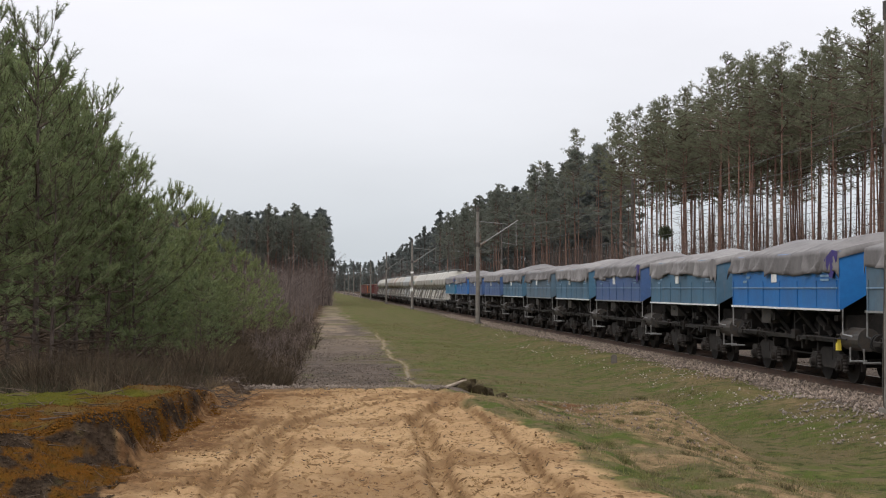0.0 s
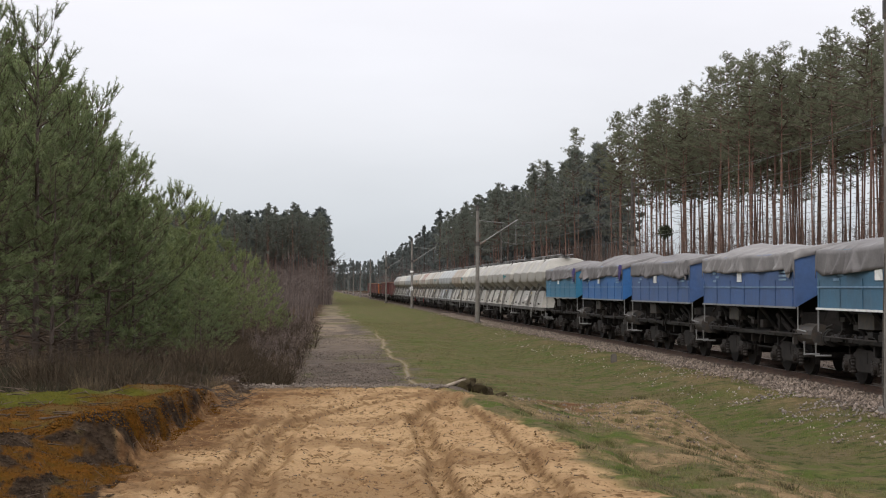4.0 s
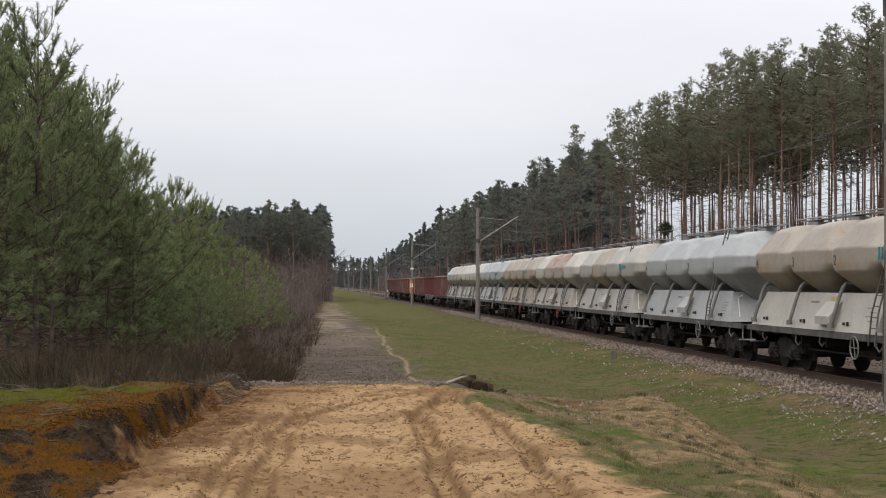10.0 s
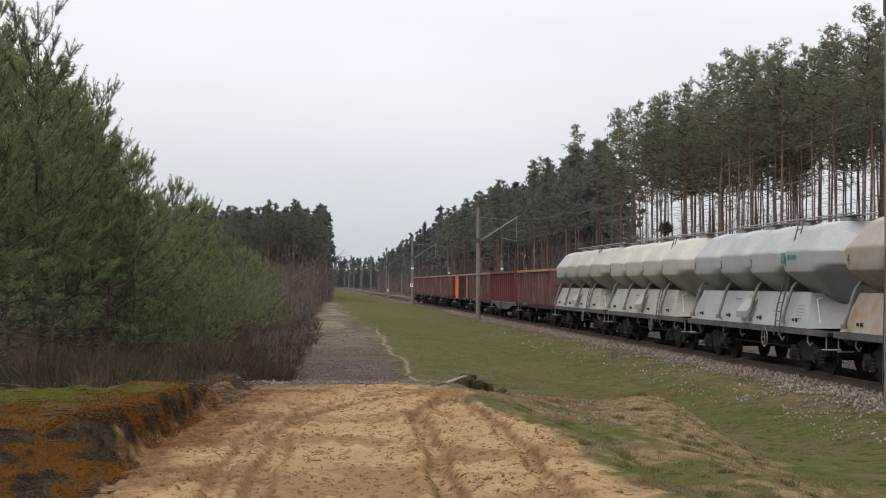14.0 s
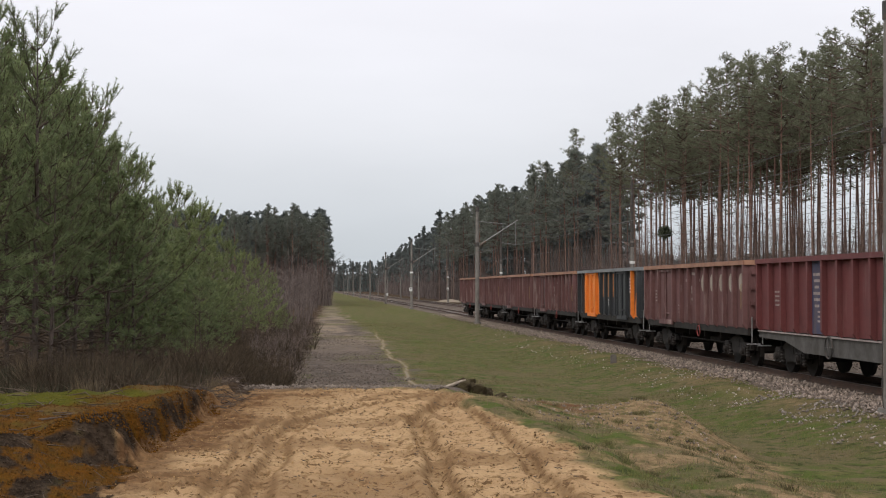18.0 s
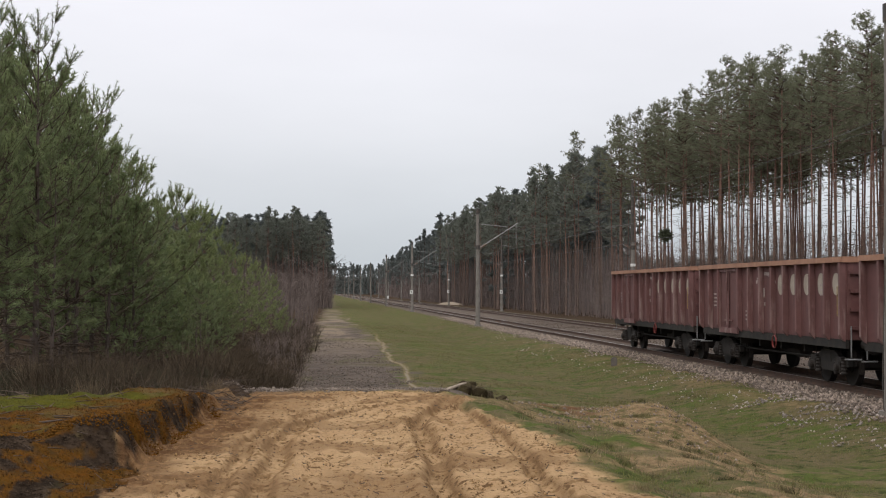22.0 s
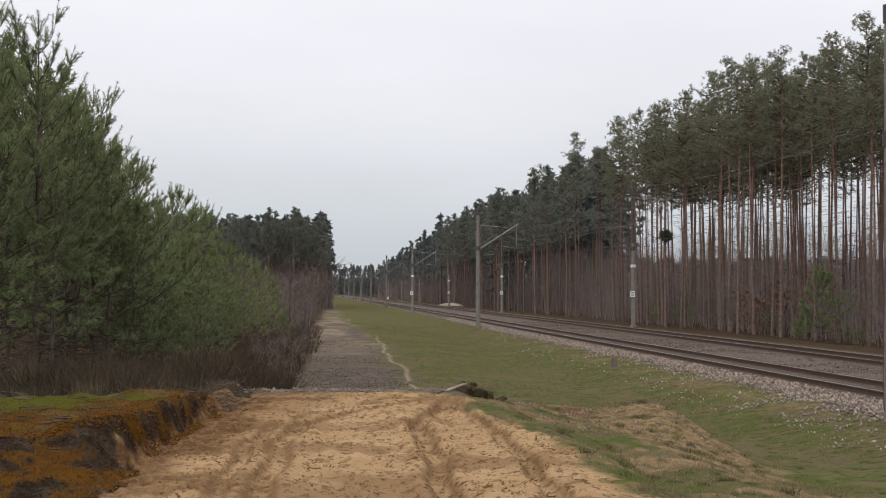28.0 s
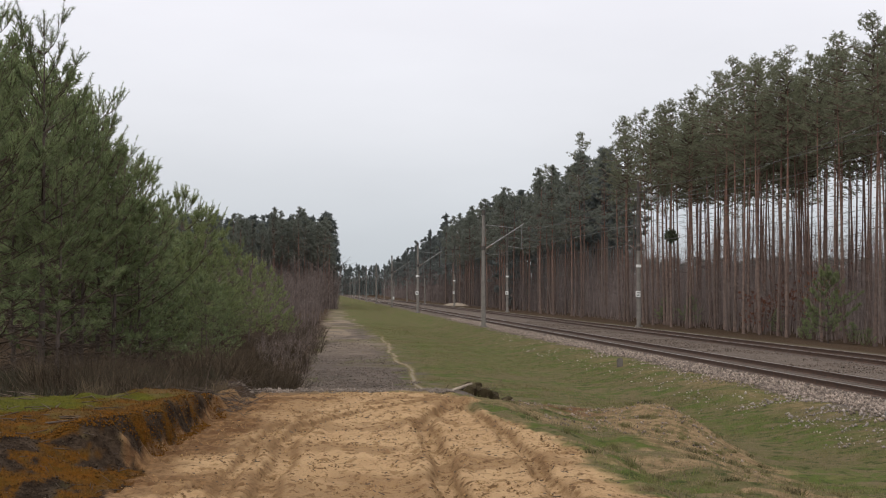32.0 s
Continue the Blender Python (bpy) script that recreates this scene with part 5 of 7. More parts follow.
def brake_mesh():
    """Brake blocks and hangers beside the wheels."""
    bm = B()
    for x in (-0.76, 0.76):
        for y in (-1.42, -0.38, 0.38, 1.42):
            box(bm, x, y, 0.48, 0.1, 0.07, 0.34)
            rod(bm, (x * 1.18, y, 0.5), (x * 1.18, y, 0.9), 0.018, 6)
    for y in (-0.38, 0.38):
        rod(bm, (-0.95, y, 0.4), (0.95, y, 0.4), 0.03, 6)
    me = bpy.data.meshes.new("brake_blocks")
    bm.to_mesh(me)
    bm.free()
    me.materials.append(AXLEBOX)
    return me


FRAME_ME = frame_mesh()
FRAME_ME.materials.append(BOGIE)
AXLE_ME, BRAKE_ME, SPRING_ME = axle_box_mesh(), brake_mesh(), spring_mesh()


def add_bogie(wagon, y):
    bogie = part("bogie", FRAME_ME, None, wagon, "brown dusty cast bogie frame with springs")
    bogie.location.y = y
    for dy in (-0.9, 0.9):
        w = part("wheelset", WHEELSET_ME, None, bogie, "dark steel wheels on an axle")
        w.location = (0, dy, 0.46)
        for side in (-1, 1):
            b = part("axle_box", AXLE_ME, None, bogie, "dusty brown axle box")
            b.location = (side * 1.09, dy, 0)
            for off in (-0.25, 0.25):
                part("spring", SPRING_ME, None, bogie).location = (side * 1.10, dy + off, 0)
            if side > 0:
                b.rotation_euler.z = math.pi
    tagged(part("brake_rigging", BRAKE_ME, None, bogie), kind="stuff")
    return bogie


def add_buffers(wagon, end, high=1.05):
    for s in (-1, 1):
        for x in (-0.875, 0.875):
            bm = rod(B(), (x, s * (end - 0.62), high), (x, s * (end - 0.10), high), 0.11, 12)
            rod(bm, (x, s * (end - 0.10), high), (x, s * (end - 0.02), high), 0.22, 16)
            part("buffer", bm, UNDER, wagon, "black round buffer")
        bm = rod(B(), (0, s * (end - 0.7), high - 0.03), (0, s * (end - 0.02), high - 0.03), 0.06, 8)
        box(bm, 0, s * (end - 0.12), high - 0.13, 0.12, 0.2, 0.32)
        part("coupling", bm, UNDER, wagon)


def add_brakes(wagon, half):
    """Air tank, brake cylinder, rods and hoses below the floor."""
    bm = rod(B(), (-0.55, -1.3, 0.72), (-0.55, -0.2, 0.72), 0.19, 12)
    rod(bm, (0.35, 0.3, 0.75), (0.35, 1.0, 0.75), 0.15, 12)
    pipe(bm, [(-0.9, -half + 3.2, 0.62), (-0.9, half - 3.2, 0.62)], 0.025)
    pipe(bm, [(0.2, -half + 2, 0.55), (0.2, half - 2, 0.55)], 0.03)
    for k in range(4):
        y = -half * 0.45 + k * half * 0.3
        box(bm, 0, y, 0.86, 2.3, 0.10, 0.22)
    part("brake_gear", bm, UNDER, wagon, "black air tank and brake rods")


def bars(wagon, name, x, rows, material, label):
    """Markings as plain flat bars on a side wall: rows of (y, z, length, height)."""
    bm = B()
    for y, z, dy, dz in rows:
        box(bm, x, y, z, 0.012, dy, dz)
    return part(name, bm, material, wagon, label)


def paint(name, base, second, rust, lo=0.55, hi=0.75, rough=0.55):
    return mat(name, base, rough, second, 0.9, bump=0.08, bump_scale=12, streaks=rust, streak_scale=2.2, streak_lo=lo, streak_hi=hi, spec=0.35, fine=0.1)


OPEN_BROWN = [paint("oxide_brown_paint", (0.112, 0.046, 0.043), (0.084, 0.036, 0.034), (0.16, 0.09, 0.08), 0.58, 0.76, 0.7),
              paint("faded_maroon_paint", (0.132, 0.059, 0.056), (0.100, 0.046, 0.044), (0.19, 0.12, 0.11), 0.58, 0.76, 0.7),
              paint("dark_maroon_paint", (0.088, 0.034, 0.032), (0.064, 0.026, 0.025), (0.15, 0.10, 0.09), 0.55, 0.78, 0.7)]
RED_MAROON = paint("red_maroon_paint", (0.135, 0.036, 0.035), (0.100, 0.030, 0.030), (0.19, 0.10, 0.09), 0.58, 0.78, 0.65)
RIM = paint("dusty_orange_rim", (0.31, 0.165, 0.105), (0.22, 0.11, 0.075), (0.42, 0.25, 0.16), 0.55, 0.75, 0.8)
BLACKGREY = paint("black_grey_paint", (0.026, 0.029, 0.032), (0.038, 0.040, 0.042), (0.10, 0.09, 0.08), 0.62, 0.9, 0.6)
ORANGE = paint("bright_orange_paint", (0.72, 0.20, 0.025), (0.62, 0.17, 0.03), (0.40, 0.16, 0.06), 0.62, 0.85, 0.55)
GREY_RIM = paint("grey_rim_paint", (0.19, 0.20, 0.205), (0.14, 0.14, 0.14), (0.25, 0.2, 0.16))
DUSTY_RIB = paint("dusty_maroon_rib", (0.146, 0.069, 0.065), (0.106, 0.050, 0.047), (0.30, 0.22, 0.20), 0.53, 0.70, 0.75)
STENCIL_OCHRE = mat("worn_ochre_paint", (0.34, 0.24, 0.08), 0.7, (0.2, 0.14, 0.07), 6)
FADED = mat("faded_white_paint", (0.34, 0.29, 0.27), 0.8, (0.22, 0.17, 0.155), 6)
RIB_CACHE = {}


def rib_mesh(material, low, high):
    key = material.name, low, high
    if key not in RIB_CACHE:
        bm = B()
        prism(bm, [(-0.0, low), (-0.06, low + 0.04), (-0.14, low + 0.15), (-0.14, high), (0.0, high)], -0.058, 0.058)
        me = bpy.data.meshes.new("rib")
        bm.to_mesh(me)
        bm.free()
        me.materials.append(material)
        RIB_CACHE[key] = me
    return RIB_CACHE[key]


def open_wagon(body, rim, label, style):
    """A four-axle open wagon: ribbed steel sides, doors, dusty rim, two bogies."""
    w = tagged(new("open_wagon"), label, "freight wagon", "open wagons of the train")
    half, low, high = 6.4, 1.17, 3.17
    for s in (-1, 1):
        bm = box(B(), s * 1.32, 0, (low + high) / 2, 0.05, 2 * half, high - low)
        wall = part("side_wall", bm, body, w)
        for k in range(13):
            from_left = 12 - k if s < 0 else k
            if (k == 9 and style != "fishbelly") or (k == 3 and style == "painted"):
                continue  # the doors stand here
            rib_paint = RED_MAROON if style == "fishbelly" else ORANGE if style == "painted" and from_left in (2, 3, 4, 11) else BLACKGREY if style == "painted" else DUSTY_RIB
            r = part("rib", rib_mesh(rib_paint, low - 0.04, high - 0.12), None, wall)
            r.location = (s * 1.345, -half + 0.06 + (2 * half - 0.12) * k / 12, 0)
            if s > 0:
                r.rotation_euler.z = math.pi
        for y in () if style == "fishbelly" else (half - 3.13,) if style == "discs" else (-half + 3.13, half - 3.13):
            bm = B()
            for dy in (-0.44, 0.44):
                box(bm, s * 1.362, y + dy, 2.12, 0.035, 0.80, 1.80)
                box(bm, s * 1.386, y + dy, 2.12, 0.02, 0.60, 1.55)
            left_door = (y > 0) == (s < 0)
            door = part("side_door", bm, ORANGE if style == "painted" and left_door else body, wall, "double side door")
            bm = B()
            for dy in (-0.90, 0.90):
                box(bm, s * 1.40, y + dy, 2.12, 0.07, 0.07, 1.9)
            for dy in (-0.1, 0.1):
                rod(bm, (s * 1.43, y + dy, 1.3), (s * 1.43, y + dy, 2.95), 0.022, 6)
            box(bm, s * 1.40, y, 2.98, 0.07, 1.8, 0.07)
            box(bm, s * 1.41, y, 1.75, 0.05, 0.06, 1.2)
            box(bm, s * 1.41, y, 1.45, 0.05, 0.9, 0.05)
            box(bm, s * 1.40, y, 1.14, 0.06, 1.9, 0.16)
            part("door_latch", bm, (ORANGE if left_door else BLACKGREY) if style == "painted" else DUSTY_RIB, door, "worn dusty door frame, latch bars and sill")
        bm = box(B(), s * 1.385, 0, high - 0.06, 0.22, 2 * half + 0.06, 0.13)
        part("top_rail", bm, rim, w, "dusty steel top edge")
        bm = box(B(), s * 1.30, 0, low - 0.10, 0.09, 2 * half, 0.22)
        part("sole_bar", bm, UNDER, w)
    for s in (-1, 1):
        bm = box(B(), 0, s * half, (low + high) / 2, 2.6, 0.05, high - low)
        for z in (1.45, 1.9, 2.35, 2.8):
            box(bm, 0, s * (half + 0.05), z, 2.5, 0.09, 0.09)
        part("end_wall", bm, body, w)
        part("top_rail", box(B(), 0, s * half, high - 0.06, 2.9, 0.14, 0.14), rim, w)
        bm = B()
        pipe(bm, [(-1.25, s * (half + 0.12), 0.75), (-1.25, s * (half + 0.12), 1.5)], 0.018)
        pipe(bm, [(-1.4, s * (half + 0.08), 0.7), (-1.0, s * (half + 0.12), 0.7)], 0.022)
        part("step", bm, STEEL_GREY, w, "grey footstep and grab rail")
    part("floor", box(B(), 0, 0, low, 2.6, 2 * half, 0.06), UNDER, w)
    part("underframe", box(box(B(), 0, 0, 0.98, 0.5, 13.0, 0.3), 0, 0, 1.05, 2.3, 0.5, 0.2), UNDER, w)
    if style == "fishbelly":
        for s in (-1, 1):
            bm = B()
            v = [(-half, 1.12), (half, 1.12), (half, 0.95), (4.2, 0.92), (2.6, 0.66), (-2.6, 0.66), (-4.2, 0.92), (-half, 0.95)]
            lo = [bm.verts.new((s * 1.38, y, z)) for y, z in v]
            hi = [bm.verts.new((s * 1.33, y, z)) for y, z in v]
            for i in range(8):
                bm.faces.new((lo[i], lo[(i + 1) % 8], hi[(i + 1) % 8], hi[i]))
            bm.faces.new(lo), bm.faces.new(hi[::-1])
            bmesh.ops.recalc_face_normals(bm, faces=bm.faces[:])
            part("fishbelly_beam", bm, SOLE, w, "grey fish-belly side beam")
            part("lower_lip", box(B(), s * 1.40, 0, 1.135, 0.05, 2 * half, 0.035), FADED, w, "worn pale lower edge")
            bm = B()
            ring = [(s * 1.46, 0.6 + 0.27 * math.cos(a), 0.88 + 0.27 * math.sin(a)) for a in np.linspace(0, 6.2832, 15)]
            pipe(bm, ring, 0.022)
            for a, b in ((0, 7), (3, 10)):
                rod(bm, ring[a], ring[b], 0.014, 6)
            part("brake_wheel", bm, STEEL_DARK, w, "dark spoked hand-brake wheel")
        gap = (2 * half - 0.12) / 12
        blue = mat("dark_blue_panel_paint", (0.045, 0.055, 0.115), 0.7, (0.065, 0.06, 0.09), 2, streaks=(0.12, 0.09, 0.085))
        y0 = half - 0.06 - gap * 4.5
        part("blue_panel", box(B(), -1.350, y0, 2.12, 0.012, gap - 0.11, 1.86), blue, w, "dark blue painted side panel")
        bars(w, "panel_markings", -1.360, [(y0 + 0.1, 2.7 - 0.16 * i, 0.5 - 0.1 * (i % 3), 0.07) for i in range(6)], FADED, "faded white stencilled lines on the blue panel")
    elif style != "painted":
        for s in (-1, 1):
            bm = B()
            bmesh.ops.create_circle(bm, segments=14, radius=0.17, matrix=pose(s * 1.42, -1.2, 0.95, 0, 90, 0))
            ring = [v.co.copy() for v in bm.verts]
            bm.clear()
            pipe(bm, ring + ring[:1], 0.022)
            part("brake_wheel", bm, RED_P, w, "small red hand-brake wheel")
    if style == "discs":
        part("grab_rail", pipe(B(), [(-1.42, -half + 0.1, 1.72), (-1.52, -half + 0.08, 1.75), (-1.52, -half + 0.08, 2.45), (-1.42, -half + 0.1, 2.48)], 0.010), STENCIL_OCHRE, w, "thin worn yellow grab rail")
        gap = (2 * half - 0.12) / 12
        cream = MATS["cream_disc_paint"] if "cream_disc_paint" in MATS else mat("cream_disc_paint", (0.34, 0.295, 0.245), 0.7, (0.24, 0.20, 0.165), 3)
        for k in range(5):
            bm = B()
            y = -half + 0.06 + gap * (k + 0.5)
            bmesh.ops.create_cone(bm, cap_ends=True, segments=24, radius1=0.24, radius2=0.24, depth=0.012, matrix=pose(-1.353, y, 2.52, 0, 90, 0) @ Matrix.Diagonal((1.15, 1, 1, 1)))
            part("painted_disc", bm, cream, w, "cream oval painted between ribs")
        y0 = -0.25
        bm = B()
        arc = [(-1.352, y0 + 0.92 * math.cos(a), 2.42 + 0.42 * math.sin(a)) for a in np.linspace(0.35, 2.8, 12)]
        for a, b in zip(arc, arc[1:]):
            if abs((a[1] + b[1]) / 2) > 0.1:
                box(bm, -1.352, (a[1] + b[1]) / 2, (a[2] + b[2]) / 2, 0.012, abs(a[1] - b[1]) + 0.03, 0.09)
        rows = [(y0 + 0.55 - 0.2 * i, 2.3, 0.13, 0.26) for i in (0, 1, 2, 5, 6)] + [(y0 + 0.5 - 0.2 * i, 1.98, 0.1, 0.1) for i in (0, 1, 2, 5, 6)]
        for y, z, dy, dz in rows:
            box(bm, -1.352, y, z, 0.012, dy, dz)
        part("emblem", bm, FADED, w, "faded white arched emblem")
    if style == "painted":
        gap = (2 * half - 0.12) / 12
        for k in (1, 2, 3):
            part("orange_panel", box(B(), -1.352, half - 0.06 - gap * (k + 0.5), 2.12, 0.016, gap - 0.11, 1.86), ORANGE, w, "bright orange painted panel")
        for yl, wide in ((half - 0.06 - gap * 4.0 - 0.06, 0.55), (-half + 0.06 + gap - 0.06, -0.8)):
            bm = B()
            tri = [(-1.353, yl, 1.2), (-1.353, yl - wide, 1.2), (-1.353, yl, 3.0)] if wide > 0 else [(-1.353, yl, 1.2), (-1.353, yl + wide, 1.2), (-1.353, yl + wide, 2.95), (-1.353, yl + wide + 0.2, 2.95)]
            f1 = [bm.verts.new(v) for v in tri]
            bm.faces.new(f1)
            g = bmesh.ops.extrude_face_region(bm, geom=bm.faces[:])
            bmesh.ops.translate(bm, verts=[e for e in g["geom"] if isinstance(e, bmesh.types.BMVert)], vec=(0.012, 0, 0))
            bmesh.ops.recalc_face_normals(bm, faces=bm.faces[:])
            part("orange_wedge", bm, ORANGE, w, "slanting orange painted wedge")
        bm = B()
        for i in range(3):
            y0 = half - 0.06 - gap * (5.5 + i)
            for dy, dz, ly, lz in ((0, 0.84, 0.70, 0.2), (0, 0.05, 0.70, 0.2), (0.25, 0.445, 0.2, 0.6), (-0.25, 0.445, 0.2, 0.6)):
                box(bm, -1.356, y0 - dy, 2.02 + dz, 0.014, ly, lz)
        part("painted_shapes", bm, MATS["faded_orange_paint"] if "faded_orange_paint" in MATS else mat("faded_orange_paint", (0.36, 0.15, 0.05), 0.7, (0.22, 0.10, 0.04), 4), w, "large faded orange painted shapes")
        bars(w, "markings", -1.354, [(-half + 0.06 + 1.5 * gap, 2.72 - 0.13 * i, 0.55, 0.055) for i in range(5)] + [(half - 6.5 * gap, 1.72, 0.3, 0.32)], WHITE_P, "white stencilled data lines")
    else:
        bars(w, "markings", -1.354, [(half - 1.55, 2.25 - 0.12 * i, 0.42 - 0.05 * (i % 2), 0.05) for i in range(4)]
             + [(-half + 1.5, 2.5 - 0.12 * i, 0.4, 0.05) for i in range(3)] + [(half - 5.0, 1.75 - 0.12 * i, 0.5, 0.05) for i in range(3)], FADED, "faded white stencilled data lines")
    add_brakes(w, half)
    add_buffers(w, 7.02)
    for y in (-4.5, 4.5):
        add_bogie(w, y)
    return w


PIPE_GREY = mat("dull_grey_pipe", (0.20, 0.195, 0.185), 0.65, (0.13, 0.12, 0.11), 5, metal=0.2)


def stained(m, colour, tall, along, cut=0.5):
    """Adds running stains that keep to a band of height and length on the vessel."""
    n, l = m.node_tree.nodes, m.node_tree.links
    b = n["Principled BSDF"]
    old = b.inputs["Base Color"].links[0].from_socket
    tc, sep, nz = n.new("ShaderNodeTexCoord"), n.new("ShaderNodeSeparateXYZ"), n.new("ShaderNodeTexNoise")
    own, off = n.new("ShaderNodeObjectInfo"), n.new("ShaderNodeVectorMath")
    off.operation = "ADD"
    l.new(tc.outputs["Object"], sep.inputs[0])
    l.new(tc.outputs["Object"], off.inputs[0])
    l.new(own.outputs["Random"], off.inputs[1])
    l.new(off.outputs[0], nz.inputs["Vector"])
    nz.inputs["Scale"].default_value, nz.inputs["Detail"].default_value, nz.inputs["Roughness"].default_value = 2.2, 6, 0.65

    def slope(src, a, c):
        r = n.new("ShaderNodeMapRange")
        r.inputs["From Min"].default_value, r.inputs["From Max"].default_value = a, c
        l.new(src, r.inputs["Value"])
        return r.outputs[0]

    share = slope(nz.outputs["Fac"], cut - 0.12, cut + 0.12)
    for src, (a, c) in ((sep.outputs["Z"], tall), (sep.outputs["Y"], along)):
        mul = n.new("ShaderNodeMath")
        mul.operation = "MULTIPLY"
        l.new(share, mul.inputs[0])
        l.new(slope(src, a, c), mul.inputs[1])
        share = mul.outputs[0]
    mx = n.new("ShaderNodeMix")
    mx.data_type = "RGBA"
    l.new(share, mx.inputs[0])
    l.new(old, mx.inputs[6])
    mx.inputs[7].default_value = (*colour, 1)
    l.new(mx.outputs[2], b.inputs["Base Color"])
    return m


HOPPER = {"light": paint("pale_grey_tank_paint", (0.318, 0.297, 0.265), (0.256, 0.24, 0.212), (0.225, 0.2, 0.165), 0.58, 0.85, 0.5),
          "blue": paint("bluish_grey_tank_paint", (0.30, 0.304, 0.30), (0.25, 0.255, 0.255), (0.22, 0.212, 0.20), 0.58, 0.85, 0.5),
          "cream": paint("cream_white_tank_paint", (0.375, 0.352, 0.308), (0.31, 0.288, 0.248), (0.26, 0.205, 0.145), 0.58, 0.85, 0.5),
          "tan": paint("dusty_tan_tank_paint", (0.29, 0.256, 0.214), (0.24, 0.205, 0.17), (0.24, 0.145, 0.072), 0.55, 0.8, 0.6),
          "rust": paint("rust_stained_tank_paint", (0.32, 0.30, 0.27), (0.265, 0.24, 0.20), (0.27, 0.145, 0.095), 0.50, 0.78, 0.6)}
stained(HOPPER["rust"], (0.235, 0.118, 0.092), (2.75, 3.3), (1.0, -0.6), 0.48)
stained(HOPPER["tan"], (0.27, 0.15, 0.055), (3.5, 2.7), (-1.2, 1.2), 0.56)
STENCIL_YELLOW = mat("faded_yellow_stencil", (0.42, 0.30, 0.08), 0.7, (0.30, 0.23, 0.12), 5)
LOGO = mat("teal_emblem_paint", (0.05, 0.20, 0.215), 0.6)


def tank_mesh(material):
    """One pressure hopper: a rounded bulging vessel, built of rings."""
    bm = B()
    rings = ((1.75, 0.30, 0.25), (2.08, 0.80, 0.66), (2.14, 0.86, 0.74), (2.60, 1.39, 1.24), (2.655, 1.44, 1.31), (2.71, 1.468, 1.38), (2.82, 1.482, 1.48), (2.92, 1.485, 1.525), (3.17, 1.485, 1.535), (3.23, 1.468, 1.51),
             (3.27, 1.43, 1.45), (3.76, 1.10, 0.90), (3.83, 1.03, 0.82), (3.90, 0.92, 0.76), (3.98, 0.62, 0.64), (4.0, 0.3, 0.4))
    corners = 32
    loops = []
    for z, hx, hy in rings:
        loop = []
        for j in range(corners):
            a = 6.28318 * (j + 0.5) / corners
            c, s = math.cos(a), math.sin(a)
            e = 0.27
            loop.append(bm.verts.new((hx * math.copysign(abs(c) ** e, c), hy * math.copysign(abs(s) ** e, s), z)))
        loops.append(loop)
    for lo, hi in zip(loops, loops[1:]):
        for j in range(corners):
            f = bm.faces.new((lo[j], lo[(j + 1) % corners], hi[(j + 1) % corners], hi[j]))
            f.smooth = True
    bm.faces.new(loops[0][::-1]), bm.faces.new(loops[-1])
    me = bpy.data.meshes.new("tank")
    bm.to_mesh(me)
    bm.free()
    me.materials.append(material)
    return me


TANKS = {k: tank_mesh(m) for k, m in HOPPER.items()}


def digit_mesh(ch):
    """A painted numeral as a thin plate."""
    cu = bpy.data.curves.new("numeral", "FONT")
    cu.body, cu.size, cu.extrude = ch, 0.36, 0.004
    ob = new("numeral", cu)
    me = bpy.data.meshes.new_from_object(ob.evaluated_get(bpy.context.evaluated_depsgraph_get()))
    bpy.data.objects.remove(ob)
    me.materials.clear()
    me.materials.append(STEEL_DARK)
    return me


DIGITS = {ch: digit_mesh(ch) for ch in "1234"}
FACING = Matrix(((0, 0, -1, 0), (-1, 0, 0, 0), (0, 1, 0, 0), (0, 0, 0, 1)))


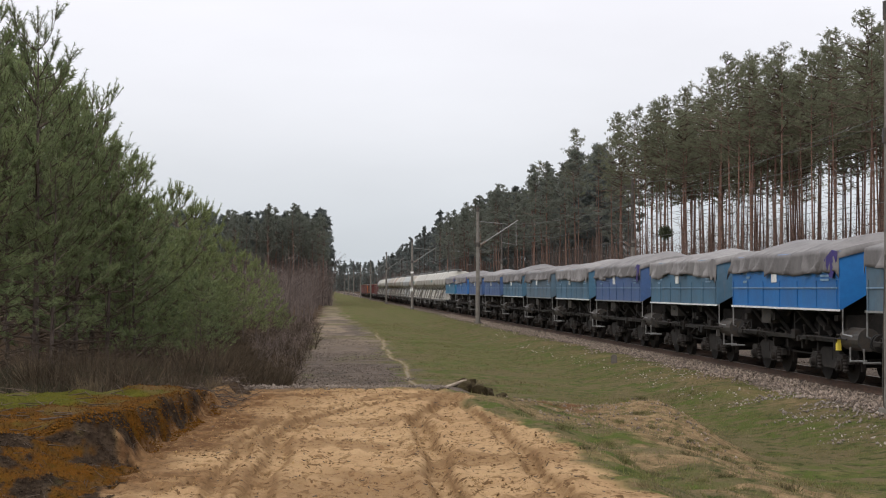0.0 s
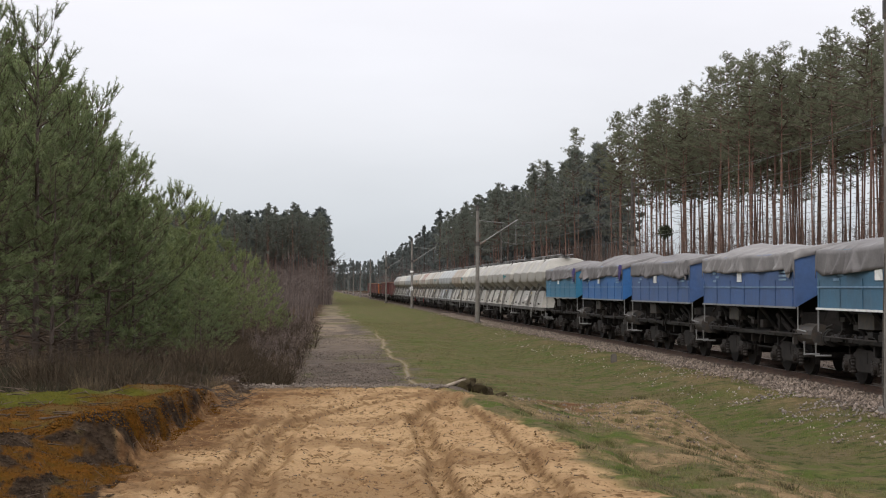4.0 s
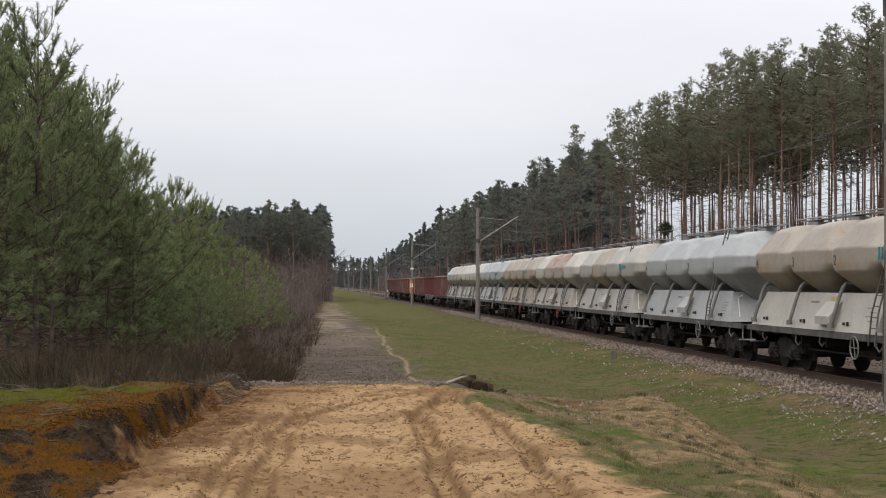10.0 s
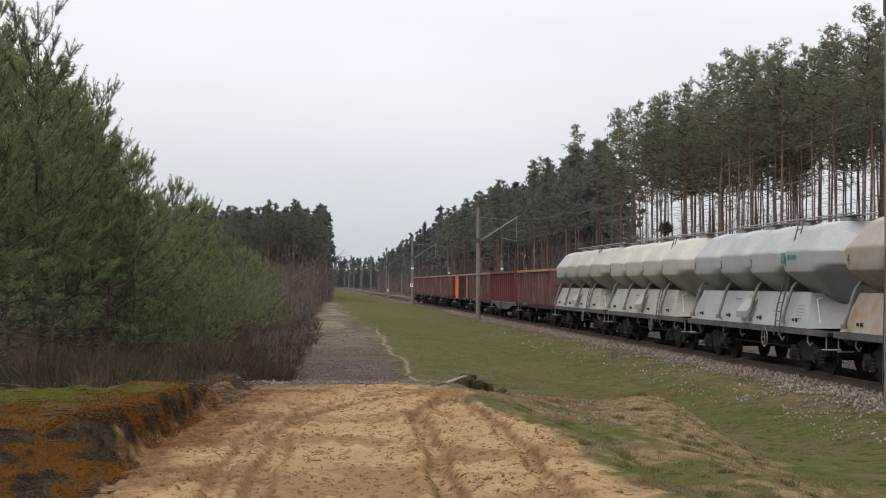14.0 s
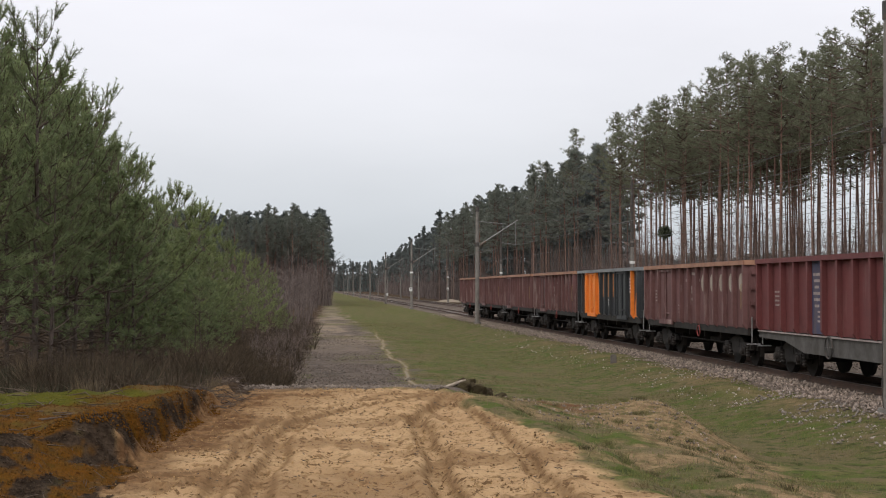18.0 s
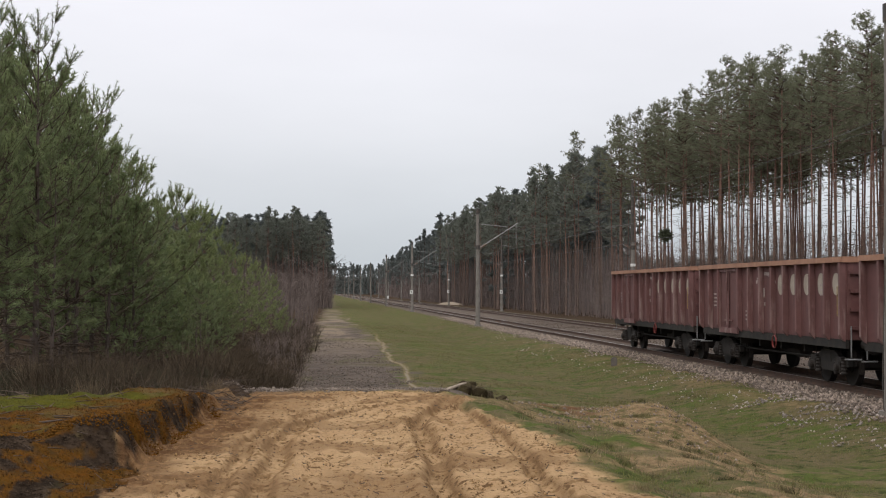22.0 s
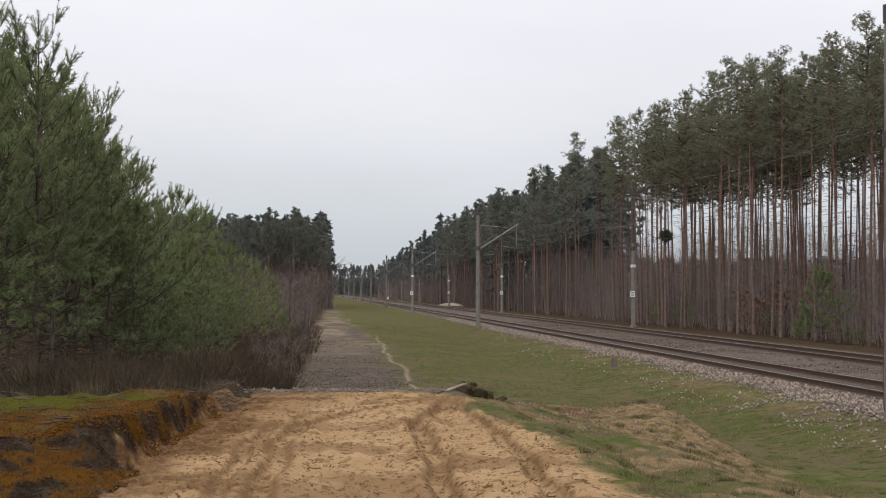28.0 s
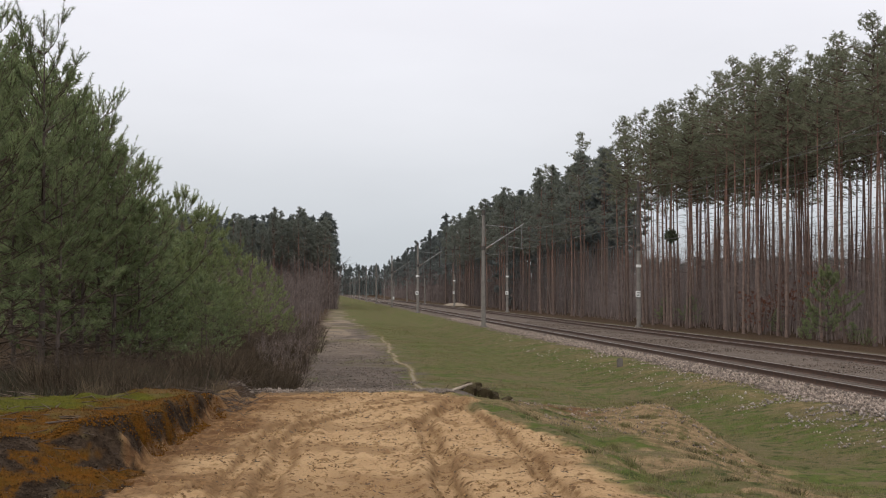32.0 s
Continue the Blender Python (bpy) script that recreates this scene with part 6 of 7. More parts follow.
def hopper_wagon(colours, skirt, label):
    """A cement hopper wagon: four bulging vessels over slanted skirts, pipes, roof walk, two bogies."""
    w = tagged(new("hopper_wagon"), label, "freight wagon", "cement hopper wagons of the train")
    half = 6.25
    pitch = 3.08
    for i, c in enumerate(colours):
        y = (1.5 - i) * pitch
        t = part("tank", TANKS[c], None, w, "rounded pressure vessel with worn paint")
        t.location.y = y
        t.modifiers.new("soft_edges", "WEIGHTED_NORMAL").weight = 80
        part("numeral", DIGITS[str(4 - i)], None, w, "small dark painted numeral").matrix_basis = Matrix.Translation((-1.486, y + 1.0, 2.82)) @ FACING
        bm = rod(B(), (0, y, 4.0), (0, y, 4.1), 0.3, 14)
        box(bm, 0, y, 4.12, 0.12, 0.5, 0.05)
        part("hatch", bm, STEEL_GREY, t, "round filling hatch").parent = w
        for s in (-1, 1):
            bm = B()
            pipe(bm, [(s * 0.6, y + 1.0, 2.2), (s * 1.0, y + 1.01, 2.36), (s * 1.16, y + 1.02, 2.37), (s * 1.25, y + 1.03, 2.26), (s * 1.34, y + 1.05, 2.0), (s * 1.50, y + 1.10, 1.45), (s * 1.52, y + 1.11, 1.36)], 0.047, 8)
            rod(bm, (s * 1.53, y + 1.11, 1.28), (s * 1.53, y + 1.11, 1.40), 0.08, 10)
            part("discharge_pipe", bm, PIPE_GREY, w, "grey bent discharge pipe")
        for s in (-1, 1):
            bm = B()
            box(bm, s * 1.415, y + 0.55, 1.40, 0.04, 0.06, 0.07)
            box(bm, s * 1.415, y + 0.3, 1.40, 0.04, 0.08, 0.10)
            part("valve", bm, UNDER, w)
    for s in (-1, 1):
        bm = B()
        q = [(s * 1.14, -4.75, 2.14), (s * 1.14, half - 0.55, 2.14), (s * 1.44, half, 1.2), (s * 1.44, -5.35, 1.2)]
        f1 = [bm.verts.new(v) for v in q]
        f2 = [bm.verts.new((x - s * 0.04, y, z)) for x, y, z in q]
        bm.faces.new(f1), bm.faces.new(f2[::-1])
        for i in range(4):
            bm.faces.new((f1[i], f1[(i + 1) % 4], f2[(i + 1) % 4], f2[i]))
        bmesh.ops.recalc_face_normals(bm, faces=bm.faces[:])
        part("skirt", bm, HOPPER[skirt], w, "slanted lower side panel with streaks")
        part("sole_bar", box(B(), s * 1.44, 0, 1.11, 0.06, 2 * half + 0.7, 0.15), SOLE, w, "grimy grey steel edge beam")
        cab = prism(B(), [(s * 1.16, 1.90), (s * 1.24, 1.92), (s * 1.56, 1.56), (s * 1.56, 1.36), (s * 1.30, 1.34)], -0.40, 0.62)
        part("valve_cabinet", cab, HOPPER[skirt], w, "small sloping side cabinet")
        part("yellow_stencil", box(B(), s * 1.195, 0.1, 2.00, 0.01, 0.62, 0.09, Matrix.Rotation(s * -0.309, 4, "Y")), STENCIL_YELLOW, w, "faded yellow stencilled strip")
        bm = B()
        yl = -pitch
        for dy in (-0.19, 0.19):
            pipe(bm, [(s * 1.55, yl + dy, 0.95), (s * 1.46, yl + dy, 1.7), (s * 0.80, yl + dy, 4.12)], 0.02)
        for k in range(12):
            z = 1.1 + 0.25 * k
            x = np.interp(z, (0.95, 1.7, 4.12), (1.55, 1.46, 0.80))
            rod(bm, (s * x, yl - 0.19, z), (s * x, yl + 0.19, z), 0.013, 6)
        part("ladder", bm, SOLE, w, "narrow dark grey side ladder")
        bm = B()
        tilt = Matrix.Rotation(s * -0.309, 4, "Y")
        for yy, zz, dy, dz in [(-2.3 - 0.2 * (i % 2), 1.80 - 0.1 * i, 0.35, 0.024) for i in range(4)] + [(-4.35, 1.78 - 0.085 * i, 0.5, 0.022) for i in range(5)] + [(1.5, 1.9, 0.6, 0.05)]:
            box(bm, s * (1.14 + (2.14 - zz) * 0.319 + 0.004), yy, zz, 0.008, dy, dz, tilt)
        part("markings", bm, PIPE_GREY, w, "grey stencilled data lines")
    for s in (-1, 1):
        bm = B()
        upper, lower = (half - 0.6, half) if s > 0 else (-4.80, -5.33)
        q = [(-1.11, upper, 2.12), (1.11, upper, 2.12), (1.42, lower, 1.2), (-1.42, lower, 1.2)]
        f1 = [bm.verts.new(v) for v in q]
        bm.faces.new(f1)
        g = bmesh.ops.extrude_face_region(bm, geom=bm.faces[:])
        bmesh.ops.translate(bm, verts=[e for e in g["geom"] if isinstance(e, bmesh.types.BMVert)], vec=(0, -s * 0.05, 0))
        bmesh.ops.recalc_face_normals(bm, faces=bm.faces[:])
        part("end_panel", bm, HOPPER[skirt], w)
        bm = B()
        pipe(bm, [(-1.38, s * (half + 0.25), 0.72), (-1.38, s * (half + 0.25), 1.15)], 0.02)
        pipe(bm, [(-1.45, s * (half + 0.1), 0.7), (-1.0, s * (half + 0.25), 0.7)], 0.025)
        part("step", bm, STEEL_GREY, w, "footstep")
    bm = B()
    box(bm, 0, 0, 4.15, 0.36, 2 * half - 1.2, 0.02)
    for x in (-0.32, 0.32):
        rod(bm, (x, -half + 0.6, 4.19), (x, half - 0.6, 4.19), 0.02, 6)
    part("roof_walk", bm, STEEL_GREY, w, "grey grating walkway along the top")
    part("inner_hopper", box(B(), 0, 0.5, 1.6, 1.7, 10.1, 1.1), UNDER, w)
    part("end_rail", pipe(B(), [(-1.1, -5.29, 1.35), (-1.05, -4.95, 1.95), (-0.9, -4.91, 2.0)], 0.02), WHITE_P, w, "white bent grab rail on the end panel")
    part("underframe", box(box(B(), 0, 0, 1.02, 0.6, 13.0, 0.3), 0, 0, 1.09, 2.8, 2 * half + 0.5, 0.09), UNDER, w)
    bm = B()
    bmesh.ops.create_circle(bm, segments=14, radius=0.26, matrix=pose(-1.5, -1.9, 0.86, 0, 90, 0))
    ring = [v.co.copy() for v in bm.verts]
    bm.clear()
    pipe(bm, ring + ring[:1], 0.02)
    for a, b in ((0, 7), (3, 10)):
        rod(bm, ring[a], ring[b], 0.012, 6)
    red = skirt in ("tan", "rust")
    part("brake_wheel", bm, RED_P if red else PIPE_GREY, w, "red hand-brake wheel" if red else "dull grey hand-brake wheel")
    for y, z in ((-5.3, 0.92), (-3.1, 0.98), (0.6, 0.95), (2.4, 0.9), (5.2, 0.93)):
        part("hose", pipe(B(), [(-1.42, y, 1.05), (-1.44, y + 0.02, z - 0.05), (-1.40, y - 0.08, z - 0.16), (-1.36, y - 0.14, z - 0.06)], 0.024), PIPE_GREY if y < 0 else SOLE, w, "grey hanging air hose")
    add_brakes(w, half)
    add_buffers(w, 6.92)
    for y in (-4.3, 4.3):
        add_bogie(w, y)
    return w


TARP = [mat("grey_tarpaulin", (0.160, 0.148, 0.146), 0.7, (0.108, 0.099, 0.099), 1.5, bump=0.25, bump_scale=5),
        mat("pale_grey_tarpaulin", (0.200, 0.186, 0.182), 0.7, (0.138, 0.127, 0.126), 1.5, bump=0.25, bump_scale=5)]
PURPLE = mat("violet_tarp_patch", (0.035, 0.025, 0.15), 0.75, (0.05, 0.035, 0.12), 4)
BLUES = {"cyan": paint("cyan_blue_paint", (0.030, 0.150, 0.255), (0.035, 0.125, 0.20), (0.07, 0.13, 0.17), 0.6, 0.85, 0.5),
         "royal": paint("royal_blue_paint", (0.028, 0.120, 0.32), (0.032, 0.10, 0.25), (0.07, 0.12, 0.2), 0.6, 0.85, 0.5),
         "bright": paint("bright_blue_paint", (0.014, 0.135, 0.38), (0.018, 0.11, 0.31), (0.05, 0.12, 0.21), 0.6, 0.9, 0.45),
         "mid": paint("mid_blue_paint", (0.05, 0.10, 0.235), (0.05, 0.085, 0.18), (0.09, 0.11, 0.16), 0.58, 0.85, 0.55),
         "teal": paint("dull_teal_blue_paint", (0.052, 0.130, 0.205), (0.055, 0.105, 0.155), (0.12, 0.13, 0.14), 0.56, 0.82, 0.6),
         "grey": paint("weathered_grey_blue_paint", (0.075, 0.13, 0.18), (0.07, 0.10, 0.13), (0.15, 0.14, 0.13), 0.55, 0.8, 0.65)}


def tarp_mesh(seed, half, hump):
    """A stiff sheet over the load: flat facets between the bows, sharp eaves, triangular creases, a nearly straight hem."""
    r = np.random.default_rng(seed)
    nu, nv = 31, 141
    us, vs = np.linspace(-1, 1, nu), np.linspace(-1, 1, nv)
    verts = []
    knots = np.sort(np.concatenate([[-1, 1], r.uniform(-0.95, 0.95, 6)]))
    hem = r.uniform(0.40, 0.50, 8) + 0.14 * (r.random(8) < 0.3)
    bows = np.sort(np.concatenate([[-1.02, 1.02], r.uniform(-0.8, 0.8, 3)]))
    rise = hump * r.uniform(0.75, 1.05, 5)
    rise[0] = rise[-1] = hump * 0.6
    creases = [(r.uniform(-1, 1), r.uniform(-0.5, 0.5), r.uniform(0.018, 0.05), r.uniform(0.05, 0.17)) for _ in range(18)]
    for v in vs:
        y = v * (half + 0.05)
        near_hem, far_hem = np.interp(v, knots, hem), np.interp(-v, knots, hem)
        k = int(np.clip(np.searchsorted(bows, v) - 1, 0, 3))
        q = (v - bows[k]) / (bows[k + 1] - bows[k])
        crown = rise[k] * (1 - q) + rise[k + 1] * q - 0.22 * hump * (1 - abs(2 * q - 1))
        sag = 0.05 * (1 - abs(2 * q - 1))
        for u in us:
            a = abs(u)
            if a < 0.6:
                g = a / 0.6
                x, z = 1.57 * g, 3.28 - sag * g + crown * (1 - g ** 1.5)
                z += sum(0.45 * d * g * max(0.0, 1 - abs(v - c - 0.2 * (1 - g)) / wd) for c, _, wd, d in creases)
            else:
                g = (a - 0.6) / 0.4
                crease = sum(d * g * max(0.0, 1 - abs(v - c - sl * g * 0.25) / (wd * (0.35 + g))) for c, sl, wd, d in creases)
                x = 1.585 + crease
                z = 3.28 - sag - g * (near_hem if u < 0 else far_hem)
            if abs(v) > 0.999:
                z -= 0.20
            verts.append((math.copysign(x, u), y, z))
    f = [(i * nu + j, i * nu + j + 1, (i + 1) * nu + j + 1, (i + 1) * nu + j) for i in range(nv - 1) for j in range(nu - 1)]
    return verts, f


PALE_BLUE = mat("pale_blue_strip", (0.22, 0.32, 0.42), 0.6, (0.12, 0.2, 0.3), 3)
HINGES = {}


def saddle_wagon(colour, tarp, seed, label, patch=False):
    """A saddle-bottom tipping wagon: blue box with a tarpaulin, open dark works below, two heavy bogies."""
    w = tagged(new("saddle_bottom_wagon"), label, "freight wagon", "blue covered wagons of the train")
    paint_b = BLUES[colour]
    half, low, high = 4.45, 1.84, 3.26
    bm = prism(B(), [(-1.55, high), (-1.55, low), (-1.5, low - 0.01), (-0.2, low + 0.72), (0.2, low + 0.72), (1.5, low - 0.01), (1.55, low), (1.55, high)], -half, half)
    bmesh.ops.bevel(bm, geom=bm.edges[:], offset=0.012, segments=1, affect="EDGES")
    body = part("body", bm, paint_b, w, "blue painted steel box with saddle bottom")
    for s in (-1, 1):
        for y in np.linspace(-half + 0.15, half - 0.15, 7):
            if colour not in HINGES:
                HINGES[colour] = bpy.data.meshes.new("hinge")
                hb = box(B(), 0, 0, (low + 2.55) / 2, 0.014, 0.035, 2.55 - low)
                hb.to_mesh(HINGES[colour])
                hb.free()
                HINGES[colour].materials.append(paint_b)
            part("hinge", HINGES[colour], None, w).location = (s * 1.565, y, 0)
        part("stripe", box(B(), s * 1.568, 0, 2.36, 0.02, 2 * half - 0.1, 0.028), PALE_BLUE, w, "pale horizontal strip")
        bm = box(B(), s * 1.56, 0, low - 0.02, 0.06, 2 * half, 0.05)
        part("lower_lip", bm, WHITE_P if colour in ("bright", "teal") else STEEL_GREY, w, "worn pale lower edge")
    bars(w, "markings", -1.566, [(half - 1.35 - 0.3 * (i % 2), 2.78 - 0.12 * i, 0.35, 0.06) for i in range(3)] + [(-half + 0.95, 2.76 - 0.1 * i, 0.6, 0.05) for i in range(3)], PALE_BLUE, "pale stencilled data lines")
    part("label_plate", box(B(), -1.568, 0.45, 2.72, 0.02, 0.42, 0.42), WHITE_P, w, "white paper label in a holder")
    v, f = tarp_mesh(seed, half, 0.42 + 0.12 * (seed % 3) / 2)
    me = mesh_np("tarpaulin", v, f, TARP[tarp])
    sheet = part("tarpaulin", me, None, w, "grey wrinkled tarpaulin with a ragged hem")
    solid = sheet.modifiers.new("thick", "SOLIDIFY")
    solid.thickness = 0.012
    bm = B()
    q = [(-1.60, -half + 0.9, 3.05), (-1.61, -half + 0.35, 3.28), (-1.58, -half - 0.02, 3.24), (-1.62, -half + 0.12, 2.85), (-1.62, -half + 0.28, 2.60), (-1.61, -half + 0.5, 2.62)]
    f1 = [bm.verts.new(p) for p in q]
    bm.faces.new(f1)
    g = bmesh.ops.extrude_face_region(bm, geom=bm.faces[:])
    bmesh.ops.translate(bm, verts=[e for e in g["geom"] if isinstance(e, bmesh.types.BMVert)], vec=(0.012, 0, 0))
    bmesh.ops.recalc_face_normals(bm, faces=bm.faces[:])
    part("tarp_corner", bm, PURPLE if patch else TARP[tarp], w, "violet corner flap of the tarpaulin" if patch else "loose corner flap of the tarpaulin")
    # dark works below the box: ridge, chutes, rams, walk
    bm = B()
    prism(bm, [(-0.75, 1.15), (-0.12, 2.45), (0.12, 2.45), (0.75, 1.15)], -half + 0.5, half - 0.5)
    for y in np.linspace(-half + 0.6, half - 0.6, 5):
        box(bm, 0, y, 1.42, 2.3, 0.10, 0.55)
    for y in (-2.9, -1.1, 1.1, 2.9):
        for s in (-1, 1):
            rod(bm, (s * 0.85, y, 1.1), (s * 1.35, y + 0.35, 1.85), 0.06, 8)
    part("discharge_frame", bm, UNDER, w, "black levers and chutes under the box")
    for y in (-2.2, 2.2):
        for s in (-1, 1):
            part("ram", rod(B(), (s * 1.0, y - 0.35, 1.15), (s * 1.2, y + 0.2, 1.60), 0.075, 10), AXLEBOX, w, "dark slanted tipping cylinder")
    r = np.random.default_rng(seed)
    bm = B()
    for _ in range(26):
        y, z = r.uniform(-4.2, 4.2), r.uniform(0.95, 1.7)
        if r.random() < 0.6:
            rod(bm, (-1.28, y, z), (-1.28 + r.uniform(-0.05, 0.2), y + r.uniform(-0.5, 0.5), z + r.uniform(-0.3, 0.3)), r.uniform(0.015, 0.04), 7)
        else:
            box(bm, -1.22, y, z, 0.16, r.uniform(0.1, 0.35), r.uniform(0.08, 0.25))
    tagged(part("lever_gear", bm, AXLEBOX if seed % 2 else UNDER, w, "dusty levers, brackets and valves"), kind="stuff")
    part("air_tank", rod(B(), (-1.0, -half - 0.45, 1.12), (-1.0, -half + 0.75, 1.12), 0.28, 16), STEEL_DARK, w, "dark round air tank")
    part("valve_box", box(B(), -1.05, 1.9, 1.55, 0.5, 1.0, 0.36), STEEL_DARK, w, "grey-brown steel box")
    part("underframe", box(box(B(), 0, 0, 1.0, 0.6, 9.9, 0.34), 0, 0, 1.06, 2.5, 9.6, 0.10), UNDER, w)
    for s in (-1, 1):
        bm = B()
        pipe(bm, [(s * 1.38, -half, 1.12), (s * 1.38, -1.4, 1.12)], 0.022)
        pipe(bm, [(s * 1.38, 1.0, 1.12), (s * 1.38, half, 1.12)], 0.022)
        for y in (-3.9, -2.4, 2.4, 3.9):
            pipe(bm, [(s * 1.38, y - 0.18, 1.12), (s * 1.38, y - 0.1, 1.22), (s * 1.38, y + 0.1, 1.22), (s * 1.36, y + 0.2, 1.02)], 0.02)
        part("air_pipe", bm, AXLEBOX, w, "dusty pipe along the bogies")
        bm = B()
        pipe(bm, [(-1.5, s * (half + 0.08), 1.85), (-1.5, s * (half + 0.08), 1.25), (-1.35, s * (half + 0.3), 1.2)], 0.022)
        pipe(bm, [(-1.45, s * (half + 0.42), 0.95), (-1.45, s * (half + 0.42), 0.62), (-1.05, s * (half + 0.42), 0.62)], 0.03)
        part("step", bm, STEEL_GREY, w, "pale grab rail and footstep")
    bm = B()
    box(bm, -1.3, -half + 0.75, 0.98, 0.1, 0.12, 0.3)
    part("brake_handle", bm, YELLOW_P if colour == "bright" else SOLE, w, "brake changeover handle")
    add_brakes(w, 4.0)
    add_buffers(w, 5.28)
    for y in (-2.5, 2.55):
        add_bogie(w, y)
    return w


TRAIN = []
ahead = 0.0
opens = [(0, "discs"), (0, "discs"), (0, "discs"), (2, "discs"), (None, "painted"), (1, "discs"), (0, "fishbelly"), (1, "discs")]
for kind, style in opens:
    if kind is None:
        w = open_wagon(BLACKGREY, GREY_RIM, "black open freight wagon with bright orange painted panels", style)
    else:
        note = {"discs": "maroon ribbed open wagon with cream ovals and emblem", "plain": "rust-brown ribbed steel open freight wagon",
                "fishbelly": "red-maroon open wagon with grey fish-belly beam"}[style]
        w = open_wagon(RED_MAROON if style == "fishbelly" else OPEN_BROWN[kind], RED_MAROON if style == "fishbelly" else RIM, note, style)
    TRAIN.append((w, ahead + 7.02))
    ahead += 14.04
hoppers = [("blue light light light".split(), "light", "pale cement hopper wagon, one vessel bluish"), (["cream"] * 4, "light", "cream-white cement hopper wagon"),
           (["blue"] * 4, "blue", "bluish grey cement hopper wagon with teal emblem"), (["tan"] * 4, "tan", "dusty tan cement hopper wagon with rust streaks"),
           ("cream rust rust cream".split(), "rust", "cement hopper wagon with reddish stains"), ("light tan light light".split(), "light", "grey cement hopper wagon, one vessel rust-spotted"),
           (["blue"] * 4, "blue", "bluish light grey cement hopper wagon"), ("tan tan tan cream".split(), "cream", "tan stained cement hopper wagon"),
           (["light"] * 4, "light", "light grey cement hopper wagon with small teal emblem"), (["light"] * 4, "cream", "pale grey cement hopper wagon with dusty skirts"),
           (["light"] * 4, "light", "pale grey cement hopper wagon behind the blue wagons")]
for i, (colours, skirt, note) in enumerate(hoppers):
    w = hopper_wagon(colours, skirt, note)
    if i in (2, 3, 5, 7, 9):
        y0 = -3.9
        bm = B()
        for dy, dz, ly, lz in ((0.14, 0, 0.07, 0.26), (-0.04, 0, 0.07, 0.26), (0.05, -0.12, 0.22, 0.07)):
            box(bm, -1.49, y0 + 0.35 + dy, 3.06 + dz, 0.02, ly, lz)
        part("emblem", bm, LOGO, w, "teal painted emblem")
        for k in range(5):
            part("emblem_bar", box(B(), -1.49, y0 - 0.02 - 0.15 * k, 3.06, 0.02, 0.10, 0.12), LOGO, w, "small teal bar beside the emblem")
    TRAIN.append((w, ahead + 6.92))
    ahead += 13.84
blues = [("cyan", 0), ("royal", 0), ("mid", 0), ("mid", 1), ("teal", 0), ("grey", 0), ("teal", 1), ("mid", 0), ("teal", 1), ("bright", 0), ("grey", 0), ("mid", 1)]
for i, (colour, tarp) in enumerate(blues):
    note = {"bright": "bright blue", "mid": "mid-blue", "teal": "dull teal-blue", "grey": "weathered grey-blue", "cyan": "cyan-blue", "royal": "royal blue"}[colour]
    w = saddle_wagon(colour, tarp, 40 + i, f"{note} tipping wagon under a grey tarpaulin", patch=i in (0, 1, 7, 9))
    TRAIN.append((w, ahead + 5.3))
    ahead += 10.6


def train_end(t):
    """How far off the last wagon's rear end is at t seconds."""
    return 403.4 - 15.0 * t - 0.025 * t * t



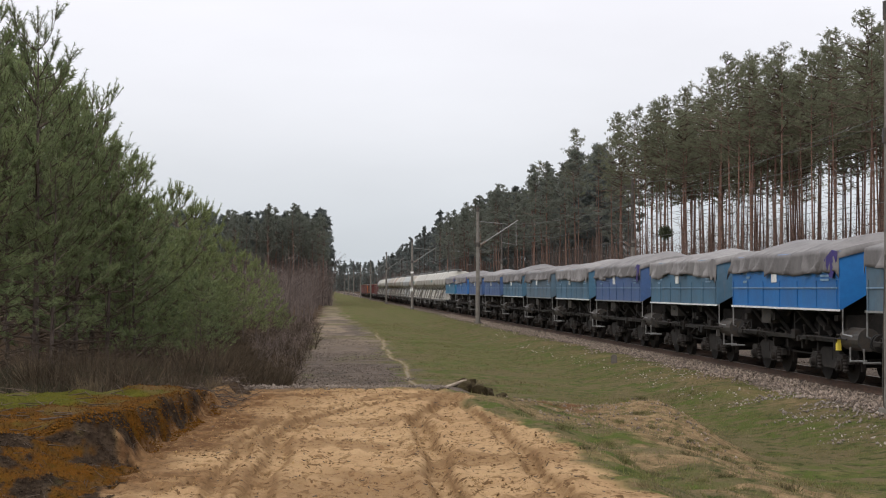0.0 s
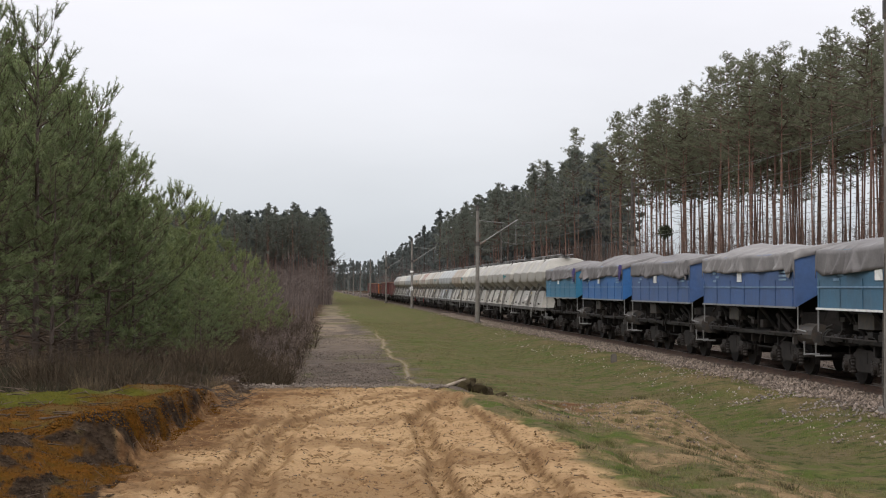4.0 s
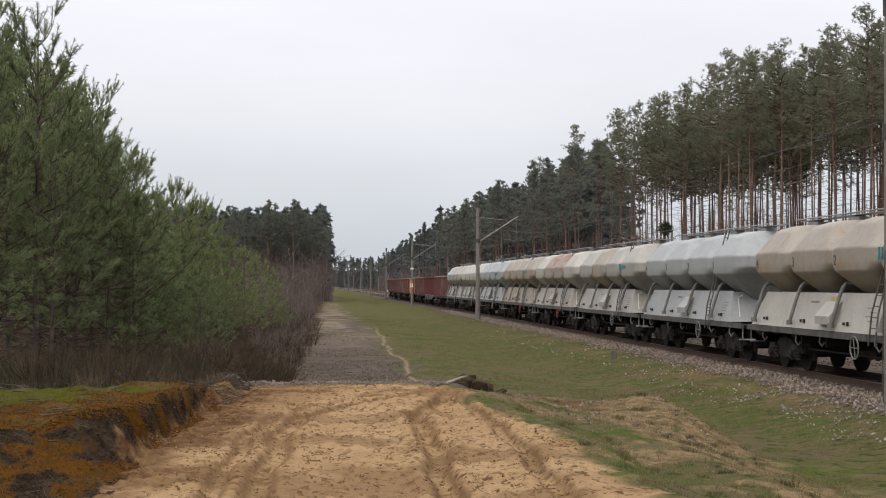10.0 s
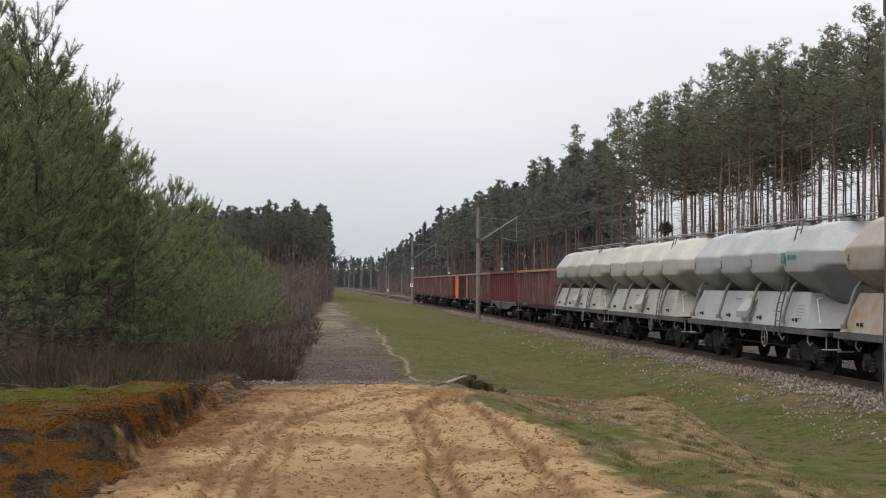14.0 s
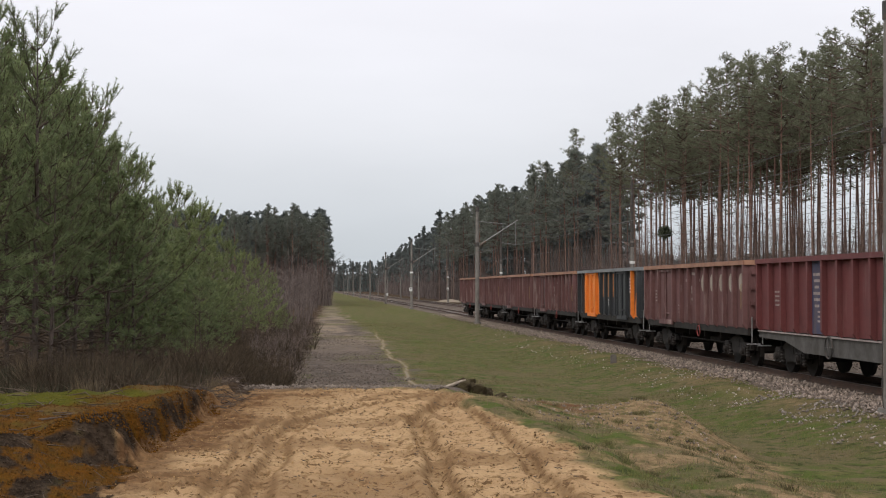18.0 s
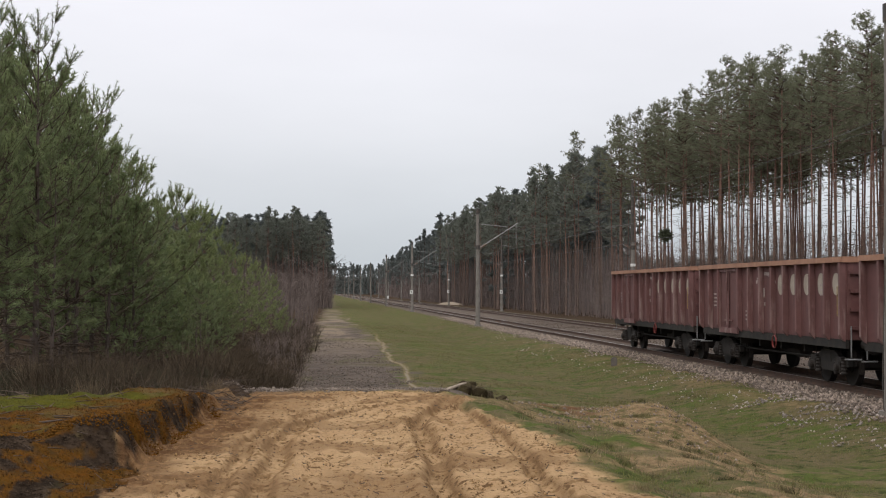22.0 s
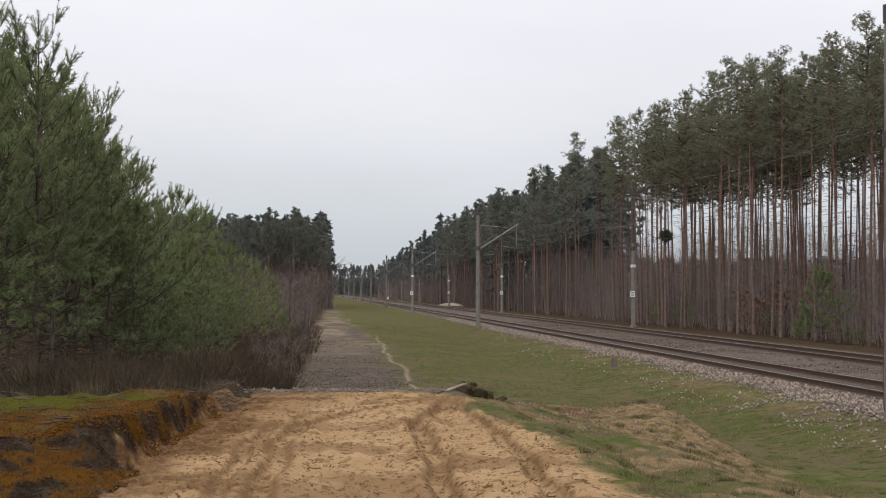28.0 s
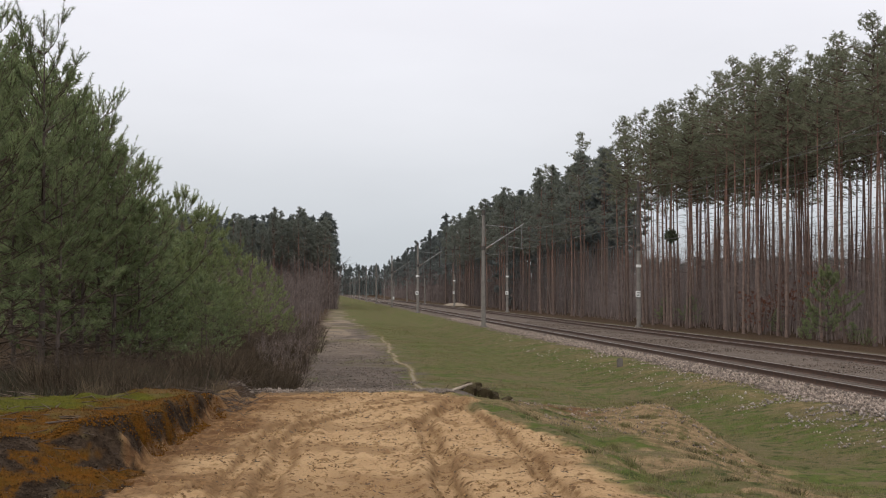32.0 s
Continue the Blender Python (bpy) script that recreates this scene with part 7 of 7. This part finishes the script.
# ---- masts and wires ----
def mast(y, x, side, high, label, plate=False, arm=True):
    """A concrete catenary mast with its bracket arm towards the track."""
    z0 = ground_z(x, y)
    m = tagged(new("catenary_mast"), label, "mast", "catenary masts")
    m.location = (x, y, z0)
    bm = B()
    rod(bm, (0, 0, -0.3), (0, 0, min(high, 8.3) if high < 9 else 5.9), 0.17, 12, 0.10 if high < 9 else 0.13)
    part("pole", bm, CONCRETE, m, "weathered grey concrete pole")
    part("foot", rod(B(), (0, 0, -0.3), (0, 0, 0.12), 0.27, 12), CONCRETE, m, "concrete foot")
    if high < 9:
        part("cap", rod(B(), (0, 0, high - 0.35), (0, 0, high + 0.02), 0.13, 10), STEEL_DARK, m, "dark steel cap")
    if arm:
        reach = side * 2.9
        top = 6.75
        bm = B()
        pipe(bm, [(side * 0.13, 0, 5.55), (reach, 0, top + 0.6)], 0.035)
        pipe(bm, [(side * 0.13, 0, top + 0.5), (reach * 0.72, 0, top + 0.32)], 0.02)
        pipe(bm, [(reach * 0.95, 0, top + 0.45), (reach * 0.95, 0, 5.6), (reach * 0.6, 0, 5.75)], 0.022)
        part("bracket_arm", bm, STEEL_GREY if high < 9 else STEEL_DARK, m, "tubular bracket arm")
        bm = B()
        for k in range(5):
            rod(bm, (side * (0.2 + 0.09 * k), 0, 5.58 + 0.05 * k), (side * (0.24 + 0.09 * k), 0, 5.60 + 0.05 * k), 0.085, 10)
        part("insulator", bm, mat("brown_insulator", (0.16, 0.10, 0.07), 0.3) if "brown_insulator" not in MATS else MATS["brown_insulator"], m, "brown ribbed insulator")
        part("band", rod(B(), (0, 0, 5.45), (0, 0, 5.75), 0.16, 12), STEEL_DARK, m)
    if high > 9:
        bm = rod(B(), (0, 0, 5.8), (0, 0, high + 0.15), 0.125, 10, 0.09)
        box(bm, 0, 0, high - 0.45, 1.3, 0.09, 0.09)
        part("wire_bracket", bm, STEEL_DARK, m, "dark steel top with a cross arm")
        for dx in (-0.6, 0.0, 0.6):
            bm = B()
            for k in range(3):
                zk = high - (0.42 if dx else -0.12) + 0.09 * k
                rod(bm, (dx, 0, zk), (dx, 0, zk + 0.05), 0.085, 10)
            part("insulator", bm, STEEL_DARK, m, "dark ribbed insulator")
    if plate:
        p = part("sign_plate", box(B(), -0.1, -0.24, 2.35, 0.34, 0.02, 0.42), WHITE_P, m, "white plate with dark bars")
        bm = B()
        for k in range(2):
            box(bm, -0.1, -0.254, 2.43 - 0.16 * k, 0.2, 0.008, 0.07)
        part("sign_bars", bm, BLACK_P, p, "dark bars")
        part("white_band", rod(B(), (0, 0, 4.25), (0, 0, 4.45), 0.19, 12), WHITE_P, m, "white painted band")
    return m


LEFT_X, RIGHT_X = 11.55, 22.7
for i, y in enumerate((-40, 28.1, 101.9, 171, 233, 298, 362, 428, 495, 560)):
    m = mast(y, LEFT_X, 1, 8.3, "grey concrete catenary mast on the grass side", plate=(i == 3), arm=True)
    if i == 1:
        part("earth_cable", pipe(B(), [(-0.17, -0.1, 3.2), (-0.22, -0.12, 1.9), (-0.25, -0.12, 0.6), (-0.23, -0.12, 0.16), (-0.15, -0.12, 0.06), (-0.05, -0.14, 0.1)], 0.012), STEEL_DARK, m, "thin black earthing cable")
for i, y in enumerate((30, 101.7, 174.4, 244, 313, 378, 445, 512, 580)):
    mast(y, RIGHT_X, -1, 10.1, "grey concrete catenary mast at the wood's edge", plate=(i < 4), arm=True)


WIRE = mat("weathered_aluminium_wire", (0.14, 0.14, 0.135), 0.6, (0.10, 0.10, 0.095), 3, metal=0.2)


def wire(name, x, z, r, label, sag=0.0, masts=(-40, 28.1, 101.9, 171, 233, 298, 362, 428, 495, 560)):
    pts = [(x, a + (b - a) * k / 8, z - sag * 4 * (k / 8) * (1 - k / 8)) for a, b in zip(masts, masts[1:]) for k in range(8)]
    return tagged(part(name, pipe(B(), pts, r, 5), WIRE), label, "cable", "overhead wires")


wire("contact_wire", TRACK_X, RAIL_Z + 5.35, 0.009, "thin grey contact wire over the near track")
wire("catenary_wire", TRACK_X, RAIL_Z + 6.9, 0.008, "sagging catenary wire over the near track", 0.8)
wire("contact_wire", TRACK2_X, RAIL_Z + 5.35, 0.009, "thin grey contact wire over the far track")
wire("catenary_wire", TRACK2_X, RAIL_Z + 6.9, 0.008, "sagging catenary wire over the far track", 0.8)

FEEDER = (30, 101.7, 174.4, 244, 313, 378, 445, 512, 580)
for dx, up, sag in ((-0.6, 9.25, 1.3), (0.6, 9.2, 1.45), (0.0, 10.0, 1.0)):
    wire("feeder_wire", RIGHT_X + dx, -0.93 + up, 0.011, "slack feeder wire on the tall masts", sag, FEEDER)

# ---- small things by the line ----
stone = tagged(new("marker_stone"), "small grey concrete marker stone at the ballast edge", "marker")
stone.location = (10.35, 49.4, ground_z(10.35, 49.4) - 0.08)
bm = box(B(), 0, 0, 0.17, 0.2, 0.16, 0.42)
bmesh.ops.bevel(bm, geom=bm.edges[:], offset=0.035, segments=2, affect="EDGES")
part("block", bm, mat("dirty_marker_concrete", (0.125, 0.108, 0.095), 0.95, (0.08, 0.07, 0.06), 6, bump=0.3), stone)
post = tagged(new("track_signal"), "low white track signal between the rails", "signal")
post.location = (16.95, 338, -0.95)
part("post", rod(B(), (0, 0, 0), (0, 0, 0.75), 0.06, 8), STEEL_DARK, post)
part("board", box(B(), 0, 0, 1.0, 0.75, 0.12, 0.6), WHITE_P, post, "white board")
heap = B()
bmesh.ops.create_uvsphere(heap, u_segments=28, v_segments=12, radius=1, matrix=Matrix.Translation((0, 0, -0.1)) @ Matrix.Diagonal((2.2, 9.0, 0.5, 1)))
for v in heap.verts:
    v.co.z += 0.18 * lumps(v.co.x, v.co.y, 1.1, 3)
pile = tagged(part("sand_heap", heap, mat("pale_sand_heap", (0.24, 0.19, 0.14), 0.95, (0.18, 0.14, 0.10), 3, bump=0.4)), "long heap of pale sand beside the far track", "sand heap")
pile.location = (24.6, 262, -1.0)


# ---- movement ----
def motions():
    times = [k for k in range(0, 33)]
    for wagon, offset in TRAIN:
        walk(wagon, [(t, pose(TRACK_X, train_end(t) - offset, RAIL_Z)) for t in times])


motions()
